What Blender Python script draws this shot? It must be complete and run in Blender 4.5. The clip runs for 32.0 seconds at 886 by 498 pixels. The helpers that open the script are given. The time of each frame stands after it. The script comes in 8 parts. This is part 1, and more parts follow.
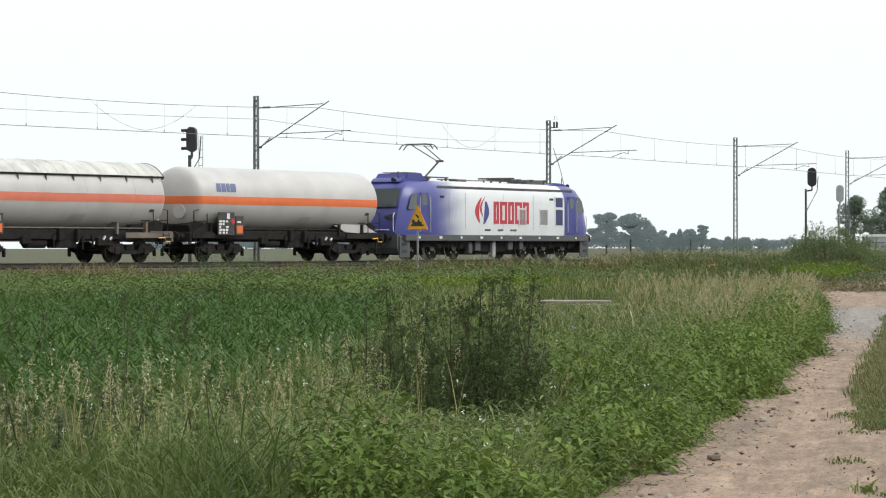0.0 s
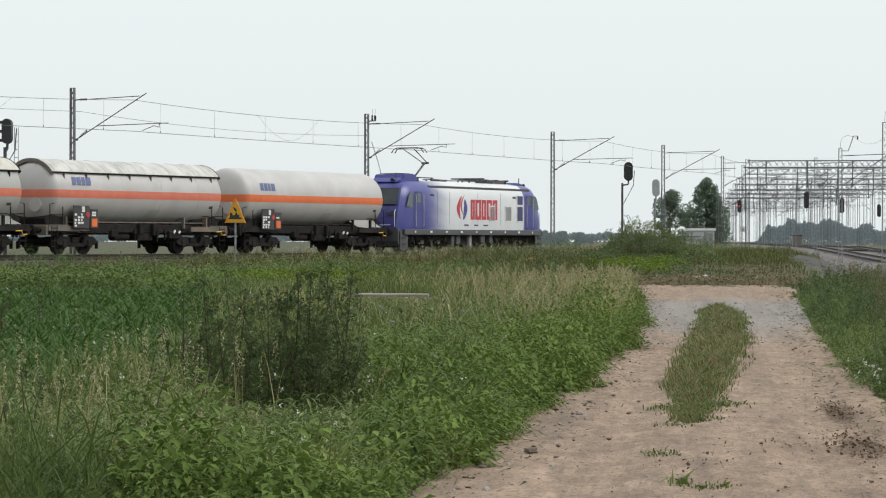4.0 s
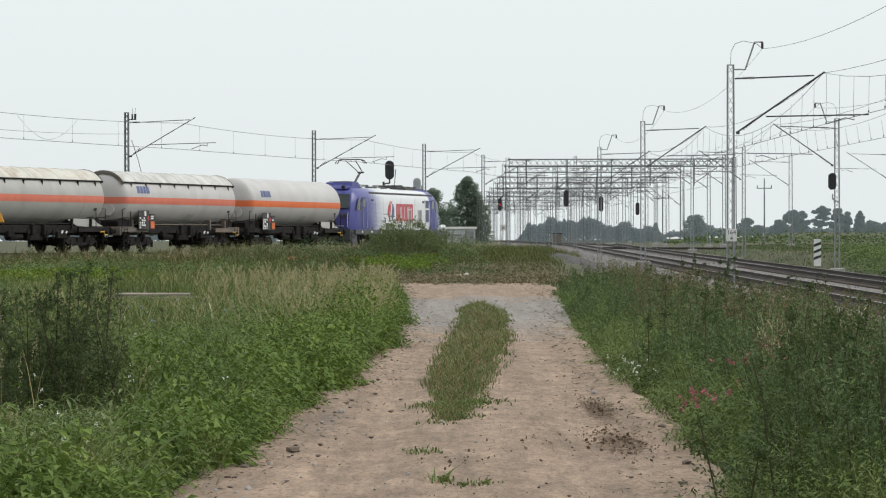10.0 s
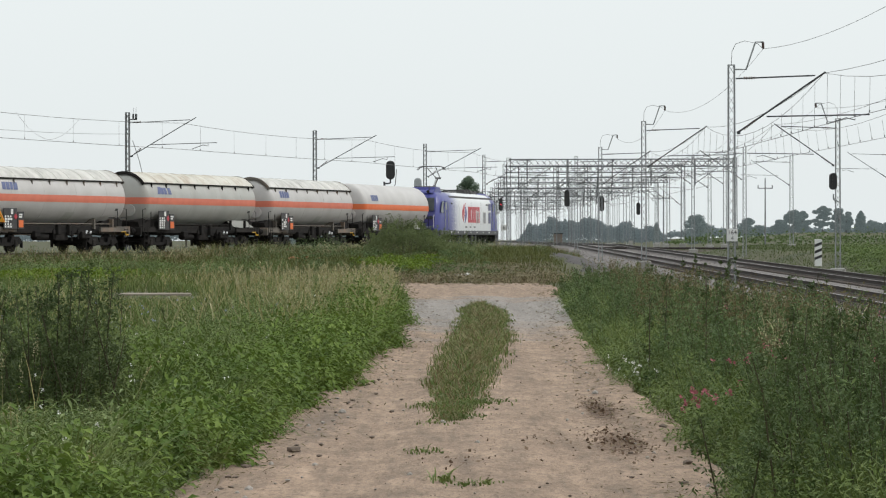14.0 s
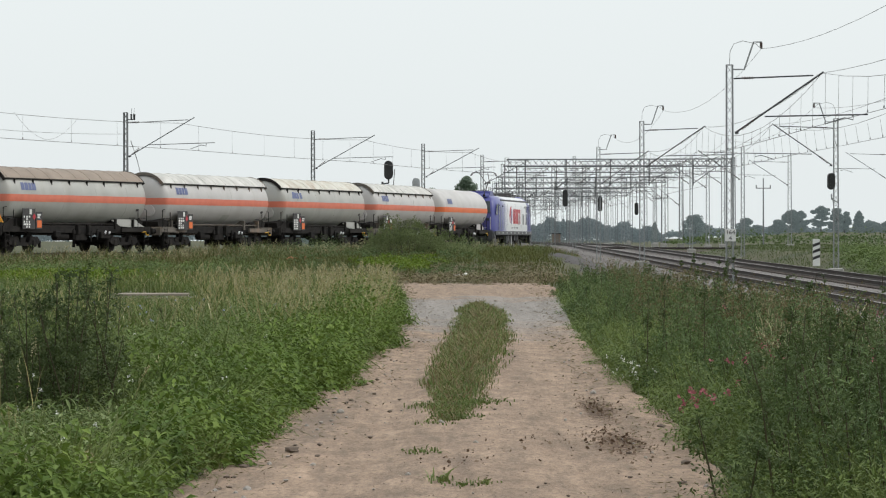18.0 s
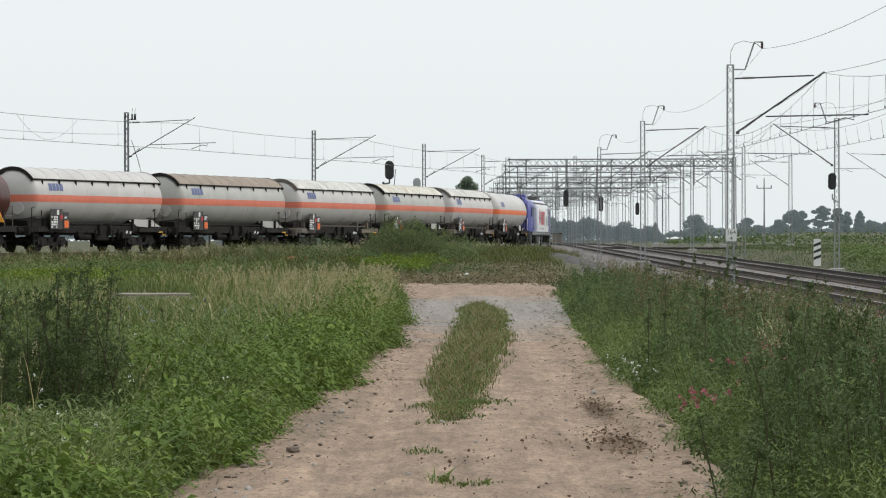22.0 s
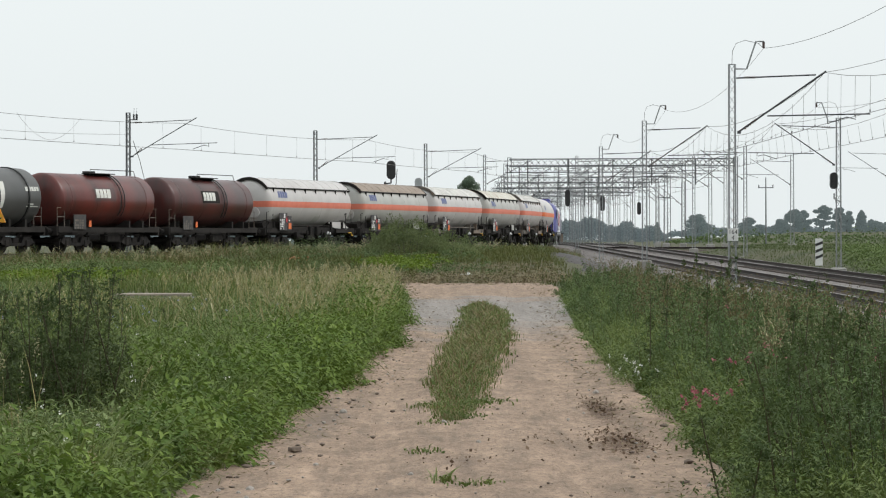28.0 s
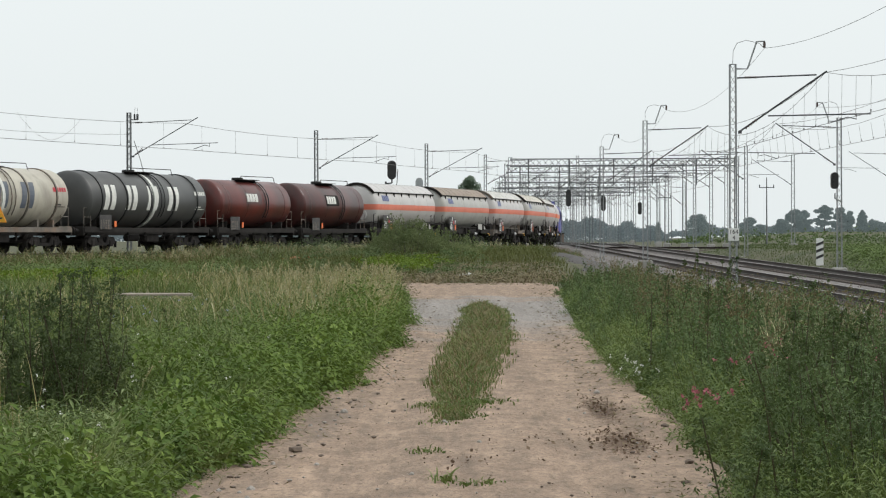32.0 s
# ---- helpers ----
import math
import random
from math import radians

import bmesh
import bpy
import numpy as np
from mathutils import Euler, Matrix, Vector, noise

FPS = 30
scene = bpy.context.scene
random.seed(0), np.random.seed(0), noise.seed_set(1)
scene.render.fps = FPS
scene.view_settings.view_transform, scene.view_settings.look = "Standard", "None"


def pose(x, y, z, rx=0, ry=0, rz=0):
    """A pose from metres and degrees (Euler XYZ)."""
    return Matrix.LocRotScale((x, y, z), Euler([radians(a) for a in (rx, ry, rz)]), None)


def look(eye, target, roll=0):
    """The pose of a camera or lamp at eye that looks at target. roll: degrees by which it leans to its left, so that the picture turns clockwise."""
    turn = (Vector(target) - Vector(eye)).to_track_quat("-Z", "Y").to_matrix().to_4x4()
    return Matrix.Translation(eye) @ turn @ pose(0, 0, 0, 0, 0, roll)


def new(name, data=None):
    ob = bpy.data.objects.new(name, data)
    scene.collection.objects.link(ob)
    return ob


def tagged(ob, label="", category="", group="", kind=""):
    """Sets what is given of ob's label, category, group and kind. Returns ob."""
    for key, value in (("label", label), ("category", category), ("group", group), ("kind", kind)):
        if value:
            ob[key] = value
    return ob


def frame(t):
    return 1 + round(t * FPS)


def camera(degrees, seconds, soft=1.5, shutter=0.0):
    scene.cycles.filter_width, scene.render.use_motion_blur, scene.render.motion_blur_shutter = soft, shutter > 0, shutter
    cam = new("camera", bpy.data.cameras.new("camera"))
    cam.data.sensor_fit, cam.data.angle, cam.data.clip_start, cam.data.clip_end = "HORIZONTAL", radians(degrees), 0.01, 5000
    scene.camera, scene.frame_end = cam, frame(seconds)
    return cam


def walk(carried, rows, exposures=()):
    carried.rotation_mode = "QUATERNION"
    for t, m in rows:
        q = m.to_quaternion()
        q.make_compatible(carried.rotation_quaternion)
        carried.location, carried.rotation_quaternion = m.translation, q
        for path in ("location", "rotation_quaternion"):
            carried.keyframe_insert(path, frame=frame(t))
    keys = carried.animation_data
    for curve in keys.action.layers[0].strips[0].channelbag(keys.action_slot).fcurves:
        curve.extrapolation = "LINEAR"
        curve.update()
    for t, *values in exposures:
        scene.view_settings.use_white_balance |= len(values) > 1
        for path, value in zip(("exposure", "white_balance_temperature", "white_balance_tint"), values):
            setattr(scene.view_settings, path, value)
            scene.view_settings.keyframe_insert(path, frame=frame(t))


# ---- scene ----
import functools
import itertools
from math import sin, cos, pi, sqrt, atan2, tan

# ------------------------------------------------------------------ camera
EYE = (0.0, 0.0, 1.6)
CAMERA_TURNS = [
    (0, 89.970, 0.062, 8.490),
    (0.5, 89.969, 0.086, 7.674),
    (1, 89.967, 0.104, 6.975),
    (1.5, 89.953, 0.144, 6.512),
    (2, 89.930, 0.125, 6.374),
    (2.5, 89.918, 0.156, 6.250),
    (4.5, 89.799, -0.142, 3.310),
    (5, 89.789, -0.174, 1.264),
    (5.5, 89.807, -0.040, 0.043),
    (6, 89.807, -0.020, -0.002),
    (6.5, 89.807, 0.004, -0.046),
    (7, 89.805, 0.038, -0.068),
    (7.5, 89.807, 0.086, -0.070),
    (8, 89.805, 0.126, -0.048),
    (9, 89.805, 0.149, -0.029),
    (10, 89.805, 0.125, -0.031),
    (11, 89.805, 0.125, -0.031),
    (12, 89.805, 0.147, -0.022),
    (13, 89.805, 0.124, -0.014),
    (14, 89.805, 0.124, -0.014),
    (14.5, 89.805, 0.134, 0.001),
    (16.5, 89.805, 0.146, -0.040),
    (17, 89.804, 0.128, -0.045),
    (18, 89.805, 0.135, -0.051),
    (19, 89.805, 0.135, -0.051),
    (20, 89.805, 0.151, -0.046),
    (21, 89.805, 0.150, -0.041),
    (22, 89.805, 0.134, -0.034),
    (23, 89.804, 0.129, -0.042),
    (24, 89.804, 0.127, -0.025),
    (25, 89.805, 0.149, -0.024),
    (25.5, 89.804, 0.155, -0.013),
    (27.5, 89.804, 0.179, -0.002),
    (28, 89.802, 0.197, 0.001),
    (29, 89.801, 0.212, 0.011),
    (30, 89.800, 0.212, 0.010),
    (31, 89.802, 0.187, 0.007),
    (32, 89.801, 0.203, 0.017),
]
cam = camera(17.82, 32.0, soft=1.15)
walk(cam, [(t, pose(*EYE, rx, ry, rz)) for t, rx, ry, rz in CAMERA_TURNS],
     exposures=[(0.0, 0.16, 6500, 10), (2.0, 0.02, 6500, 10), (5.5, -0.11, 6500, 10), (17.0, -0.11, 6500, 10), (25.0, -0.06, 6500, 10), (32.0, -0.08, 6500, 10)])

# ------------------------------------------------------------------ sky and sun: a bright, even overcast
world = bpy.data.worlds.new("overcast_sky")
scene.world = world
world.use_nodes = True
wn, wl = world.node_tree.nodes, world.node_tree.links
wn.clear()
w_out = wn.new("ShaderNodeOutputWorld")
w_bg = wn.new("ShaderNodeBackground")
w_sky = wn.new("ShaderNodeTexSky")
w_sky.sky_type = 'NISHITA'
w_sky.sun_disc = False
w_sky.sun_elevation = radians(43)
w_sky.sun_rotation = radians(100)
w_sky.air_density = 1.0
w_sky.dust_density = 4.0
w_hsv = wn.new("ShaderNodeHueSaturation")
w_hsv.inputs["Saturation"].default_value = 0.25
w_hsv.inputs["Value"].default_value = 0.10
w_mix = wn.new("ShaderNodeMix")
w_mix.data_type = 'RGBA'
w_mix.inputs[0].default_value = 0.86
w_mix.inputs[7].default_value = (0.90, 0.96, 0.965, 1)
wl.new(w_sky.outputs[0], w_hsv.inputs["Color"])
wl.new(w_hsv.outputs[0], w_mix.inputs[6])
# an overcast dome is brightest overhead
w_co = wn.new("ShaderNodeTexCoord")
w_sep = wn.new("ShaderNodeSeparateXYZ")
wl.new(w_co.outputs["Generated"], w_sep.inputs[0])
w_up = wn.new("ShaderNodeMapRange")
w_up.inputs[1].default_value, w_up.inputs[2].default_value = 0.03, 1.0
w_up.inputs[3].default_value, w_up.inputs[4].default_value = 1.08, 1.42
wl.new(w_sep.outputs["Z"], w_up.inputs[0])
wl.new(w_up.outputs[0], w_bg.inputs["Strength"])
wl.new(w_mix.outputs[2], w_bg.inputs["Color"])
wl.new(w_bg.outputs[0], w_out.inputs["Surface"])

sun = new("sun", bpy.data.lights.new("sun", 'SUN'))
sun.data.energy = 1.7
sun.data.angle = radians(30)
sun.data.color = (1.0, 0.97, 0.92)
sun.matrix_world = look((52, 10, 50), (0, 0, 0))


# ------------------------------------------------------------------ materials
def mat(name, c1, c2=None, rough=0.7, metal=0.0, scale=1.5, fine=25.0, bump=0.15, grain=0.25, island=0.0, rnd=0.0,
        stain=None, stain_amount=0.0, stain_scale=(1, 1, 1), translucent=0.0, spec=0.4):
    """A surface with two scales of variation between c1 and c2, grain, optional stains, and a fine relief."""
    m = bpy.data.materials.new(name)
    m.use_nodes = True
    n, l = m.node_tree.nodes, m.node_tree.links
    b = n["Principled BSDF"]
    b.inputs["Roughness"].default_value = rough
    b.inputs["Metallic"].default_value = metal
    b.inputs["Specular IOR Level"].default_value = spec
    c2 = c2 or tuple(c * 0.8 for c in c1)
    co = n.new("ShaderNodeTexCoord")
    big = n.new("ShaderNodeTexNoise")
    big.inputs["Scale"].default_value = scale
    big.inputs["Detail"].default_value = 4
    small = n.new("ShaderNodeTexNoise")
    small.inputs["Scale"].default_value = fine
    small.inputs["Detail"].default_value = 3
    for t in (big, small):
        l.new(co.outputs["Object"], t.inputs["Vector"])
    ramp = n.new("ShaderNodeMapRange")
    ramp.inputs[1].default_value, ramp.inputs[2].default_value = 0.32, 0.68
    l.new(big.outputs[0], ramp.inputs[0])
    fac = ramp.outputs[0]
    if island or rnd:
        src = n.new("ShaderNodeNewGeometry").outputs["Random Per Island"] if island else n.new("ShaderNodeObjectInfo").outputs["Random"]
        k = island or rnd
        mx = n.new("ShaderNodeMix")
        mx.inputs[0].default_value = k
        l.new(fac, mx.inputs[2])
        l.new(src, mx.inputs[3])
        fac = mx.outputs[0]
    col = n.new("ShaderNodeMix")
    col.data_type = 'RGBA'
    col.inputs[6].default_value = (*c1, 1)
    col.inputs[7].default_value = (*c2, 1)
    l.new(fac, col.inputs[0])
    out = col.outputs[2]
    g = n.new("ShaderNodeMapRange")
    g.inputs[3].default_value, g.inputs[4].default_value = 1 - grain, 1 + grain
    l.new(small.outputs[0], g.inputs[0])
    mul = n.new("ShaderNodeMix")
    mul.data_type, mul.blend_type = 'RGBA', 'MULTIPLY'
    mul.inputs[0].default_value = 1.0
    l.new(out, mul.inputs[6])
    l.new(g.outputs[0], mul.inputs[7])
    out = mul.outputs[2]
    if stain:
        mp = n.new("ShaderNodeMapping")
        mp.inputs["Scale"].default_value = stain_scale
        l.new(co.outputs["Object"], mp.inputs["Vector"])
        sn = n.new("ShaderNodeTexNoise")
        sn.inputs["Scale"].default_value = 1.0
        sn.inputs["Detail"].default_value = 6
        sn.inputs["Roughness"].default_value = 0.65
        l.new(mp.outputs[0], sn.inputs["Vector"])
        sr = n.new("ShaderNodeMapRange")
        sr.inputs[1].default_value, sr.inputs[2].default_value = 0.48, 0.72
        sr.inputs[4].default_value = stain_amount
        l.new(sn.outputs[0], sr.inputs[0])
        sm = n.new("ShaderNodeMix")
        sm.data_type = 'RGBA'
        l.new(sr.outputs[0], sm.inputs[0])
        l.new(out, sm.inputs[6])
        sm.inputs[7].default_value = (*stain, 1)
        out = sm.outputs[2]
    l.new(out, b.inputs["Base Color"])
    if bump:
        bp = n.new("ShaderNodeBump")
        bp.inputs["Strength"].default_value = bump
        bp.inputs["Distance"].default_value = 0.02
        l.new(small.outputs[0], bp.inputs["Height"])
        l.new(bp.outputs[0], b.inputs["Normal"])
    if translucent:
        tr = n.new("ShaderNodeBsdfTranslucent")
        l.new(out, tr.inputs["Color"])
        ms = n.new("ShaderNodeMixShader")
        ms.inputs[0].default_value = translucent
        l.new(b.outputs[0], ms.inputs[1])
        l.new(tr.outputs[0], ms.inputs[2])
        l.new(ms.outputs[0], n["Material Output"].inputs["Surface"])
    return m


TANK_WHITE = mat("tank_white_paint", (0.50, 0.48, 0.468), (0.42, 0.40, 0.39), rough=0.40, grain=0.06, bump=0.02, scale=0.7,
                 stain=(0.36, 0.34, 0.30), stain_amount=0.28, stain_scale=(1.1, 1.1, 0.25))
TANK_GREY = mat("tank_pale_grey_paint", (0.42, 0.415, 0.39), (0.34, 0.335, 0.315), rough=0.45, grain=0.07, bump=0.02, scale=0.7,
                stain=(0.28, 0.26, 0.22), stain_amount=0.4, stain_scale=(1.3, 1.3, 0.25))
SHIELD_WHITE = mat("sunshield_white", (0.58, 0.565, 0.53), (0.44, 0.43, 0.40), rough=0.5, grain=0.1, bump=0.05, scale=1.2,
                   stain=(0.24, 0.23, 0.21), stain_amount=0.75, stain_scale=(1.5, 0.8, 0.8))
SHIELD_RUST = mat("sunshield_rusty_stains", (0.58, 0.56, 0.50), (0.46, 0.44, 0.38), rough=0.6, grain=0.1, bump=0.05, scale=1.2,
                  stain=(0.30, 0.20, 0.12), stain_amount=0.8, stain_scale=(1.2, 0.7, 0.7))
SHIELD_BROWN = mat("sunshield_brown", (0.27, 0.215, 0.17), (0.21, 0.165, 0.13), rough=0.6, grain=0.1, bump=0.05, scale=1.2)
STRIPE = mat("orange_stripe_paint", (0.74, 0.17, 0.055), (0.64, 0.14, 0.045), rough=0.45, grain=0.06, bump=0.0)
STRIPE_PALE = mat("faded_orange_stripe_paint", (0.66, 0.19, 0.12), (0.56, 0.15, 0.095), rough=0.5, grain=0.08, bump=0.0)
TANK_RED = mat("tank_oxide_red", (0.135, 0.026, 0.020), (0.060, 0.016, 0.014), rough=0.33, grain=0.15, bump=0.04, scale=0.55,
               stain=(0.035, 0.022, 0.02), stain_amount=0.7, stain_scale=(1.1, 1.1, 0.3))
TANK_BROWN = mat("tank_brown_red", (0.092, 0.022, 0.019), (0.040, 0.016, 0.015), rough=0.33, grain=0.15, bump=0.04, scale=0.55,
                 stain=(0.03, 0.022, 0.02), stain_amount=0.7, stain_scale=(1.1, 1.1, 0.3))
TANK_DARK = mat("tank_dark_grey", (0.072, 0.072, 0.070), (0.048, 0.048, 0.048), rough=0.42, grain=0.12, bump=0.04, scale=0.8,
                stain=(0.05, 0.05, 0.05), stain_amount=0.6, stain_scale=(1.2, 1.2, 0.3))
TANK_BEIGE = mat("tank_beige_paint", (0.45, 0.42, 0.35), (0.36, 0.33, 0.28), rough=0.5, grain=0.12, bump=0.04, scale=0.8,
                 stain=(0.18, 0.16, 0.13), stain_amount=0.7, stain_scale=(1.2, 1.2, 0.3))
DARK_STEEL = mat("grimy_running_gear", (0.014, 0.013, 0.013), (0.028, 0.025, 0.023), rough=0.85, grain=0.3, bump=0.2, scale=3, spec=0.12)
FRAME_STEEL = mat("underframe_brown_grey", (0.028, 0.025, 0.023), (0.018, 0.016, 0.015), rough=0.8, grain=0.25, bump=0.1, scale=2, spec=0.15)
FRAME_PALE = mat("underframe_pale_dusty", (0.16, 0.14, 0.12), (0.10, 0.088, 0.075), rough=0.7, grain=0.2, bump=0.1, scale=2,
                 stain=(0.24, 0.13, 0.07), stain_amount=0.6, stain_scale=(0.9, 0.9, 0.9))
WHEEL_STEEL = mat("wheel_steel", (0.034, 0.031, 0.028), (0.020, 0.018, 0.017), rough=0.7, scale=4, spec=0.15)
WHEEL_PALE = mat("wheel_white_rims", (0.86, 0.86, 0.85), (0.74, 0.74, 0.73), rough=0.5, scale=4)
BLACK = mat("black_paint", (0.018, 0.018, 0.019), (0.03, 0.03, 0.03), rough=0.5, grain=0.1, bump=0.05)
PANEL_DARK = mat("label_panel_dark", (0.035, 0.033, 0.034), (0.06, 0.055, 0.055), rough=0.6, grain=0.15, bump=0.05, scale=4)
SIGN_WHITE = mat("sign_white", (0.72, 0.72, 0.70), (0.62, 0.62, 0.6), rough=0.5, grain=0.08, bump=0.02)
PLACARD = mat("placard_orange", (0.72, 0.16, 0.04), (0.6, 0.13, 0.04), rough=0.5, grain=0.1, bump=0.0)
LETTER_BLUE = mat("letter_blue", (0.085, 0.105, 0.22), (0.11, 0.13, 0.25), rough=0.5, grain=0.1, bump=0.0)
LETTER_RED = mat("letter_red", (0.48, 0.035, 0.05), (0.42, 0.03, 0.045), rough=0.4, grain=0.06, bump=0.0)
LETTER_WHITE = mat("letter_white", (0.66, 0.66, 0.62), (0.5, 0.5, 0.47), rough=0.5, grain=0.12, bump=0.0, scale=2)
LETTER_DARK = mat("letter_dark_blue", (0.07, 0.085, 0.12), (0.11, 0.12, 0.14), rough=0.5, grain=0.12, bump=0.0)
YELLOW = mat("warning_yellow", (0.72, 0.40, 0.02), (0.62, 0.34, 0.02), rough=0.5, grain=0.08, bump=0.0)
BLUE = mat("locomotive_blue", (0.050, 0.054, 0.235), (0.042, 0.045, 0.20), rough=0.3, grain=0.04, bump=0.0, scale=0.8)
BLUE_DARK = mat("locomotive_dark_blue", (0.035, 0.035, 0.13), (0.03, 0.03, 0.10), rough=0.3, grain=0.05, bump=0.0)
LOCO_GREY = mat("locomotive_sill_grey", (0.085, 0.087, 0.092), (0.062, 0.064, 0.068), rough=0.55, grain=0.1, bump=0.02)
FILTER_GREY = mat("grey_filter_grille", (0.34, 0.34, 0.35), (0.26, 0.26, 0.27), rough=0.6, grain=0.1, bump=0.0)
ROOF_GREY = mat("locomotive_roof_gear", (0.09, 0.085, 0.085), (0.05, 0.047, 0.046), rough=0.6, grain=0.2, bump=0.1)
GLASS = mat("dark_cab_glass", (0.055, 0.068, 0.072), (0.045, 0.055, 0.06), rough=0.06, grain=0.0, bump=0.0, spec=0.8)
ALU = mat("bright_handrail", (0.55, 0.55, 0.56), (0.45, 0.45, 0.46), rough=0.4, metal=0.5, bump=0.0)
PORTAL_STEEL = mat("portal_steel", (0.165, 0.175, 0.18), (0.105, 0.11, 0.115), rough=0.55, metal=0.3, grain=0.12, bump=0.05, scale=2)
GALV = mat("galvanised_steel", (0.30, 0.31, 0.315), (0.21, 0.22, 0.225), rough=0.5, metal=0.3, grain=0.12, bump=0.05, scale=2)
POLE_PALE = mat("dull_mast_steel", (0.20, 0.21, 0.215), (0.13, 0.135, 0.14), rough=0.6, metal=0.25, grain=0.15, bump=0.05, scale=2)
POLE_DARK = mat("weathered_mast_steel", (0.085, 0.088, 0.092), (0.055, 0.056, 0.06), rough=0.65, metal=0.2, grain=0.15, bump=0.05, scale=2)
WIRE = mat("copper_wire_weathered", (0.16, 0.16, 0.16), (0.12, 0.12, 0.12), rough=0.6, metal=0.3, bump=0.0)
INSUL = mat("brown_insulator", (0.07, 0.04, 0.03), (0.05, 0.03, 0.025), rough=0.3, bump=0.0)
SLAB = mat("weathered_slab", (0.30, 0.26, 0.21), (0.21, 0.18, 0.145), rough=0.9, grain=0.3, bump=0.3, scale=2.0)
CONCRETE = mat("pale_concrete", (0.34, 0.33, 0.31), (0.26, 0.25, 0.235), rough=0.85, grain=0.12, bump=0.2, scale=1.5,
               stain=(0.2, 0.19, 0.17), stain_amount=0.6, stain_scale=(1, 1, 0.6))
RAIL = mat("rusty_rail", (0.034, 0.022, 0.018), (0.020, 0.014, 0.012), rough=0.7, grain=0.2, bump=0.1, scale=3)
RAIL_HEAD = mat("worn_rail_head", (0.26, 0.235, 0.22), (0.17, 0.15, 0.14), rough=0.45, metal=0.6, grain=0.1, bump=0.0)
SLEEPER = mat("concrete_sleeper", (0.085, 0.068, 0.058), (0.050, 0.040, 0.034), rough=0.85, grain=0.2, bump=0.2, rnd=0.5)
BALLAST = mat("grey_ballast", (0.185, 0.168, 0.160), (0.120, 0.106, 0.100), rough=0.9, grain=0.55, bump=1.0, scale=0.6, fine=14)
BALLAST_OLD = mat("brown_ballast", (0.105, 0.085, 0.068), (0.068, 0.055, 0.045), rough=0.9, grain=0.5, bump=1.0, scale=0.6, fine=14)


# ------------------------------------------------------------------ mesh helpers
def mesh_of(bm, name, material, smooth=False):
    me = bpy.data.meshes.new(name)
    bm.to_mesh(me)
    bm.free()
    me.materials.append(material)
    if smooth:
        me.polygons.foreach_set("use_smooth", [True] * len(me.polygons))
        me.set_sharp_from_angle(angle=radians(35))
    return me


def part(name, bm, material, parent, label="", smooth=False):
    """Links a bmesh as one mesh object under a thing or a part."""
    ob = new(name, mesh_of(bm, name, material, smooth))
    ob.parent = parent
    if label:
        tagged(ob, label)
    return ob


def thing(name, label, category, group="", kind="", m=None):
    ob = new(name)
    ob.empty_display_size = 0.2
    tagged(ob, label, category, group, kind)
    if m is not None:
        ob.matrix_basis = m
    return ob


def solid(name, bm, material, label, category, group="", kind="", smooth=False, m=None):
    ob = new(name, mesh_of(bm, name, material, smooth))
    tagged(ob, label, category, group, kind)
    if m is not None:
        ob.matrix_basis = m
    return ob


def raw(name, verts, faces, material, smooth=False):
    me = bpy.data.meshes.new(name)
    me.from_pydata(verts, [], faces)
    me.materials.append(material)
    if smooth:
        me.polygons.foreach_set("use_smooth", [True] * len(me.polygons))
    me.update()
    return me


def box(bm, c, s, rot=None, bevel=0.0):
    m = Matrix.Translation(c)
    if rot is not None:
        m = m @ rot
    r = bmesh.ops.create_cube(bm, size=1.0, matrix=m @ Matrix.Diagonal((*s, 1)))
    if bevel:
        edges = list({e for v in r["verts"] for e in v.link_edges})
        bmesh.ops.bevel(bm, geom=edges, offset=bevel, segments=1, affect='EDGES')
    return bm


def rod(bm, a, b, r=0.03, r2=None, seg=6):
    a, b = Vector(a), Vector(b)
    d = b - a
    if d.length < 1e-6:
        return bm
    q = d.to_track_quat('Z', 'Y').to_matrix().to_4x4()
    bmesh.ops.create_cone(bm, cap_ends=True, segments=seg, radius1=r, radius2=r if r2 is None else r2, depth=d.length,
                          matrix=Matrix.Translation((a + b) / 2) @ q)
    return bm


def bar(bm, a, b, w, h=None):
    """A flat-sided bar from a to b, w wide and h deep."""
    a, b = Vector(a), Vector(b)
    d = b - a
    q = d.to_track_quat('Z', 'Y').to_matrix().to_4x4()
    bmesh.ops.create_cube(bm, size=1.0, matrix=Matrix.Translation((a + b) / 2) @ q @ Matrix.Diagonal((w, h or w, d.length, 1)))
    return bm


def path_tube(bm, pts, r=0.03, seg=6):
    """One connected tube along a bent line."""
    pts = [Vector(p) for p in pts]
    rings = []
    for i, p in enumerate(pts):
        d = (pts[min(i + 1, len(pts) - 1)] - pts[max(i - 1, 0)]).normalized()
        side = d.cross(Vector((0, 0, 1)) if abs(d.z) < 0.9 else Vector((0, 1, 0))).normalized()
        up = side.cross(d)
        rings.append([bm.verts.new(p + r * (cos(2 * pi * k / seg) * side + sin(2 * pi * k / seg) * up)) for k in range(seg)])
    for a, b in zip(rings, rings[1:]):
        for k in range(seg):
            bm.faces.new((a[k], a[(k + 1) % seg], b[(k + 1) % seg], b[k]))
    bm.faces.new(rings[0])
    bm.faces.new(rings[-1][::-1])
    return bm


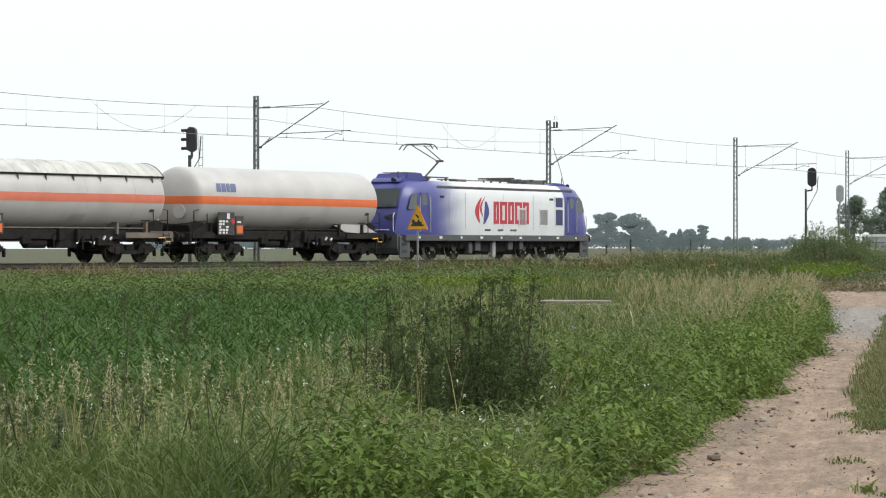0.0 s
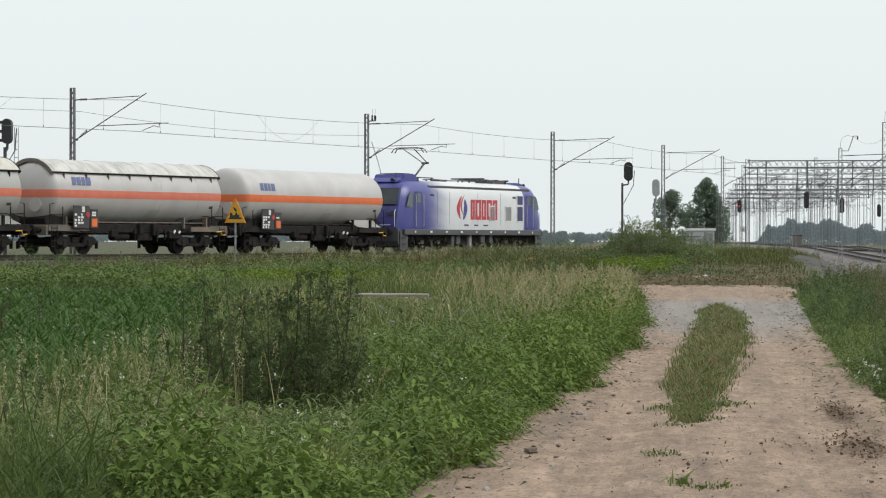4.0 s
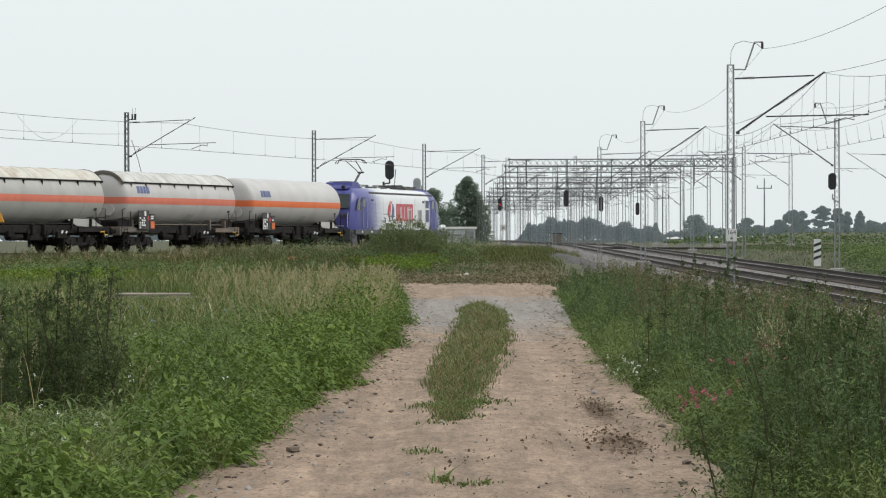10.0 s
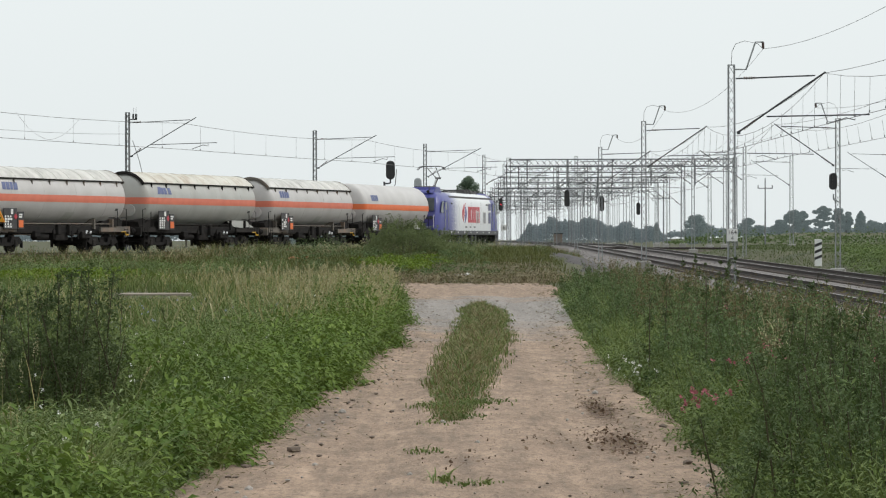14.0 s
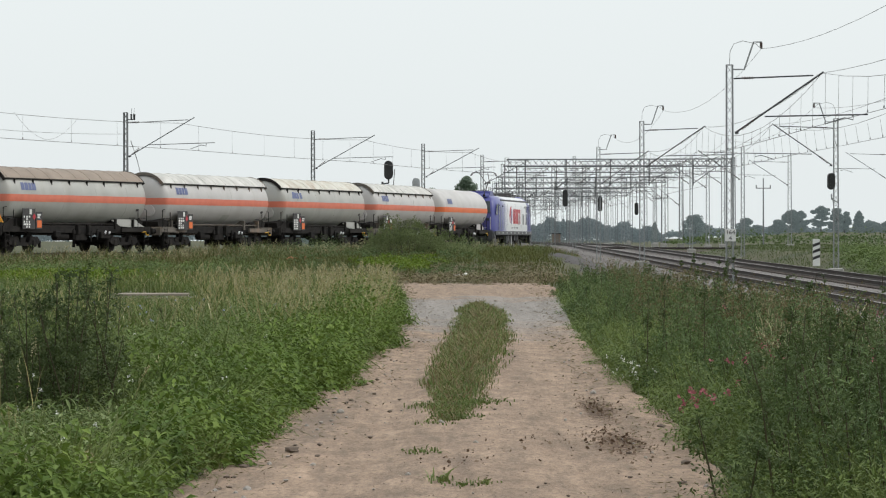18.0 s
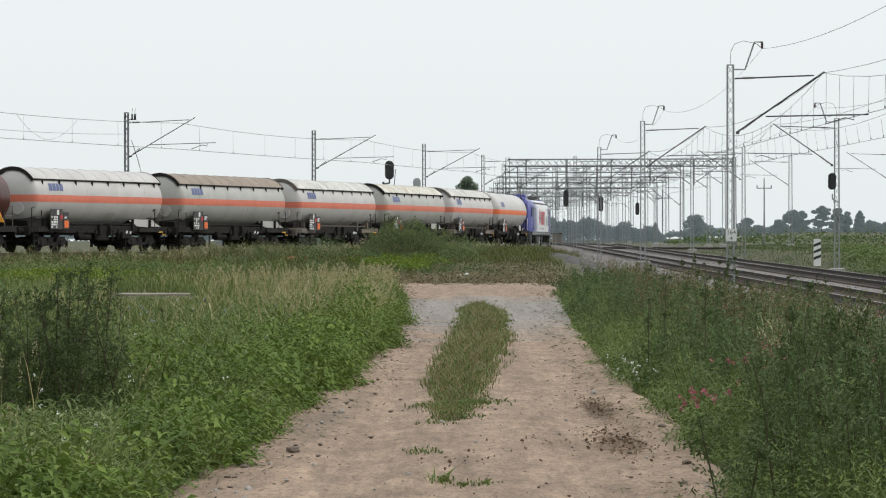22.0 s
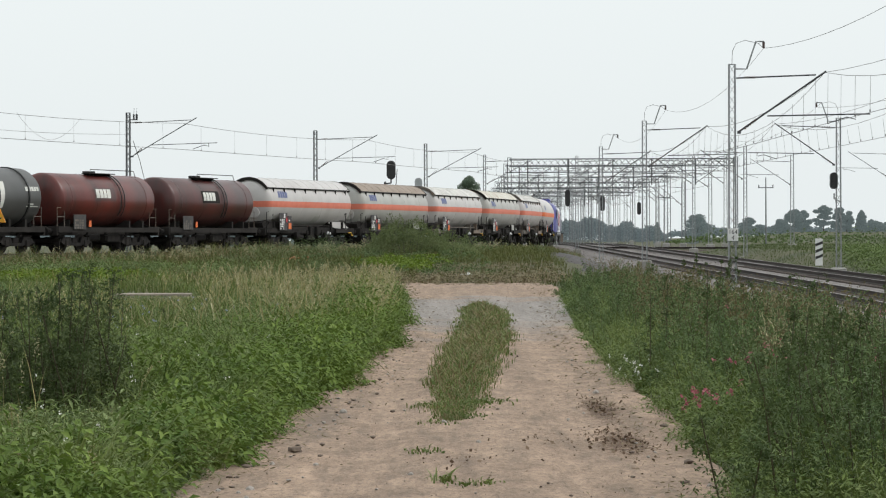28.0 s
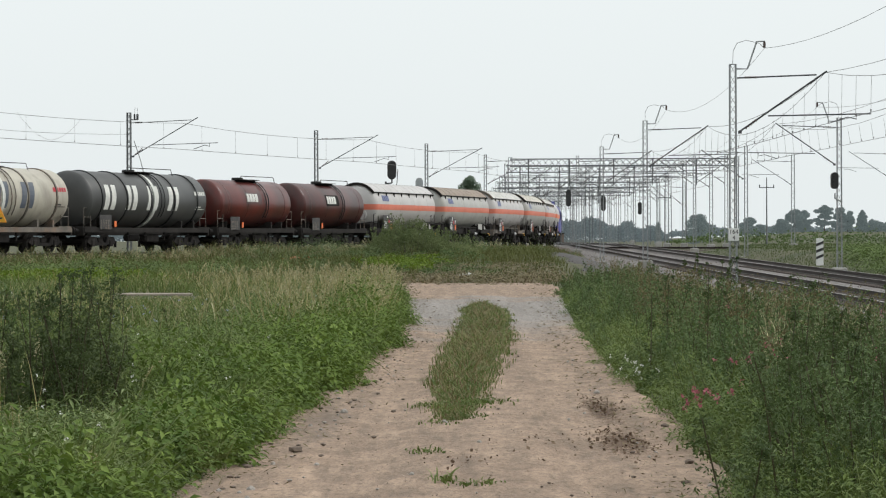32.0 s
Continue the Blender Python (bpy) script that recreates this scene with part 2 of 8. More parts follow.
def prism(bm, outline, y0, y1):
    """An outline in the x-z plane drawn out from y0 to y1."""
    a = [bm.verts.new((x, y0, z)) for x, z in outline]
    b = [bm.verts.new((x, y1, z)) for x, z in outline]
    n = len(outline)
    bm.faces.new(a)
    bm.faces.new(b[::-1])
    for i in range(n):
        bm.faces.new((a[i], b[i], b[(i + 1) % n], a[(i + 1) % n]))
    bmesh.ops.recalc_face_normals(bm, faces=bm.faces)
    return bm


def bms():
    return bmesh.new()


# ------------------------------------------------------------------ the lines of the two railways
def _curve():
    """The connecting curve in 0.5 m steps: it tightens slowly to the left, then eases into a straight beside the main line."""
    ss = np.arange(-160, 420.01, 0.5)
    bend = np.maximum(0.0, 1 / 400.5 + 2.005e-5 * (ss - 80))
    most = 1 / 400.5 + 2.005e-5 * (138.8 - 80)
    k = np.where(ss < 138.8, bend, np.where(ss < 211.9, most * (1 - (ss - 138.8) / 73.06), 0.0))
    th = np.cumsum(k) * 0.5
    th = 0.482 - (th - np.interp(0, ss, th))
    x = np.cumsum(np.sin(th)) * 0.5
    y = np.cumsum(np.cos(th)) * 0.5
    return ss, x - np.interp(0, ss, x) - 43.01, y - np.interp(0, ss, y) + 88.17, th


C_S, C_X, C_Y, C_T = _curve()
RAIL_Z = 1.00          # rail top of the connecting curve


def on_curve(s, off=0.0):
    """Place and heading at s along the curve; off: metres to the right of the way."""
    x, y, t = (float(np.interp(s, C_S, a)) for a in (C_X, C_Y, C_T))
    return x + off * cos(t), y - off * sin(t), t


def main_z(y):
    """Rail top of the main line: it climbs gently to the junction."""
    return min(1.08, -0.52 + 0.0056 * y) if y > 0 else -0.52


def main_x(y, track=0):
    return 12.05 + 0.0048 * y + 4.1 * track


def smooth(a, b, v):
    t = min(1.0, max(0.0, (v - a) / (b - a)))
    return t * t * (3 - 2 * t)


def curve_dist(x, y):
    i = np.argmin((C_X - x) ** 2 + (C_Y - y) ** 2)
    return sqrt((C_X[i] - x) ** 2 + (C_Y[i] - y) ** 2)


ROAD = [(-20, -1.6, 1.5), (0, -1.55, 1.55), (17.2, -1.48, 1.6), (20.8, -1.45, 1.72), (23, -1.36, 1.8), (25.7, -1.22, 1.84), (29.5, -1.08, 1.81), (35.6, -0.85, 1.86),
        (40, -0.74, 1.94), (50.4, -0.68, 2.15), (65, -0.8, 2.65), (74, -0.95, 2.95), (82, -1.1, 3.2), (92, -1.4, 3.5), (97, -1.6, 3.6), (103, -2.0, 3.0)]


def road_edges(y):
    ys = [r[0] for r in ROAD]
    return float(np.interp(y, ys, [r[1] for r in ROAD])), float(np.interp(y, ys, [r[2] for r in ROAD]))


def ground_z(x, y):
    """Height of the ground sheet."""
    n = 0.06 * noise.noise((x * 0.35, y * 0.35, 0)) + 0.10 * noise.noise((x * 0.08, y * 0.08, 3.0))
    z = 0.0
    # the land climbs past the road's end towards the junction
    z += 0.95 * smooth(100, 165, y) * smooth(-60, -8, x) * (1 - smooth(14, 40, x)) * 0.8
    # far field beyond the tracks rises a little
    z += max(0.0, (min(y, 700) - 120)) * 0.0055 * smooth(14, 30, x) * smooth(0.078, 0.128, x / max(y, 1.0))
    # main line formation
    dm = abs(x - main_x(y, 0.5))
    zm = main_z(y) - 0.62
    z = z + (zm - z) * (1 - smooth(4.4, 8.5, dm)) if y > -50 else z
    # connecting curve on a low bank
    d = curve_dist(x, y)
    if d < 14:
        zc = RAIL_Z - 0.55
        z = max(z, z + (zc - z) * (1 - smooth(3.2, 9.0, d))) if zc > z else z + (zc - z) * (1 - smooth(3.2, 5.0, d))
    l, r = road_edges(y)
    if -25 < y < 108:
        inside = smooth(l - 0.6, l + 0.1, x) * (1 - smooth(r - 0.1, r + 0.6, x)) * (1 - smooth(99, 103, y))
        n *= 1 - inside
        z = z * (1 - inside) - 0.16 * inside
    return z + n * (1 if abs(y) < 400 else 0.3)


def build_ground():
    xs = np.concatenate([[-3500, -1800, -900, -450, -260, -170, -130, -105, -88, -76], np.arange(-66, -20, 2.0), np.arange(-20, 24, 0.7), np.arange(24, 60, 3.0),
                         [64, 75, 90, 110, 140, 190, 260, 400, 700, 1500, 3500]])
    ys = np.concatenate([[-400, -150, -60, -25, -10], np.arange(0, 130, 1.0), np.arange(130, 300, 3.0), np.arange(300, 420, 10.0),
                         [430, 470, 530, 620, 720, 900, 1300, 2200, 4800]])
    verts = [(x, y, ground_z(x, y)) for y in ys for x in xs]
    w = len(xs)
    faces = [(j * w + i, j * w + i + 1, (j + 1) * w + i + 1, (j + 1) * w + i) for j in range(len(ys) - 1) for i in range(w - 1)]
    m = mat("meadow_soil_and_turf", (0.040, 0.048, 0.018), (0.072, 0.070, 0.032), rough=0.95, grain=0.45, bump=0.6, scale=0.12, fine=6,
            stain=(0.11, 0.09, 0.05), stain_amount=0.5, stain_scale=(0.03, 0.03, 0.03))
    ob = new("ground", raw("ground", verts, faces, m, True))
    tagged(ob, "flat green farmland with rough turf and weeds", "ground", kind="structure")


build_ground()


def build_road():
    m = mat("sandy_dirt", (0.330, 0.236, 0.170), (0.250, 0.176, 0.126), rough=0.95, grain=0.4, bump=0.8, scale=1.3, fine=38,
            stain=(0.155, 0.115, 0.086), stain_amount=0.7, stain_scale=(4.5, 0.7, 1))
    n, l = m.node_tree.nodes, m.node_tree.links
    b = n["Principled BSDF"]
    src = b.inputs["Base Color"].links[0].from_socket
    # compacted grey stone where the cross track passes
    co = n.new("ShaderNodeTexCoord")
    sep = n.new("ShaderNodeSeparateXYZ")
    l.new(co.outputs["Object"], sep.inputs[0])
    nz = n.new("ShaderNodeTexNoise")
    nz.inputs["Scale"].default_value = 0.35
    nz.inputs["Detail"].default_value = 5
    l.new(co.outputs["Object"], nz.inputs["Vector"])
    add = n.new("ShaderNodeMath")
    add.operation = 'MULTIPLY_ADD'
    add.inputs[1].default_value = 26.0
    l.new(nz.outputs[0], add.inputs[0])
    l.new(sep.outputs["Y"], add.inputs[2])
    up = n.new("ShaderNodeMapRange")
    up.inputs[1].default_value, up.inputs[2].default_value = 58.0, 68.0
    l.new(add.outputs[0], up.inputs[0])
    dn = n.new("ShaderNodeMapRange")
    dn.inputs[1].default_value, dn.inputs[2].default_value = 86.0, 91.0
    dn.inputs[3].default_value, dn.inputs[4].default_value = 1.0, 0.0
    l.new(add.outputs[0], dn.inputs[0])
    pr = n.new("ShaderNodeMath")
    pr.operation = 'MULTIPLY'
    l.new(up.outputs[0], pr.inputs[0])
    l.new(dn.outputs[0], pr.inputs[1])
    mx = n.new("ShaderNodeMix")
    mx.data_type = 'RGBA'
    l.new(pr.outputs[0], mx.inputs[0])
    l.new(src, mx.inputs[6])
    mx.inputs[7].default_value = (0.245, 0.220, 0.200, 1)
    l.new(mx.outputs[2], b.inputs["Base Color"])
    src = mx.outputs[2]
    # crumbly earth: pale dust and darker clods, and faint wheel ruts along the track
    cc = n.new("ShaderNodeTexCoord")
    for sc, lo, hi, dark, pale in (((9.0, 2.2, 1), 0.38, 0.62, 0.78, 1.10), ((2.6, 0.10, 1), 0.40, 0.60, 0.84, 1.10), ((26, 7, 1), 0.34, 0.50, 0.66, 1.05)):
        mp = n.new("ShaderNodeMapping")
        mp.inputs["Scale"].default_value = sc
        l.new(cc.outputs["Object"], mp.inputs["Vector"])
        tx = n.new("ShaderNodeTexNoise")
        tx.inputs["Scale"].default_value = 1.0
        tx.inputs["Detail"].default_value = 7
        tx.inputs["Roughness"].default_value = 0.66
        l.new(mp.outputs[0], tx.inputs["Vector"])
        rr = n.new("ShaderNodeMapRange")
        rr.inputs[1].default_value, rr.inputs[2].default_value = lo, hi
        rr.inputs[3].default_value, rr.inputs[4].default_value = dark, pale
        l.new(tx.outputs[0], rr.inputs[0])
        mm = n.new("ShaderNodeMix")
        mm.data_type, mm.blend_type = 'RGBA', 'MULTIPLY'
        mm.inputs[0].default_value = 1.0
        l.new(src, mm.inputs[6])
        l.new(rr.outputs[0], mm.inputs[7])
        src = mm.outputs[2]
    # damp, churned earth in the right-hand wheel track, and trodden crumbs beside the left edge
    n2 = n.new("ShaderNodeTexNoise")
    n2.inputs["Scale"].default_value = 11.0
    n2.inputs["Detail"].default_value = 7
    n2.inputs["Roughness"].default_value = 0.7
    l.new(co.outputs["Object"], n2.inputs["Vector"])
    for px_, py_, sx_, sy_, amount, tone in ((1.46, 26.2, 3.0, 0.26, 0.9, (0.080, 0.046, 0.027)), (1.38, 21.9, 2.6, 0.36, 0.85, (0.090, 0.053, 0.032)),
                                             (0.95, 22.0, 1.6, 0.9, 0.45, (0.12, 0.085, 0.06)), (-1.05, 24.5, 2.2, 0.16, 0.5, (0.13, 0.10, 0.08)),
                                             (0.15, 20.0, 2.4, 0.9, 0.45, (0.14, 0.10, 0.075))):
        away = n.new("ShaderNodeVectorMath")
        away.operation = 'DISTANCE'
        flat = n.new("ShaderNodeMapping")
        flat.inputs["Scale"].default_value = (sx_, sy_, 0.0)
        l.new(co.outputs["Object"], flat.inputs["Vector"])
        l.new(flat.outputs[0], away.inputs[0])
        away.inputs[1].default_value = (px_ * sx_, py_ * sy_, 0.0)
        sum_ = n.new("ShaderNodeMath")
        sum_.operation = 'MULTIPLY_ADD'
        sum_.inputs[1].default_value = 1.9
        l.new(n2.outputs[0], sum_.inputs[0])
        l.new(away.outputs["Value"], sum_.inputs[2])
        damp = n.new("ShaderNodeMapRange")
        damp.inputs[1].default_value, damp.inputs[2].default_value = 1.22, 1.46
        damp.inputs[3].default_value, damp.inputs[4].default_value = amount, 0.0
        l.new(sum_.outputs[0], damp.inputs[0])
        mx2 = n.new("ShaderNodeMix")
        mx2.data_type = 'RGBA'
        l.new(damp.outputs[0], mx2.inputs[0])
        l.new(src, mx2.inputs[6])
        mx2.inputs[7].default_value = (*tone, 1)
        src = mx2.outputs[2]
    l.new(src, b.inputs["Base Color"])
    verts, faces = [], []
    ys = np.concatenate([np.arange(-20, 12, 2.0), np.arange(12, 60, 0.35), np.arange(60, 103.1, 0.8)])
    cols = 34
    for y in ys:
        lft, rgt = road_edges(y)
        lft -= 0.30 + 0.15 * noise.noise((0.0, y * 0.5, 7))
        rgt += 0.30 + 0.15 * noise.noise((4.0, y * 0.5, 7))
        mid = (lft + rgt) / 2
        for i in range(cols):
            x = lft + (rgt - lft) * i / (cols - 1)
            u = x - (mid + 0.05)
            rut = -0.035 * math.exp(-((abs(u) - 0.85) / 0.28) ** 2)
            z = 0.03 + rut + 0.010 * noise.noise((x * 2.6, y * 0.22, 1)) + 0.008 * noise.noise((x * 6, y * 2.2, 2))
            edge = min(i, cols - 1 - i)
            if edge == 0:
                z = -0.2
            fray = max(0.0, y - 92) / 11 * (2.6 * noise.noise((x * 0.55, 0.0, 9.0)) + 1.2 * noise.noise((x * 2.1, 0.0, 12.0)))
            verts.append((x, y + fray, z))
    faces = [(j * cols + i, j * cols + i + 1, (j + 1) * cols + i + 1, (j + 1) * cols + i) for j in range(len(ys) - 1) for i in range(cols - 1)]
    ob = new("road", raw("road", verts, faces, m, True))
    tagged(ob, "sandy dirt farm track with wheel ruts and a grey patch", "dirt road", kind="structure")


build_road()


# ------------------------------------------------------------------ permanent way
def sweep(verts, faces, line, section):
    """Sweeps a section (right, up) along a line of (x, y, z, heading)."""
    base, n = len(verts), len(section)
    for x, y, z, t in line:
        for r, u in section:
            verts.append((x + r * cos(t), y - r * sin(t), z + u))
    for j in range(len(line) - 1):
        for i in range(n - 1):
            a = base + j * n + i
            faces.append((a, a + 1, a + n + 1, a + n))


def rail_section(off):
    pts = [(-0.070, -0.172), (-0.070, -0.155), (-0.010, -0.135), (-0.010, -0.045), (-0.036, -0.030), (-0.036, -0.004)]
    return [(off + a, b) for a, b in pts] + [(off - a, b) for a, b in reversed(pts)]


def build_track(name, line, ballast_mat, label, foot):
    """Ballast, rails with worn heads, and sleepers for one track; line: (x, y, z of rail top, heading)."""
    v, f = [], []
    sweep(v, f, line, [(-foot - 0.9, -0.75), (-foot, -0.30), (-1.4, -0.235), (1.4, -0.235), (foot, -0.30), (foot + 0.9, -0.75)])
    bed = new("ballast_bed", raw("ballast_bed", v, f, ballast_mat, True))
    tagged(bed, label, "ballast", kind="structure")
    track = thing(name, "steel rails on concrete sleepers, " + label, "railway track", kind="structure")
    for off in (-0.7535, 0.7535):
        v, f = [], []
        sweep(v, f, line, rail_section(off))
        r = new("rail", raw("rail", v, f, RAIL))
        r.parent = track
        v, f = [], []
        sweep(v, f, line, [(off - 0.036, -0.004), (off - 0.030, 0.0), (off + 0.030, 0.0), (off + 0.036, -0.004)])
        h = new("rail_head", raw("rail_head", v, f, RAIL_HEAD))
        h.parent = r
    return track


def sleepers(track, line_at, s0, s1, step, mesh):
    s = s0
    while s < s1:
        x, y, z, t = line_at(s)
        ob = new("sleeper", mesh)
        ob.parent = track
        ob.matrix_basis = pose(x, y, z - 0.235, 0, 0, math.degrees(-t))
        s += step


_bm = bms()
box(_bm, (0, 0, 0), (2.5, 0.26, 0.13), bevel=0.02)
SLEEPER_MESH = mesh_of(_bm, "sleeper", SLEEPER)

curve_line = [(*on_curve(s)[:2], RAIL_Z, on_curve(s)[2]) for s in np.arange(-158, 415, 2.0)]
track_curve = build_track("track_curve", curve_line, BALLAST_OLD, "curving over a brown ballast bed", 2.3)
for k in (0, 1):
    line = [(main_x(y, k), y, main_z(y), 0.0048) for y in np.concatenate([np.arange(-60, 340, 4.0), np.arange(340, 1300, 20.0)])]
    tr = build_track("track_main", line, BALLAST, "straight over grey crushed stone", 2.1)
    sleepers(tr, lambda s: (main_x(s, k), s, main_z(s), 0.0048), 66, 150, 0.62, SLEEPER_MESH)
sleepers(track_curve, lambda s: (*on_curve(s)[:2], RAIL_Z, on_curve(s)[2]), 0, 60, 0.65, SLEEPER_MESH)


# a siding that leaves the main line across the field's edge
side_line = [(15.0 + 17.5 * u, 259 - 33 * u, 0.86, 2.65) for u in np.linspace(0, 1, 12)]
build_track("track_siding", side_line, BALLAST_OLD, "low siding beyond the main line", 1.5)


# ------------------------------------------------------------------ rolling stock (local x: way of travel, z = 0 at rail top)
def wheelset_mesh(r, material):
    bm = bms()
    rod(bm, (0, -0.9, 0), (0, 0.9, 0), 0.075, seg=8)
    for y in (-0.72, 0.72):
        s = 1 if y > 0 else -1
        rod(bm, (0, y - 0.065, 0), (0, y + 0.065, 0), r, seg=22)
        n0 = len(bm.faces)
        rod(bm, (0, y + s * 0.04, 0), (0, y + s * 0.075, 0), r * 0.76, seg=22)
        bm.faces.ensure_lookup_table()
        for f in bm.faces[n0:]:
            f.material_index = 1
        rod(bm, (0, y - s * 0.075, 0), (0, y - s * 0.045, 0), r + 0.028, seg=22)
        for k in range(4):
            a = k * pi / 2
            box(bm, (0.55 * r * cos(a), y + s * 0.07, 0.55 * r * sin(a)), (0.09, 0.02, 0.09))
        rod(bm, (0, y + s * 0.06, 0), (0, y + s * 0.13, 0), 0.3 * r, seg=12)
    me = mesh_of(bm, "wheelset", material)
    me.materials.append(DARK_STEEL)
    return me


WHEELS_WAGON = wheelset_mesh(0.46, WHEEL_STEEL)
WHEELS_LOCO = wheelset_mesh(0.61, WHEEL_PALE)


def add_wheelset(parent, mesh, x, r):
    ob = new("wheelset", mesh)
    ob.parent = parent
    ob.location = (x, 0, r)
    ob["axle"] = x
    return ob


def wagon_bogie_mesh():
    bm = bms()
    for y in (-1.0, 1.0):
        prism(bm, [(-1.45, 0.52), (-1.2, 0.78), (-0.55, 0.78), (-0.42, 0.5), (0.42, 0.5), (0.55, 0.78), (1.2, 0.78), (1.45, 0.52), (1.2, 0.40), (0.6, 0.40), (0.5, 0.34),
                   (-0.5, 0.34), (-0.6, 0.40), (-1.2, 0.40)], y - 0.06, y + 0.06)
        for x in (-0.9, 0.9):
            box(bm, (x, y, 0.47), (0.34, 0.24, 0.34), bevel=0.04)
            for dx in (-0.26, 0.26):
                rod(bm, (x + dx, y, 0.42), (x + dx, y, 0.72), 0.075, seg=10)
            box(bm, (x * 1.72, y * 0.95, 0.42), (0.06, 0.14, 0.34))
    box(bm, (0, 0, 0.62), (0.5, 2.0, 0.26), bevel=0.03)
    for x in (-1.42, 1.42):
        box(bm, (x, 0, 0.6), (0.1, 2.0, 0.14))
    rod(bm, (-0.5, 0, 0.36), (0.5, 0, 0.36), 0.05)
    return mesh_of(bm, "bogie", DARK_STEEL)


BOGIE = wagon_bogie_mesh()


def buffer_mesh():
    bm = bms()
    rod(bm, (0, 0, 0), (0.34, 0, 0), 0.13, seg=12)
    rod(bm, (0.30, 0, 0), (0.56, 0, 0), 0.085, seg=12)
    rod(bm, (0.55, 0, 0), (0.60, 0, 0), 0.22, 0.235, seg=18)
    return mesh_of(bm, "buffer", DARK_STEEL, True)


BUFFER = buffer_mesh()


def tank_shell(half, R, bulge, zc, seg=40, rings=7):
    """A tank along x with dished ends."""
    prof = [(-half - bulge, 0.0)]
    for k in range(1, rings + 1):
        a = k / rings * pi / 2
        prof.append((-half - bulge * cos(a), R * sin(a)))
    prof = prof + [(-x, r) for x, r in reversed(prof)]
    bm = bms()
    cols = []
    for x, r in prof:
        if r < 1e-6:
            cols.append([bm.verts.new((x, 0, zc))])
        else:
            cols.append([bm.verts.new((x, r * cos(2 * pi * k / seg), zc + r * sin(2 * pi * k / seg))) for k in range(seg)])
    for a, b in zip(cols, cols[1:]):
        for k in range(seg):
            k2 = (k + 1) % seg
            if len(a) == 1:
                bm.faces.new((a[0], b[k2], b[k]))
            elif len(b) == 1:
                bm.faces.new((a[k], a[k2], b[0]))
            else:
                bm.faces.new((a[k], a[k2], b[k2], b[k]))
    bmesh.ops.recalc_face_normals(bm, faces=bm.faces)
    return bm


def tank_band(half, R, bulge, zc, z0, z1, proud=0.006):
    """A painted band round the whole tank between two heights above its axis."""
    bm = bms()
    R, bulge = R + proud, bulge + proud
    rows = []
    for z in np.linspace(z0, z1, 4):
        Y = sqrt(R * R - z * z)
        pts = [(-half, -Y), (-half / 2, -Y), (0, -Y), (half / 2, -Y), (half, -Y)]
        for k in range(1, 14):
            y = -Y * cos(pi * k / 14)
            pts.append((half + bulge * sqrt(max(0, 1 - (y * y + z * z) / (R * R))), y))
        pts += [(half, Y), (half / 2, Y), (0, Y), (-half / 2, Y), (-half, Y)]
        for k in range(1, 14):
            y = Y * cos(pi * k / 14)
            pts.append((-half - bulge * sqrt(max(0, 1 - (y * y + z * z) / (R * R))), y))
        rows.append([bm.verts.new((x, y, zc + z)) for x, y in pts])
    n = len(rows[0])
    for a, b in zip(rows, rows[1:]):
        for k in range(n):
            bm.faces.new((a[k], a[(k + 1) % n], b[(k + 1) % n], b[k]))
    return bm


def arc_shell(x0, x1, R, zc, a0, a1, thick, seg=18, slices=2):
    """A curved sheet over the tank from angle a0 to a1 (degrees from the near side up)."""
    bm = bms()
    rows = []
    for x in np.linspace(x0, x1, slices):
        ring = []
        for r in (R, R + thick):
            order = range(seg + 1) if r == R else range(seg, -1, -1)
            for k in order:
                a = radians(a0 + (a1 - a0) * k / seg)
                ring.append(bm.verts.new((x, -r * cos(a), zc + r * sin(a))))
        rows.append(ring)
    n = len(rows[0])
    for a, b in zip(rows, rows[1:]):
        for k in range(n):
            bm.faces.new((a[k], a[(k + 1) % n], b[(k + 1) % n], b[k]))
    h = n // 2
    for ring in (rows[0], rows[-1]):
        for k in range(h - 1):
            bm.faces.new((ring[k], ring[k + 1], ring[n - 2 - k], ring[n - 1 - k]))
    bmesh.ops.recalc_face_normals(bm, faces=bm.faces)
    return bm


def ring(x, R, zc, w, t, seg=40):
    bm = bms()
    a = []
    for k in range(seg):
        c, s = cos(2 * pi * k / seg), sin(2 * pi * k / seg)
        a.append([bm.verts.new((x + dx, r * c, zc + r * s)) for dx, r in ((-w / 2, R), (-w / 2, R + t), (w / 2, R + t), (w / 2, R))])
    for k in range(seg):
        b = a[(k + 1) % seg]
        for i in range(3):
            bm.faces.new((a[k][i], a[k][i + 1], b[i + 1], b[i]))
    bmesh.ops.recalc_face_normals(bm, faces=bm.faces)
    return bm


def on_tank(bm, R, zc, x0, x1, z0, z1, side=-1, proud=0.012, slant=0.0):
    """A curved plate lying on the tank's flank between heights z0 and z1 above its axis."""
    rows = []
    for z in np.linspace(z0, z1, 7):
        y = side * sqrt(max(0.01, (R + proud) ** 2 - z * z))
        k = slant * (z - z0)
        rows.append([bm.verts.new((x0 + k, y, zc + z)), bm.verts.new((x1 + k, y, zc + z))])
    for a, b in zip(rows, rows[1:]):
        bm.faces.new((a[0], a[1], b[1], b[0]))
    bmesh.ops.recalc_face_normals(bm, faces=bm.faces)
    return bm


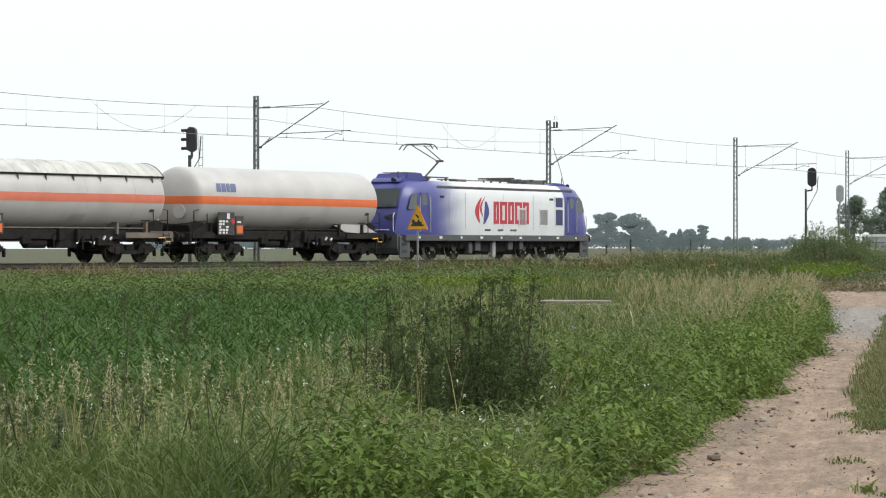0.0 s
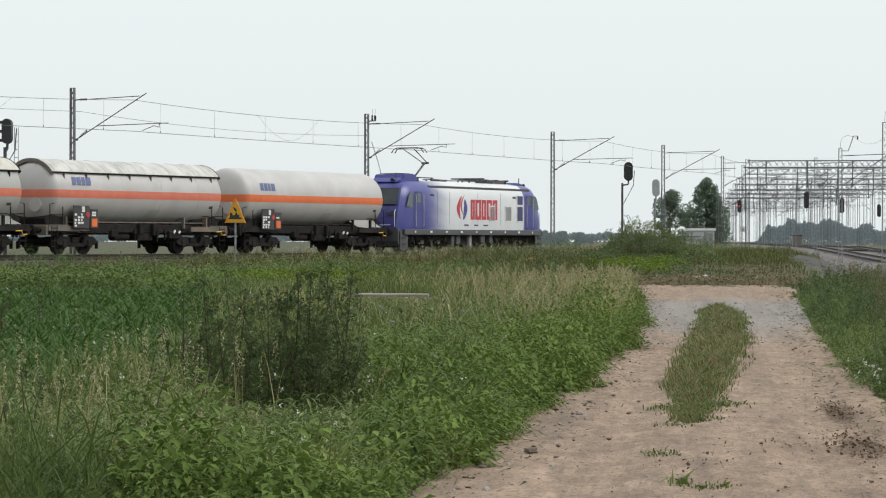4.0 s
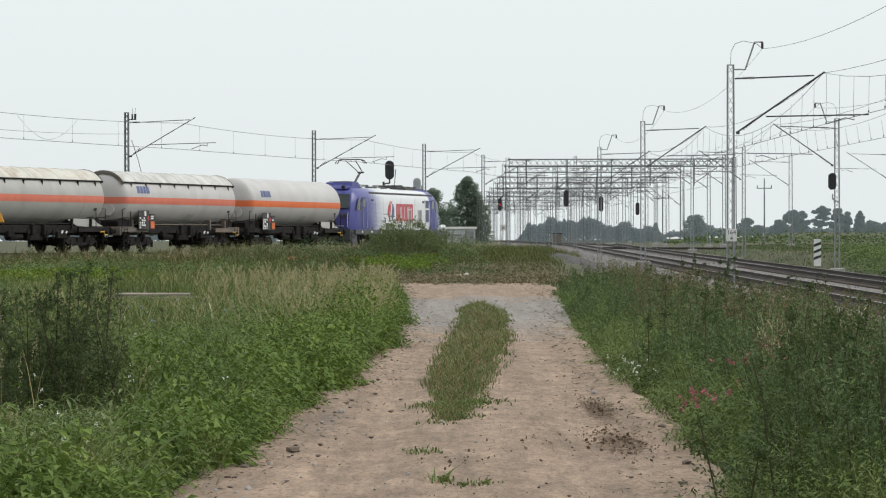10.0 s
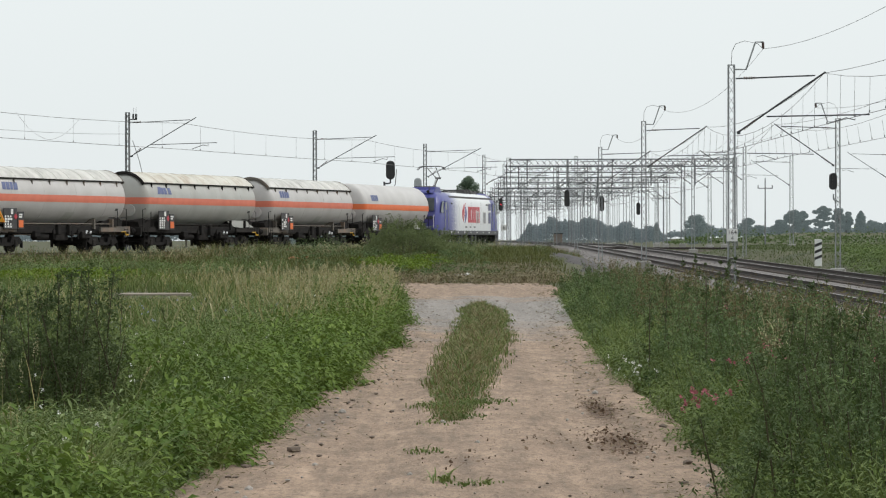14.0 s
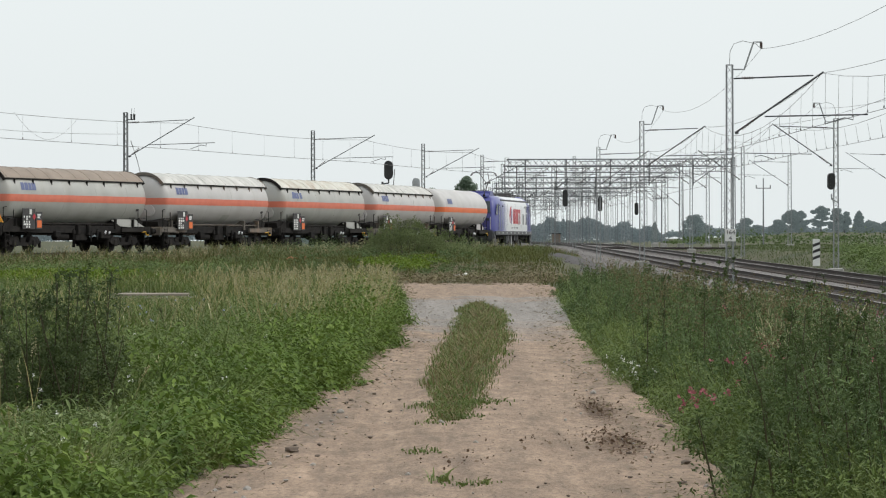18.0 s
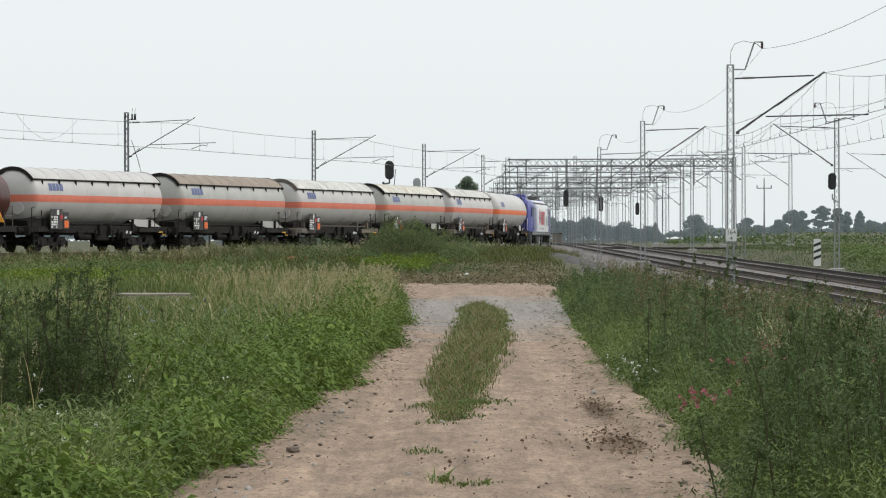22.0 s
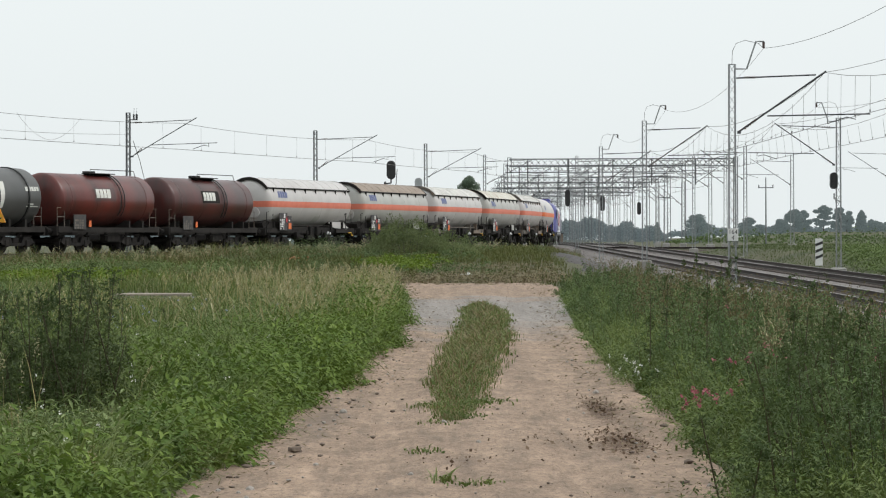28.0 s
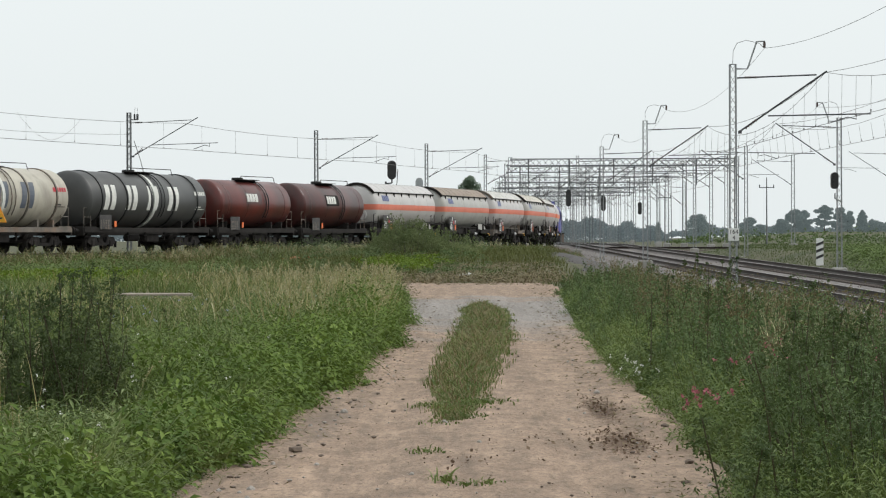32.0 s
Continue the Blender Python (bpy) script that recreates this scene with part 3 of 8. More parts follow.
def wagon_running_gear(w, half_frame, pivot, frame_mat):
    for s in (-1, 1):
        b = new("bogie", BOGIE)
        b.parent = w
        b.location = (s * pivot, 0, 0)
        for dx in (-0.9, 0.9):
            add_wheelset(w, WHEELS_WAGON, s * pivot + dx, 0.46)
        for y in (-0.875, 0.875):
            bf = new("buffer", BUFFER)
            bf.parent = w
            bf.location = (s * half_frame, y, 1.06)
            bf.rotation_euler = (0, 0, 0 if s > 0 else pi)
        bm = bms()
        rod(bm, (s * half_frame, 0, 0.98), (s * (half_frame + 0.42), 0, 0.93), 0.05)
        box(bm, (s * (half_frame + 0.48), 0, 0.88), (0.16, 0.1, 0.26), bevel=0.03)
        part("draw_hook", bm, DARK_STEEL, w)
        bm = bms()
        path_tube(bm, [(s * half_frame, 0.45, 0.95), (s * (half_frame + 0.2), 0.45, 0.62), (s * (half_frame + 0.42), 0.4, 0.55)], 0.028)
        part("brake_hose", bm, BLACK, w)
        bm = bms()
        box(bm, (s * half_frame, 0, 1.05), (0.14, 2.5, 0.42), bevel=0.02)
        part("headstock", bm, frame_mat, w)


def bars_on(name, parent, x0, y, z0, rows, cols, w, h, material, gapx=0.03, gapz=0.03, seed=1):
    """Rows of short plain bars that stand for small writing on an upright plate."""
    rnd = random.Random(seed)
    bm = bms()
    if rows == 1:
        for c in range(cols):
            bm = bms()
            box(bm, (x0 + c * (w + gapx) + w * 0.35, y, z0), (w * rnd.uniform(0.5, 0.9), 0.008, h))
            part(name, bm, material, parent)
        return
    for r in range(rows):
        x = x0
        for c in range(cols):
            ww = w * rnd.uniform(0.45, 1.0)
            if rnd.random() < 0.85:
                box(bm, (x + ww / 2, y, z0 + r * (h + gapz)), (ww, 0.008, h))
            x += w + gapx
    return part(name, bm, material, parent)


def gas_wagon(label, tank_len, shield=None, tank_mat=TANK_WHITE, stripe_mat=STRIPE, logo="blue", skirt=True, pale=False, seed=0):
    """A pressure tank wagon: cylindrical tank with an orange band, optional sunshield, on two bogies."""
    rnd = random.Random(seed)
    w = thing("tank_wagon", label, "tank wagon", "tank wagons of the train")
    R, zc, bulge = 1.365, 2.68, 0.58
    half = tank_len / 2 - bulge
    hf = tank_len / 2 + 0.15
    fm = FRAME_PALE if pale else FRAME_STEEL
    tank = part("tank", tank_shell(half, R, bulge, zc), tank_mat, w, smooth=True)
    part("stripe", tank_band(half, R, bulge, zc, -0.24, 0.10), stripe_mat, tank, "orange warning stripe", True)
    # weld seams
    for x in np.linspace(-half * 0.72, half * 0.72, 4) if shield else ():
        part("weld_seam", ring(x, R - 0.002, zc, 0.035, 0.006), tank_mat, tank)
    if shield:
        sh = part("sunshield", arc_shell(-half - 0.28, half + 0.28, R + 0.05, zc, 36, 144, 0.02, slices=12), shield, w, "curved sheet-metal sunshield", True)
        for a in (36, 144):
            bm = bms()
            y, z = -(R + 0.065) * cos(radians(a)), zc + (R + 0.065) * sin(radians(a))
            rod(bm, (-half - 0.28, y, z), (half + 0.28, y, z), 0.035, seg=6)
            part("edge_rail", bm, FRAME_STEEL, sh)
        for x in np.linspace(-half, half, 11):
            part("shield_joint", arc_shell(x - 0.02, x + 0.02, R + 0.07, zc, 37, 143, 0.012), shield, sh)
        for x in np.linspace(-half + 0.5, half - 0.5, 8):
            for a in (36, 144):
                bm = bms()
                y, z = -(R + 0.02) * cos(radians(a - (6 if a < 90 else -6))), zc + (R + 0.02) * sin(radians(a - (6 if a < 90 else -6)))
                box(bm, (x, y, z), (0.05, 0.08, 0.22))
                part("shield_bracket", bm, fm, sh)
        for s in (-1, 1):
            part("end_rim", arc_shell(s * (half + 0.28) - 0.02, s * (half + 0.28) + 0.02, R - 0.07, zc, 34, 146, 0.16), fm, sh)
    # centre sill, side sills and tank saddles
    bm = bms()
    for y in (-0.38, 0.38):
        box(bm, (0, y, 1.03), (2 * hf, 0.12, 0.36))
    part("centre_sill", bm, fm, w)
    for s in (-1, 1):
        bm = bms()
        for dx in (-0.9, 0.9):
            prism(bm, [(s * (hf - 2.4) + dx - 0.06, 1.15), (s * (hf - 2.4) + dx + 0.06, 1.15), (s * (hf - 2.4) + dx + 0.06, 1.65), (s * (hf - 2.4) + dx - 0.06, 1.65)], -1.15, 1.15)
        part("tank_saddle", bm, fm, w)
        if skirt:
            for y in (-1.02, 1.02):
                bm = bms()
                prism(bm, [(s * (hf - 3.6), 1.60), (s * (hf - 2.7), 1.30), (s * (hf - 0.2), 1.20), (s * (hf - 0.2), 1.28), (s * (hf - 0.8), 1.46), (s * (hf - 1.1), 1.64), (s * (hf - 2.9), 1.66)], y - 0.03, y + 0.03)
                part("skirt_plate", bm, tank_mat if s > 0 else fm, w)
        # black cradle under the dished end, with its cross ribs
        bm = bms()
        prism(bm, [(s * (hf - 2.6), 1.22), (s * (hf - 0.35), 1.22), (s * (hf - 0.2), 1.55), (s * (hf - 0.7), 1.75), (s * (hf - 1.3), 1.62), (s * (hf - 2.2), 1.55)], -0.95, 0.95)
        part("end_cradle", bm, DARK_STEEL, w)
        bm = bms()
        box(bm, (s * (hf - 0.75), 0, 1.26), (1.35, 2.6, 0.05))
        part("end_platform", bm, fm, w)
        for y in (-1.25, 1.25):
            bm = bms()
            box(bm, (s * (hf - 1.5), y, 1.12), (2.9, 0.08, 0.22))
            part("side_sill", bm, fm, w)
        # end handrails
        for y in (-1.2, 1.2):
            bm = bms()
            x0, x1 = s * (hf - 0.25), s * (hf - 1.15)
            path_tube(bm, [(x0, y, 1.26), (x0, y, 2.15), ((x0 + x1) / 2, y, 2.22), (x1, y, 2.15), (x1, y, 1.26)], 0.022, 5)
            rod(bm, (x0, y, 1.72), (x1, y, 1.72), 0.018, seg=5)
            part("handrail", bm, DARK_STEEL, w)
        bm = bms()
        for k in range(4):
            box(bm, (s * (hf - 0.45), -1.28, 0.35 + 0.26 * k), (0.38, 0.06, 0.03))
        for dx in (-0.19, 0.19):
            box(bm, (s * (hf - 0.45) + dx, -1.28, 0.75), (0.03, 0.04, 0.95))
        part("step_ladder", bm, DARK_STEEL, w)
    # belly gear between the bogies
    bm = bms()
    box(bm, (0.6, -0.75, 0.80), (1.2, 0.55, 0.42), bevel=0.04)
    rod(bm, (-1.6, -0.8, 0.78), (-0.5, -0.8, 0.78), 0.19, seg=14)
    part("brake_cylinder", bm, DARK_STEEL, w)
    bm = bms()
    for x, z in ((-0.2, 1.0), (1.5, 0.9), (2.1, 1.0)):
        rod(bm, (x, -1.05, z - 0.35), (x, -1.05, z + 0.15), 0.05)
        box(bm, (x, -1.05, z), (0.22, 0.14, 0.20), bevel=0.02)
    rod(bm, (-half + 1.2, -1.0, 1.16), (half - 1.2, -1.0, 1.16), 0.04)
    rod(bm, (-half + 1.2, -0.8, 0.92), (half - 1.2, -0.8, 0.92), 0.03)
    part("valve_gear", bm, DARK_STEEL, w)
    for side in (-1, 1):
        # thin pale pipe along the belly, gauge box, grab step and a loose clutter of levers
        bm = bms()
        rod(bm, (-half + 0.6, side * 1.02, 1.40), (half - 0.6, side * 1.02, 1.40), 0.03, seg=6)
        part("belly_pipe", bm, fm, w)
        bm = bms()
        box(bm, (0, side * 1.0, 1.14), (2 * hf - 5.4, 0.10, 0.36), bevel=0.01)
        part("middle_sill", bm, DARK_STEEL, w)
        for x, z, wd, ht, mt in ((0.1, 1.12, 0.26, 0.5, DARK_STEEL), (1.1, 1.1, 0.16, 0.55, DARK_STEEL), (2.7, 0.86, 0.9, 0.34, DARK_STEEL), (-1.9, 0.9, 0.5, 0.3, DARK_STEEL)):
            bm = bms()
            box(bm, (x, side * 1.12, z), (wd, 0.2, ht), bevel=0.03)
            part("valve_box", bm, mt, w)
        bm = bms()
        rod(bm, (2.5, side * 1.26, 0.92), (2.62, side * 1.26, 1.06), 0.05, seg=8)
        rod(bm, (2.9, side * 1.26, 0.92), (3.0, side * 1.26, 1.02), 0.05, seg=8)
        part("changeover_lever", bm, ALU, w)
        bm = bms()
        path_tube(bm, [(hf - 0.9, side * 1.28, 1.0), (hf - 0.55, side * 1.32, 1.02), (hf - 0.5, side * 1.32, 0.86), (hf - 0.2, side * 1.30, 0.86)], 0.026, 5)
        part("shunter_grab", bm, YELLOW, w, "worn yellow hand grab")
    wagon_running_gear(w, hf, hf - 2.35, fm)
    # plates near the rear end of each flank
    for side in (-1, 1):
        x = -hf + 2.2
        bm = bms()
        box(bm, (x, side * 1.40, 1.62), (1.15, 0.03, 0.98), bevel=0.01)
        pl = part("label_panel", bm, PANEL_DARK, w, "dark panel with small white writing")
        bars_on("writing", pl, x - 0.5, side * 1.422, 1.24, 5, 3, 0.2, 0.09, SIGN_WHITE, seed=seed + 3)
        bm = bms()
        box(bm, (x + 0.12, side * 1.425, 1.95), (0.20, 0.008, 0.24))
        part("danger_label", bm, SIGN_WHITE, pl)
        bm = bms()
        box(bm, (x + 0.92, side * 1.40, 1.55), (0.55, 0.03, 0.80))
        p2 = part("placard_holder", bm, PANEL_DARK, w)
        bm = bms()
        box(bm, (x + 0.92, side * 1.425, 1.38), (0.40, 0.012, 0.34))
        part("orange_placard", bm, PLACARD, p2, "orange hazard number plate")
        bars_on("writing", p2, x + 0.74, side * 1.424, 1.70, 2, 1, 0.36, 0.08, SIGN_WHITE, seed=seed + 8)
        bm = bms()
        box(bm, (x + 0.44, side * 1.43, 1.72), (0.22, 0.008, 0.22), Matrix.Rotation(pi / 4, 4, 'Y'))
        part("danger_label", bm, LETTER_RED, pl, "red diamond danger label")
        bm = bms()
        on_tank(bm, R, zc, half - 0.75, half - 0.45, -0.62, -0.50, side)
        part("stencil", bm, PANEL_DARK, tank)
        bm = bms()
        on_tank(bm, R, zc, half - 0.95, half - 0.35, -0.98, -0.94, side)
        part("stencil", bm, PANEL_DARK, tank)
        bm = bms()
        on_tank(bm, R, zc, 0.6, 1.5, -1.05, -0.72, side, slant=0.3)
        part("grey_patch", bm, TANK_GREY, tank)
        # the owner's mark as plain blocks
        bm = bms()
        x = -half + 0.9
        if logo == "blue":
            for k, ww in enumerate((0.30, 0.30, 0.24, 0.36)):
                on_tank(bm, R, zc, x, x + ww, 0.30, 0.66, side, slant=0.25)
                x += ww + 0.05
        else:
            on_tank(bm, R, zc, x, x + 0.35, 0.28, 0.66, side, slant=0.6)
            for ww in (0.34, 0.30, 0.36):
                x += ww + 0.08
                on_tank(bm, R, zc, x, x + ww, 0.28, 0.62, side)
        part("owner_mark", bm, LETTER_BLUE, tank, "blue owner's mark as plain blocks")
    # round manhole on the rear dome
    bm = bms()
    xd = -half - bulge * sqrt(1 - (0.45 ** 2 + 0.55 ** 2) / R ** 2)
    rod(bm, (xd + 0.08, -0.45, zc - 0.55), (xd - 0.06, -0.45, zc - 0.55), 0.30, seg=20)
    part("manhole", bm, tank_mat, tank)
    return w


def oil_wagon(label, tank_len, tank_mat, R=1.30, zc=2.60, rings=0, letters=None, panel=False, pale=False, seed=0):
    """A mineral oil tank wagon with a top walkway."""
    w = thing("tank_wagon", label, "tank wagon", "tank wagons of the train")
    bulge = 0.42
    half = tank_len / 2 - bulge
    hf = tank_len / 2 + 0.15
    tank = part("tank", tank_shell(half, R, bulge, zc), tank_mat, w, smooth=True)
    if rings:
        for x in np.linspace(-half + 1.0, half - 1.0, rings):
            part("hoop", ring(x, R, zc, 0.11, 0.05), BLACK if tank_mat is TANK_DARK else FRAME_PALE, tank, smooth=True)
        part("pale_hoop", ring(0.35, R, zc, 0.24, 0.055), LETTER_WHITE, tank, "pale worn hoop", True)
    else:
        for x in np.linspace(-half + 0.8, half - 0.8, 4):
            part("weld_seam", ring(x, R - 0.002, zc, 0.05, 0.008), tank_mat, tank)
    # top walkway, dome and rails
    bm = bms()
    rod(bm, (0.1, 0, zc + R - 0.05), (0.1, 0, zc + R + 0.16), 0.32, seg=16)
    part("dome_cover", bm, BLACK, w)
    bm = bms()
    box(bm, (0.2, -0.5, zc + R + 0.03), (2.6, 0.45, 0.04))
    for k in range(6):
        box(bm, (-0.9 + 0.42 * k, -0.45, zc + R - 0.02), (0.06, 0.3, 0.12))
    part("walkway", bm, DARK_STEEL, w)
    bm = bms()
    path_tube(bm, [(-1.1, -0.72, zc + R), (-1.0, -0.72, zc + R + 0.22), (3.4, -0.72, zc + R + 0.22), (3.6, -0.72, zc + R - 0.1)], 0.02, 5)
    part("top_handrail", bm, DARK_STEEL, w)
    # ladder and pipe over the flank
    for side in (-1, 1):
        bm = bms()
        for dx in (0.0, 0.34):
            pts = [(1.0 + dx, side * (R + 0.07) * cos(radians(a)), zc + (R + 0.07) * sin(radians(a))) for a in range(-35, 81, 12)]
            path_tube(bm, pts, 0.028, 5)
        part("side_ladder", bm, BLACK if tank_mat is not TANK_BEIGE else FRAME_PALE, w)
    bm = bms()
    for y in (-0.38, 0.38):
        box(bm, (0, y, 1.03), (2 * hf, 0.12, 0.36))
    part("centre_sill", bm, FRAME_STEEL, w)
    fm = FRAME_PALE if pale else FRAME_STEEL
    for s in (-1, 1):
        bm = bms()
        for dx in (-0.7, 0.7):
            prism(bm, [(s * (hf - 2.1) + dx - 0.08, 1.12), (s * (hf - 2.1) + dx + 0.08, 1.12), (s * (hf - 2.1) + dx + 0.08, 1.6), (s * (hf - 2.1) + dx - 0.08, 1.6)], -1.1, 1.1)
        part("tank_saddle", bm, fm, w)
        bm = bms()
        box(bm, (s * (hf - 0.6), 0, 1.26), (1.1, 2.5, 0.05))
        part("end_platform", bm, fm, w)
        for y in (-1.15, 1.15):
            bm = bms()
            x0, x1 = s * (hf - 0.12), s * (hf - 0.8)
            path_tube(bm, [(x0, y, 1.26), (x0, y, 2.2), (x1, y, 2.2), (x1, y, 1.26)], 0.024, 5)
            rod(bm, (x0, y, 1.75), (x1, y, 1.75), 0.018, seg=5)
            part("handrail", bm, FRAME_PALE, w)
    for y in (-1.25, 1.25):
        bm = bms()
        box(bm, (0, y, 1.12), (2 * hf, 0.08, 0.24))
        part("side_sill", bm, fm, w)
    bm = bms()
    box(bm, (0.8, -0.8, 0.72), (1.3, 0.5, 0.42), bevel=0.04)
    rod(bm, (-1.5, -0.75, 0.74), (-0.4, -0.75, 0.74), 0.19, seg=14)
    part("brake_cylinder", bm, DARK_STEEL, w)
    for x in (-1.9, -0.1, 2.0):
        bm = bms()
        rod(bm, (x, -1.05, 0.6), (x, -1.05, 1.1), 0.06)
        rod(bm, (x - 0.2, -1.08, 0.85), (x + 0.2, -1.08, 0.85), 0.03)
        part("discharge_valve", bm, DARK_STEEL, w)
    bm = bms()
    rod(bm, (0, 0, 0.7), (0, 0, 1.3), 0.16, seg=12)
    part("outlet_pipe", bm, DARK_STEEL, w)
    wagon_running_gear(w, hf, hf - 2.1, FRAME_STEEL)
    for side in (-1, 1):
        x = -half + 1.4
        bm = bms()
        box(bm, (x, side * 1.34, 1.50), (1.2, 0.03, 0.72), bevel=0.01)
        pl = part("label_panel", bm, PANEL_DARK, w, "dusty panel with small writing")
        bars_on("writing", pl, x - 0.52, side * 1.362, 1.22, 4, 4, 0.2, 0.09, FRAME_PALE, seed=seed + 5)
        bm = bms()
        box(bm, (x + 1.0, side * 1.34, 1.42), (0.22, 0.03, 0.30))
        part("orange_placard", bm, PLACARD, w, "orange hazard number plate")
        if panel:
            bm = bms()
            on_tank(bm, R, zc, -1.55, 0.55, -0.02, 0.62, side)
            pnl = part("mark_panel", bm, TANK_BROWN if tank_mat is TANK_RED else FRAME_STEEL, tank)
            bm = bms()
            x = -1.42
            for ww in (0.32, 0.32, 0.26, 0.36):
                on_tank(bm, R, zc, x, x + ww, 0.10, 0.54, side, proud=0.02, slant=0.12)
                x += ww + 0.06
            part("owner_mark", bm, LETTER_WHITE, pnl, "white owner's mark as plain blocks")
        if letters is not None:
            x = -half + 1.2
            for k in range(4):
                bm = bms()
                ww = 1.15
                on_tank(bm, R, zc, x, x + 0.44, -0.52, 0.72, side, slant=0.16)
                on_tank(bm, R, zc, x + 0.66, x + 1.10, -0.52, 0.72, side, slant=0.16)
                part("letter_block", bm, letters, tank, "large painted mark as plain blocks")
                x += 2.25
            bm = bms()
            for dx in (0.0, 0.34, 0.56, 0.78, 1.0):
                on_tank(bm, R, zc, half - 1.3 + dx, half - 1.3 + dx + (0.26 if dx == 0 else 0.17), 0.30, 0.50, side)
            part("operator_mark", bm, LETTER_RED if tank_mat is TANK_BEIGE else LETTER_WHITE, tank)
            bm = bms()
            on_tank(bm, R, zc, half - 1.2, half - 0.2, -0.45, -0.41, side)
            on_tank(bm, R, zc, half - 1.1, half - 0.6, -0.36, -0.29, side)
            part("stencil", bm, LETTER_WHITE if tank_mat is TANK_DARK else PANEL_DARK, tank)
    bm = bms()
    for k in range(9):
        box(bm, (-half - bulge - 0.02, 0.55, 1.35 + 0.28 * k), (0.03, 0.4, 0.03))
    for y in (0.35, 0.75):
        box(bm, (-half - bulge - 0.02, y, 2.5), (0.03, 0.03, 2.4))
    part("end_ladder", bm, DARK_STEEL, w)
    return w


# ------------------------------------------------------------------ locomotive
def loco_paint():
    """White flanks that fade through fine blue lines into blue ends."""
    m = bpy.data.materials.new("locomotive_livery")
    m.use_nodes = True
    n, l = m.node_tree.nodes, m.node_tree.links
    b = n["Principled BSDF"]
    b.inputs["Roughness"].default_value = 0.32
    co = n.new("ShaderNodeTexCoord")
    sep = n.new("ShaderNodeSeparateXYZ")
    l.new(co.outputs["Object"], sep.inputs[0])
    rear = n.new("ShaderNodeMapRange")
    rear.inputs[1].default_value, rear.inputs[2].default_value = -6.3, -2.9
    rear.inputs[3].default_value, rear.inputs[4].default_value = -0.45, 1.4
    l.new(sep.outputs["X"], rear.inputs[0])
    wave = n.new("ShaderNodeMath")
    wave.operation = 'MULTIPLY'
    wave.inputs[1].default_value = 2 * pi / 0.05
    l.new(sep.outputs["Z"], wave.inputs[0])
    sn = n.new("ShaderNodeMath")
    sn.operation = 'SINE'
    l.new(wave.outputs[0], sn.inputs[0])
    half = n.new("ShaderNodeMapRange")
    half.inputs[1].default_value, half.inputs[2].default_value = -1.0, 1.0
    l.new(sn.outputs[0], half.inputs[0])
    cmp_ = n.new("ShaderNodeMath")
    cmp_.operation = 'SUBTRACT'
    l.new(rear.outputs[0], cmp_.inputs[0])
    l.new(half.outputs[0], cmp_.inputs[1])
    edge = n.new("ShaderNodeMapRange")
    edge.inputs[1].default_value, edge.inputs[2].default_value = -0.45, 0.40
    l.new(cmp_.outputs[0], edge.inputs[0])
    front = n.new("ShaderNodeMapRange")
    front.inputs[1].default_value, front.inputs[2].default_value = 6.35, 6.5
    front.inputs[3].default_value, front.inputs[4].default_value = 1.0, 0.0
    l.new(sep.outputs["X"], front.inputs[0])
    both = n.new("ShaderNodeMath")
    both.operation = 'MULTIPLY'
    l.new(edge.outputs[0], both.inputs[0])
    l.new(front.outputs[0], both.inputs[1])
    dirt = n.new("ShaderNodeTexNoise")
    dirt.inputs["Scale"].default_value = 1.3
    dirt.inputs["Detail"].default_value = 6
    l.new(co.outputs["Object"], dirt.inputs["Vector"])
    dr = n.new("ShaderNodeMapRange")
    dr.inputs[3].default_value, dr.inputs[4].default_value = 0.86, 1.06
    l.new(dirt.outputs[0], dr.inputs[0])
    mx = n.new("ShaderNodeMix")
    mx.data_type = 'RGBA'
    mx.inputs[6].default_value = (0.052, 0.056, 0.24, 1)
    mx.inputs[7].default_value = (0.66, 0.67, 0.68, 1)
    l.new(both.outputs[0], mx.inputs[0])
    mu = n.new("ShaderNodeMix")
    mu.data_type, mu.blend_type = 'RGBA', 'MULTIPLY'
    mu.inputs[0].default_value = 1.0
    l.new(mx.outputs[2], mu.inputs[6])
    l.new(dr.outputs[0], mu.inputs[7])
    l.new(mu.outputs[2], b.inputs["Base Color"])
    return m


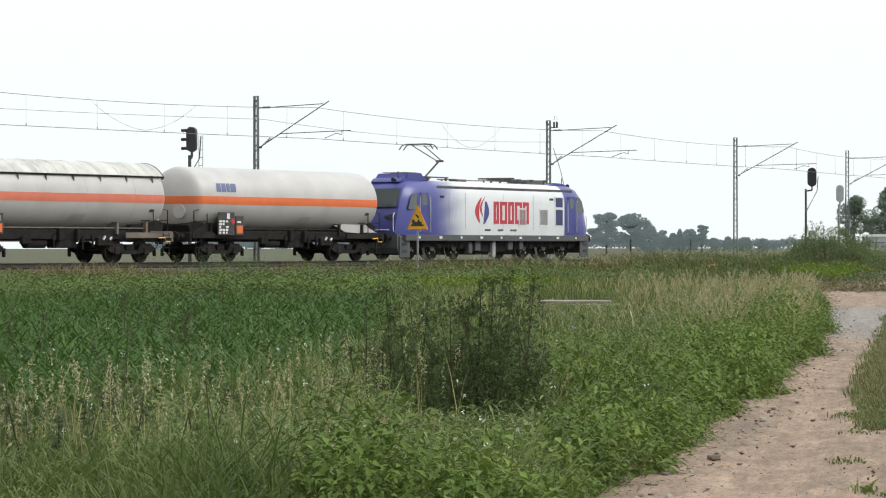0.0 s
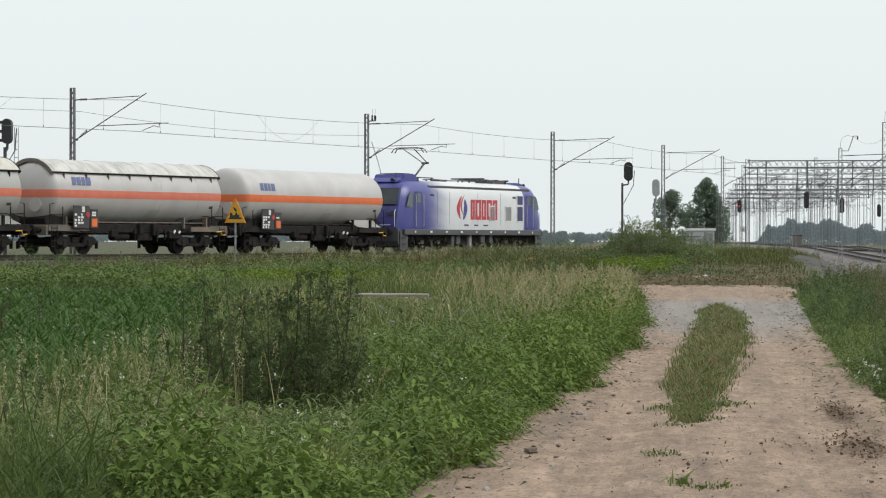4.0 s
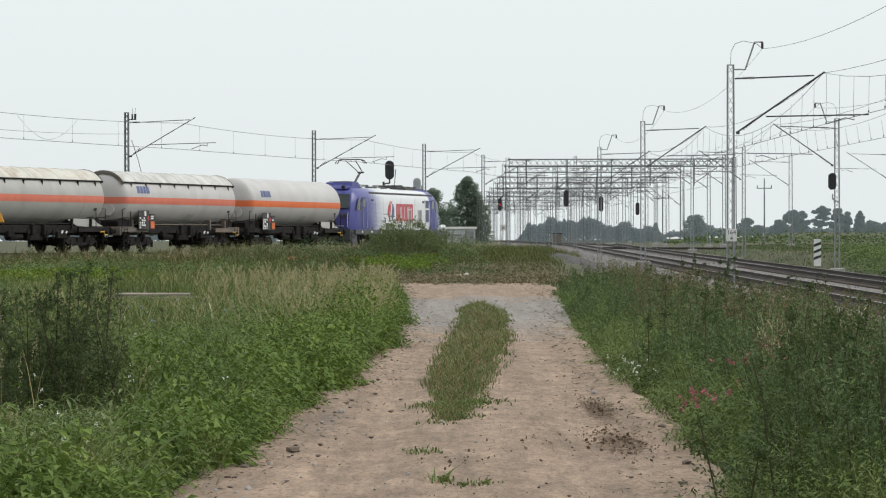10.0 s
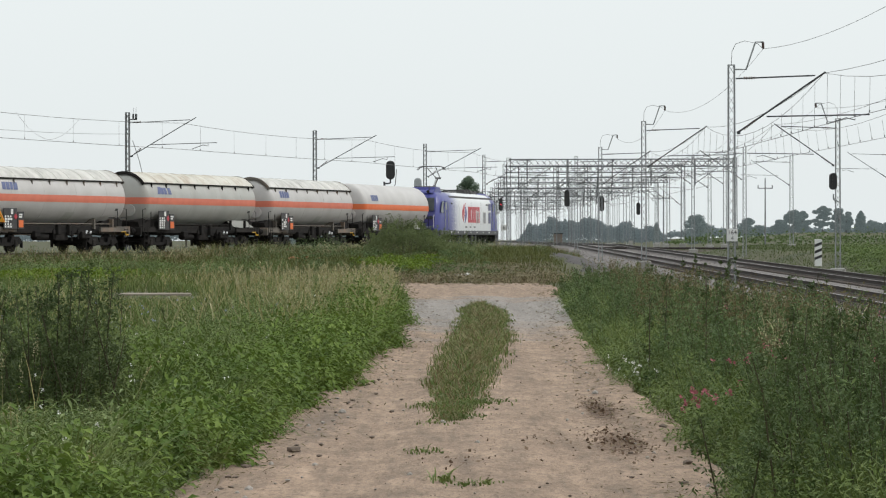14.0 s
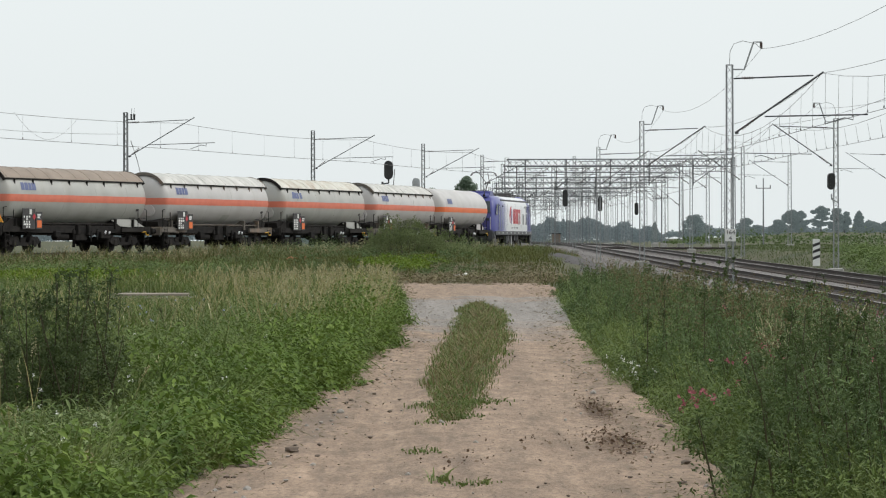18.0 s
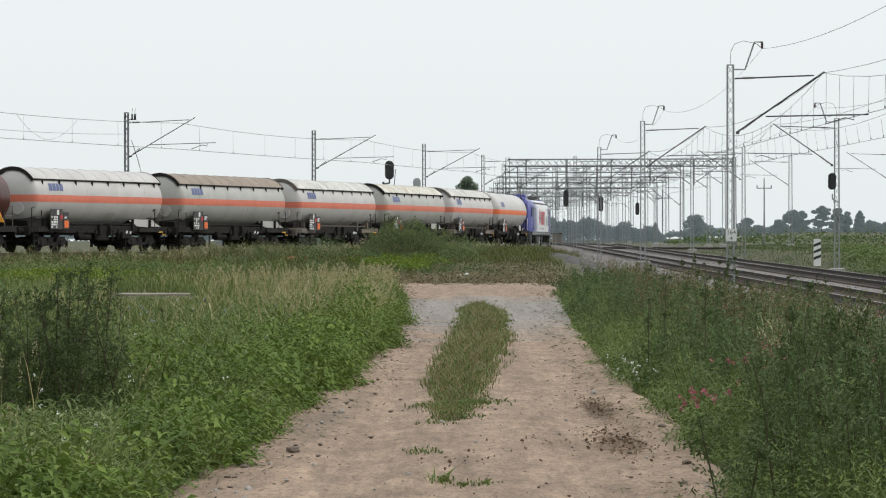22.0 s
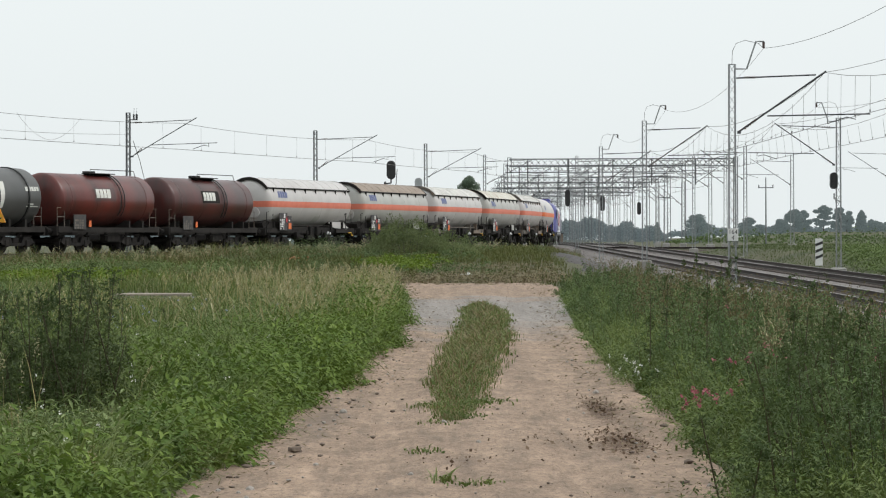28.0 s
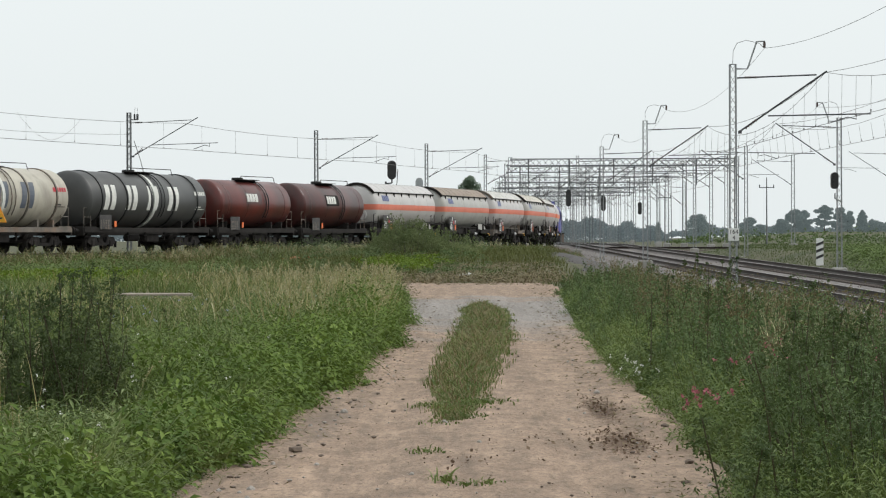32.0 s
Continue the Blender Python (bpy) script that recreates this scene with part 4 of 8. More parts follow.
def locomotive():
    w = thing("locomotive", "blue and white six-axle electric locomotive with raised pantograph", "locomotive")
    livery = loco_paint()
    sec = [(-1.46, 1.18), (-1.48, 1.6), (-1.48, 2.95), (-1.43, 3.35), (-1.28, 3.72), (-1.02, 3.93), (-0.55, 4.02), (0.55, 4.02), (1.02, 3.93), (1.28, 3.72),
           (1.43, 3.35), (1.48, 2.95), (1.48, 1.6), (1.46, 1.18)]

    def x_end(z):
        return float(np.interp(z, [1.1, 2.25, 2.5, 3.7, 4.05], [9.25, 9.2, 9.1, 8.35, 7.85]))

    stations = [(-1, 0.0, 0.80), (-1, 0.22, 0.90), (-1, 0.75, 0.985), (-1, 1.6, 1.0)] + [(0, x, 1.0) for x in (-5.5, -3, 0, 3, 5.5)] + \
               [(1, 1.6, 1.0), (1, 0.75, 0.985), (1, 0.22, 0.90), (1, 0.0, 0.80)]
    bm = bms()
    rows = []
    for s, k, f in stations:
        rows.append([bm.verts.new((s * (x_end(z) - k) if s else k, y * (f if s else 1), z)) for y, z in sec])
    for a, b in zip(rows, rows[1:]):
        for i in range(len(sec) - 1):
            bm.faces.new((a[i], a[i + 1], b[i + 1], b[i]))
    for r in (rows[0], rows[-1]):
        for i in range(len(sec) // 2 - 1):
            j = len(sec) - 1 - i
            bm.faces.new((r[i], r[i + 1], r[j - 1], r[j]))
    bmesh.ops.recalc_face_normals(bm, faces=bm.faces)
    body = part("body", bm, livery, w, smooth=True)
    # sill and pilots
    bm = bms()
    for y in (-1.44, 1.44):
        box(bm, (0, y, 1.06), (17.6, 0.12, 0.30), bevel=0.02)
    part("sill", bm, LOCO_GREY, w)
    bm = bms()
    box(bm, (0, 0, 0.98), (17.2, 2.6, 0.3))
    box(bm, (0, 0, 0.62), (16.4, 1.3, 0.74))
    part("underframe", bm, DARK_STEEL, w)
    for s in (-1, 1):
        bm = bms()
        prism(bm, [(s * 8.6, 0.32), (s * 9.15, 0.32), (s * 9.3, 0.6), (s * 9.3, 1.25), (s * 8.6, 1.25)], -1.32, 1.32)
        part("pilot", bm, LOCO_GREY, w)
        for y in (-1.36, 1.36):
            bm = bms()
            box(bm, (s * 8.7, y, 0.62), (0.9, 0.06, 1.0), bevel=0.02)
            st = part("step_panel", bm, LOCO_GREY, w)
            # black plates on the panel stand for the shade inside the step openings
            for z in (0.42, 0.75, 1.02):
                bm = bms()
                box(bm, (s * 8.75, y * 1.025, z), (0.42, 0.03, 0.14))
                part("step_recess", bm, BLACK, st)
        for y in (-0.9, 0.9):
            bf = new("buffer", BUFFER)
            bf.parent = w
            bf.location = (s * 9.25, y, 1.06)
            bf.rotation_euler = (0, 0, 0 if s > 0 else pi)
        bm = bms()
        box(bm, (s * 9.45, 0, 1.0), (0.5, 0.14, 0.2), bevel=0.03)
        part("draw_hook", bm, DARK_STEEL, w)
        # windscreen
        bm = bms()
        v = [bm.verts.new((s * (x_end(2.62) + 0.02), -1.12, 2.62)), bm.verts.new((s * (x_end(2.62) + 0.02), 1.12, 2.62)),
             bm.verts.new((s * (x_end(3.55) + 0.02), 1.0, 3.55)), bm.verts.new((s * (x_end(3.55) + 0.02), -1.0, 3.55))]
        bm.faces.new(v)
        bmesh.ops.solidify(bm, geom=bm.faces[:], thickness=0.03)
        part("windscreen", bm, GLASS, body, "dark windscreen")
        for y in (-0.95, 0.95):
            bm = bms()
            rod(bm, (s * 9.16, y, 2.12), (s * 9.26, y, 2.12), 0.13, seg=16)
            rod(bm, (s * 9.16, y * 0.72, 2.10), (s * 9.25, y * 0.72, 2.10), 0.10, seg=16)
            part("headlight", bm, GLASS, body)
            bm = bms()
            path_tube(bm, [(s * 9.30, y * 1.22, 1.35), (s * 9.36, y * 1.22, 1.5), (s * 9.36, y * 1.22, 2.2), (s * 9.25, y * 1.22, 2.3)], 0.022, 5)
            part("corner_rail", bm, SIGN_WHITE, w)
        bm = bms()
        rod(bm, (s * 9.3, -0.9, 1.45), (s * 9.3, 0.9, 1.45), 0.02, seg=5)
        part("front_rail", bm, SIGN_WHITE, w)
        # air-conditioning housing on the cab roof
        bm = bms()
        prism(bm, [(s * 8.25, 3.86), (s * 8.05, 4.06), (s * 7.75, 4.12), (s * 7.6, 4.34), (s * 6.35, 4.38), (s * 6.2, 4.2), (s * 5.9, 4.1), (s * 5.7, 3.96)], -0.86, 0.86)
        bmesh.ops.bevel(bm, geom=bm.edges[:], offset=0.05, segments=2, affect='EDGES')
        if s > 0:
            for v in bm.verts:
                v.co.z = 3.86 + (v.co.z - 3.86) * 0.45
        unit = part("roof_unit", bm, BLUE, w, smooth=True)
        for k in range(5):
            bm = bms()
            box(bm, (s * (6.55 + 0.22 * k), 0, 4.385 if s < 0 else 4.11), (0.12, 1.3, 0.03))
            part("vent_slat", bm, ROOF_GREY, unit)
        bm = bms()
        rod(bm, (s * 7.9, -0.5, 3.9), (s * 7.9, -0.5, 4.42), 0.03, seg=6)
        part("aerial", bm, ROOF_GREY, w)
        bm = bms()
        rod(bm, (s * 8.2, -0.55, 3.98), (s * 8.45, -0.55, 4.0), 0.06, 0.1, seg=10)
        part("horn", bm, DARK_STEEL, w)
        for y in (-1.485, 1.485):
            bm = bms()
            box(bm, (s * 7.15, y, 2.33), (0.72, 0.02, 2.05), bevel=0.005)
            door = part("cab_door", bm, BLUE, w, "blue cab door")
            bm = bms()
            box(bm, (s * 7.15, y * 1.008, 2.98), (0.44, 0.012, 0.55))
            part("door_window", bm, GLASS, door)
            for dx in (-0.46, 0.46):
                bm = bms()
                path_tube(bm, [(s * 7.15 + dx, y, 1.35), (s * 7.15 + dx, y * 1.045, 1.4), (s * 7.15 + dx, y * 1.045, 3.15), (s * 7.15 + dx, y, 3.2)], 0.022, 5)
                part("grab_rail", bm, ALU, w)
            bm = bms()
            prism(bm, [(s * 7.75, 2.45), (s * 8.55, 2.50), (s * 8.30, 3.10), (s * 8.05, 3.30), (s * 7.75, 3.32)], y * 0.985 - 0.012, y * 0.985 + 0.012)
            part("cab_side_window", bm, GLASS, w)
    # side windows and grilles ahead
    for y in (-1.485, 1.485):
        for z, h in ((3.02, 0.52), (2.20, 0.86)):
            bm = bms()
            box(bm, (5.85, y, z), (0.86, 0.03, h + 0.12), bevel=0.006)
            fr = part("window_surround", bm, SIGN_WHITE, w)
            bm = bms()
            box(bm, (5.85, y * 1.008, z), (0.72, 0.02, h))
            part("side_panel", bm, BLUE_DARK, fr, "deep blue panel")
        for x, wd in ((4.25, 0.78), (2.1, 0.62)):
            bm = bms()
            for dx in (-wd / 2 - 0.03, wd / 2 + 0.03):
                box(bm, (x + dx, y, 2.19), (0.06, 0.04, 0.88))
            for z in (1.74, 2.63):
                box(bm, (x, y, z), (wd + 0.12, 0.04, 0.06))
            grille = part("louvre_frame", bm, SIGN_WHITE, w)
            bm = bms()
            box(bm, (x, y * 0.998, 2.19), (wd, 0.012, 0.84))
            for k in range(14):
                box(bm, (x, y, 1.82 + 0.058 * k), (wd, 0.03, 0.03))
            part("louvre", bm, FILTER_GREY, grille)
        # panel joints and hatches on the flank
        for x in (-4.9, -3.4, 0.2, 3.2):
            bm = bms()
            box(bm, (x, y * 1.001, 2.45), (0.018, 0.006, 1.9))
            part("panel_joint", bm, FILTER_GREY, w)
        for x in (-5.5, 5.1):
            bm = bms()
            box(bm, (x, y * 0.985, 3.18), (0.36, 0.04, 0.12), bevel=0.01)
            part("side_lamp", bm, BLACK, w)
        # owner's mark: a round two-colour sign and five plain blocks
        # outline of each piece: an inner and an outer bow between two heights
        for m_, lo, hi, inner, outer in ((LETTER_RED, 1.86, 3.16, (-1.95, -0.16), (-2.02, -0.46)), (LETTER_RED, 2.10, 3.24, (-1.60, -0.26), (-1.60, -0.42)), (BLUE, 1.80, 2.98, (-1.62, 0.02), (-1.50, 0.34))):
            bm = bms()
            pts = [(inner[0] + inner[1] * sin(pi * u) + 0.16 * (u - 0.5), lo + (hi - lo) * u) for u in np.linspace(0, 1, 12)]
            pts += [(outer[0] + outer[1] * sin(pi * u) + 0.16 * (u - 0.5), lo + (hi - lo) * u) for u in np.linspace(1, 0, 12)]
            prism(bm, pts, y - 0.008, y + 0.008)
            part("round_mark", bm, m_, w, "flowing mark in plain colour")
        x = -0.72
        for ww in (0.52, 0.70, 0.58, 0.70, 0.58):
            bm = bms()
            for cx, cz, sx, sz in ((0.11, 2.40, 0.22, 1.18), (ww - 0.11, 2.40, 0.22, 1.18), (ww / 2, 1.91, ww - 0.44, 0.2), (ww / 2, 2.89, ww - 0.44, 0.2)):
                box(bm, (x + cx, y, cz), (sx, 0.014, sz))
            part("letter_block", bm, LETTER_RED, w, "red mark as plain frame")
            x += ww + 0.10
        bars_on("writing", w, -1.6, y * 1.003, 1.48, 1, 3, 0.9, 0.09, LOCO_GREY, gapx=0.35, seed=4)
        for k in range(9):
            bm = bms()
            box(bm, (-7.6 + 1.9 * k, y * 1.015, 1.08), (0.26 if k % 2 else 0.14, 0.02, 0.11))
            part("sill_label", bm, SIGN_WHITE, w)
    # roof gutter line
    bm = bms()
    for y in (-1.30, 1.30):
        box(bm, (0.9, y, 3.66), (13.2, 0.06, 0.14))
    part("roof_grille", bm, ROOF_GREY, w)
    # bogies
    for s in (-1, 1):
        bm = bms()
        for y in (-1.12, 1.12):
            prism(bm, [(s * 5.4 - 2.7, 0.62), (s * 5.4 - 2.4, 0.95), (s * 5.4 + 2.4, 0.95), (s * 5.4 + 2.7, 0.70), (s * 5.4 + 2.3, 0.62), (s * 5.4 - 2.3, 0.62)], y - 0.07, y + 0.07)
            for dx in (-2, 0, 2):
                box(bm, (s * 5.4 + dx, y * 1.04, 0.66), (0.40, 0.2, 0.30), bevel=0.05)
                for ddx in (-0.42, 0.42):
                    rod(bm, (s * 5.4 + dx + ddx, y, 0.62), (s * 5.4 + dx + ddx, y, 0.98), 0.11, seg=10)
                rod(bm, (s * 5.4 + dx - 0.7, y * 1.08, 0.95), (s * 5.4 + dx - 0.2, y * 1.08, 0.5), 0.035)
        box(bm, (s * 5.4, 0, 0.8), (4.6, 1.2, 0.3))
        part("bogie", bm, DARK_STEEL, w)
        for dx in (-2, 0, 2):
            add_wheelset(w, WHEELS_LOCO, s * 5.4 + dx, 0.61)
    bm = bms()
    box(bm, (0, 0, 0.62), (3.4, 2.3, 0.55), bevel=0.06)
    part("transformer_tank", bm, DARK_STEEL, w)
    for side in (-1, 1):
        for x, z, wd, ht, mt in ((-1.9, 0.72, 0.5, 0.6, LOCO_GREY), (-0.35, 0.55, 0.30, 0.9, FILTER_GREY), (1.25, 0.74, 0.5, 0.55, LOCO_GREY), (2.35, 0.72, 0.4, 0.5, LOCO_GREY), (-2.6, 0.6, 0.36, 0.6, LOCO_GREY)):
            bm = bms()
            box(bm, (x, side * 1.16, z), (wd, 0.3, ht), bevel=0.04)
            part("equipment_box", bm, mt, w)
        for x in (-7.3, -5.9, -3.6, 3.7, 5.2, 7.1):
            bm = bms()
            rod(bm, (x, side * 1.2, 0.98), (x + 0.4, side * 1.24, 0.62), 0.06, 0.05, seg=8)
            part("damper", bm, DARK_STEEL, w)
    # raised pantograph over the rear, folded one ahead
    pan = bms()
    for y in (-0.5, 0.5):
        rod(pan, (-5.60, y, 4.20), (-3.40, y, 4.20), 0.035)
        for x in (-5.30, -3.60):
            rod(pan, (x, y, 3.98), (x, y, 4.20), 0.06, seg=8)
    pb = part("pantograph_base", pan, ROOF_GREY, w)
    bm = bms()
    rod(bm, (-4.70, 0, 4.22), (-3.40, 0, 5.08), 0.05)
    rod(bm, (-4.50, 0.15, 4.22), (-3.35, 0.15, 5.00), 0.02)
    part("lower_arm", bm, ROOF_GREY, pb)
    bm = bms()
    for y in (-0.32, 0.32):
        rod(bm, (-3.35, y * 0.4, 5.08), (-5.30, y, 5.82), 0.028)
    rod(bm, (-3.35, -0.2, 5.08), (-3.35, 0.2, 5.08), 0.06)
    part("upper_arm", bm, ROOF_GREY, pb)
    bm = bms()
    for x in (-5.50, -5.10):
        path_tube(bm, [(x, -0.95, 5.62), (x, -0.82, 5.82), (x, -0.6, 5.90), (x, 0.6, 5.90), (x, 0.82, 5.82), (x, 0.95, 5.62)], 0.03, 5)
    for y in (-0.4, 0.4):
        rod(bm, (-5.50, y, 5.88), (-5.10, y, 5.88), 0.025)
    part("collector_head", bm, ROOF_GREY, pb)
    bm = bms()
    for y in (-0.5, 0.5):
        rod(bm, (2.2, y, 4.18), (6.2, y, 4.18), 0.04)
    for x in (2.4, 3.3, 4.6, 6.0):
        rod(bm, (x, -0.7, 4.22), (x, 0.7, 4.22), 0.05)
        rod(bm, (x, 0.5, 3.98), (x, 0.5, 4.2), 0.06, seg=8)
        rod(bm, (x, -0.5, 3.98), (x, -0.5, 4.2), 0.06, seg=8)
    for x in (1.9, 2.2):
        rod(bm, (x, -0.95, 4.28), (x, 0.95, 4.28), 0.04)
    box(bm, (5.0, 0, 4.12), (1.6, 1.1, 0.22), bevel=0.03)
    part("folded_pantograph", bm, ROOF_GREY, w)
    bm = bms()
    path_tube(bm, [(-3.4, 0.1, 4.12), (-2, 0.1, 4.16), (0, 0.1, 4.12), (2.2, 0.1, 4.18)], 0.03, 5)
    for x in (-3, -1, 1):
        rod(bm, (x, 0.1, 4.0), (x, 0.1, 4.14), 0.05, seg=8)
    box(bm, (-2.0, -0.2, 4.08), (0.9, 0.5, 0.14), bevel=0.03)
    part("roof_line", bm, ROOF_GREY, w)
    # the bodyshell stands a little lower than its drawing
    done = set()
    for o in w.children_recursive:
        if o.data and o.data not in (WHEELS_LOCO, BUFFER) and o.data.name not in done:
            done.add(o.data.name)
            for v in o.data.vertices:
                if v.co.z > 1.1:
                    v.co.z = 1.1 + (v.co.z - 1.1) * 0.925
    return w


# the train, from the head: (vehicle, metres from the head's tip to its centre, half distance of its pivots)
TRAIN = [(locomotive(), 9.45, 5.4)]
OFFSETS = [19.85, 35.25, 50.1, 65.4, 80.35, 95.85, 110.65, 122.55, 133.95, 148.55, 163.05]
SPECS = [
    lambda n: gas_wagon("clean pale grey gas tank wagon with bright orange stripe", n, None, TANK_WHITE, STRIPE, skirt=True, seed=1),
    lambda n: gas_wagon("white gas tank wagon with dirt-streaked sunshield", n, SHIELD_WHITE, TANK_WHITE, STRIPE_PALE, skirt=False, pale=True, seed=2),
    lambda n: gas_wagon("pale grey gas tank wagon with rust-spotted sunshield", n, SHIELD_RUST, TANK_GREY, STRIPE_PALE, logo="mark", skirt=True, seed=3),
    lambda n: gas_wagon("white gas tank wagon with streaked white sunshield", n, SHIELD_WHITE, TANK_WHITE, STRIPE_PALE, skirt=False, pale=True, seed=4),
    lambda n: gas_wagon("grimy gas tank wagon with brown sunshield", n, SHIELD_BROWN, TANK_GREY, STRIPE_PALE, skirt=True, seed=5),
    lambda n: gas_wagon("pale gas tank wagon with clean light sunshield", n, TANK_WHITE, TANK_WHITE, STRIPE_PALE, skirt=True, seed=6),
    lambda n: oil_wagon("dark brown-red oil tank wagon with grimy end", n, TANK_BROWN, panel=True, seed=7),
    lambda n: oil_wagon("oxide-red oil tank wagon with top walkway", n, TANK_RED, panel=True, seed=8),
    lambda n: oil_wagon("dark grey hooped tank wagon with white letter blocks", n, TANK_DARK, R=1.41, zc=2.65, rings=5, letters=LETTER_WHITE, seed=9),
    lambda n: oil_wagon("beige hooped tank wagon with dark letter blocks", n, TANK_BEIGE, R=1.41, zc=2.65, rings=5, letters=LETTER_DARK, pale=True, seed=10),
]
for i, make in enumerate(SPECS):
    length = OFFSETS[i + 1] - OFFSETS[i] - 1.5
    wg = make(length)
    TRAIN.append((wg, OFFSETS[i] + length / 2, length / 2 - 2.2))


# ------------------------------------------------------------------ overhead line equipment (local x: towards the track)
def lattice(bm, z0, z1, w0, w1, d, panels, leg=0.07, lace=0.035):
    """Two channel legs joined by zigzag lacing on both faces."""
    for s in (-1, 1):
        for t in (-1, 1):
            bar(bm, (s * w0 / 2, t * d / 2, z0), (s * w1 / 2, t * d / 2, z1), leg, 0.05)
    for t in (-1, 1):
        for k in range(panels):
            a, b = k / panels, (k + 1) / panels
            wa, wb = w0 + (w1 - w0) * a, w0 + (w1 - w0) * b
            s = 1 if (k + (t > 0)) % 2 else -1
            bar(bm, (s * wa / 2, t * d / 2, z0 + (z1 - z0) * a), (-s * wb / 2, t * d / 2, z0 + (z1 - z0) * b), lace, 0.012)
    box(bm, (0, 0, z1), (w1 + 0.05, d + 0.05, 0.03))


@functools.lru_cache(maxsize=None)
def mast_meshes(H, steel_name, w):
    steel = bpy.data.materials[steel_name]
    bm = bms()
    lattice(bm, 0.0, H, w * 1.2, w, w * 0.45, int(H / 0.33), 0.055, 0.03)
    post = mesh_of(bm, "lattice_post", steel)
    bm = bms()
    box(bm, (0, 0, -0.35), (0.7, 0.7, 0.9), bevel=0.05)
    foot = mesh_of(bm, "foundation", CONCRETE)
    return post, foot


def insulator(parent, a, b):
    a, b = Vector(a), Vector(b)
    bm = bms()
    for k in range(5):
        c = a.lerp(b, 0.15 + 0.17 * k)
        d = a.lerp(b, 0.22 + 0.17 * k)
        rod(bm, c, d, 0.055, 0.035, seg=8)
    part("insulator", bm, INSUL, parent)


def cantilever(mast, H, tie=0.55, tip=3.7, foot=2.35, reg=1.75, reg0=1.35, reg1=4.9, steel=POLE_DARK, r=0.024):
    """Tie, raking tube and registration tube of a catenary bracket."""
    bm = bms()
    rod(bm, (0.15, 0, H - tie), (tip - 0.35, 0, H - tie + 0.10), r * 0.8)
    part("tie_tube", bm, steel, mast)
    bm = bms()
    rod(bm, (0.18, 0, H - foot), (0.3, 0, H - foot), 0.05)
    rod(bm, (0.2, 0, H - foot), (tip, 0, H - tie + 0.22), r)
    part("raking_tube", bm, steel, mast)
    bm = bms()
    rod(bm, (reg0, 0, H - reg), (reg1, 0, H - reg + 0.06), r * 0.75)
    part("registration_tube", bm, steel, mast)
    bm = bms()
    x = reg1 - 0.5
    path_tube(bm, [(x, 0, H - reg + 0.05), (x, 0, H - reg - 0.12), (x - 0.3, 0, H - reg - 0.05), (x - 0.95, 0, H - reg - 0.26)], 0.018, 5)
    part("steady_arm", bm, steel, mast)
    for zz in (H - tie + 0.02, H - foot + 0.18):
        insulator(mast, (0.35, 0, zz if zz > H - 1 else H - foot + 0.07), (0.85, 0, zz if zz > H - 1 else H - foot + 0.45))


def feeder_bracket(mast, H, steel):
    bm = bms()
    path_tube(bm, [(0.1, 0, H - 0.15), (0.5, 0, H - 0.15), (0.82, 0, H + 0.78), (1.1, 0, H + 0.78)], 0.03, 5)
    br = part("feeder_bracket", bm, steel, mast)
    bm = bms()
    rod(bm, (1.08, 0, H + 0.76), (1.08, 0, H + 0.56), 0.045, seg=8)
    part("insulator", bm, INSUL, br)
    bm = bms()
    pts = [(0.0, 0, H), (0.02, 0, H + 0.45), (0.15, 0, H + 0.72), (0.45, 0, H + 0.82), (0.9, 0, H + 0.72), (1.08, 0, H + 0.55)]
    path_tube(bm, pts, 0.009, 4)
    part("jumper", bm, WIRE, br)


def mast(x, y, z0, H, turn, label, steel=GALV, w=0.30, feeder=False, arms=True, group="catenary masts", **kw):
    """turn: degrees of the bracket's direction from +x."""
    m = thing("catenary_mast", label, "catenary mast", group, m=pose(x, y, z0, 0, 0, turn))
    post, foot = mast_meshes(round(H, 2), steel.name, w)
    for nm, me in (("lattice_post", post), ("foundation", foot)):
        o = new(nm, me)
        o.parent = m
    if arms:
        cantilever(m, H, **kw)
    if feeder:
        feeder_bracket(m, H, steel)
    return m


def wire(bm, a, b, sag=0.0, r=0.011, n=10):
    a, b = Vector(a), Vector(b)
    pts = []
    for k in range(n + 1):
        u = k / n
        p = a.lerp(b, u)
        p.z -= 4 * sag * u * (1 - u)
        pts.append(p)
    path_tube(bm, pts, r, 4)
    return pts


def span(line, a, b, low_a, low_b, drops=7, sag=0.55, r=0.011):
    """A messenger from a to b over a contact wire from low_a to low_b, with droppers."""
    bm = bms()
    top = wire(bm, a, b, sag, r)
    part("messenger_wire", bm, WIRE, line)
    bm = bms()
    wire(bm, low_a, low_b, 0.03, r * 1.15)
    part("contact_wire", bm, WIRE, line)
    A, B, C, D = Vector(a), Vector(b), Vector(low_a), Vector(low_b)
    for k in range(drops):
        u = (k + 0.5) / drops
        p, q = A.lerp(B, u), C.lerp(D, u)
        p.x, p.y = p.x + 0.8 * (q.x - p.x), p.y + 0.8 * (q.y - p.y)
        p.z -= 4 * sag * u * (1 - u)
        bm = bms()
        rod(bm, p, q, 0.0055, seg=4)
        rod(bm, q, q + Vector((0, 0, 0.07)), 0.022, seg=5)
        part("dropper", bm, WIRE, line)


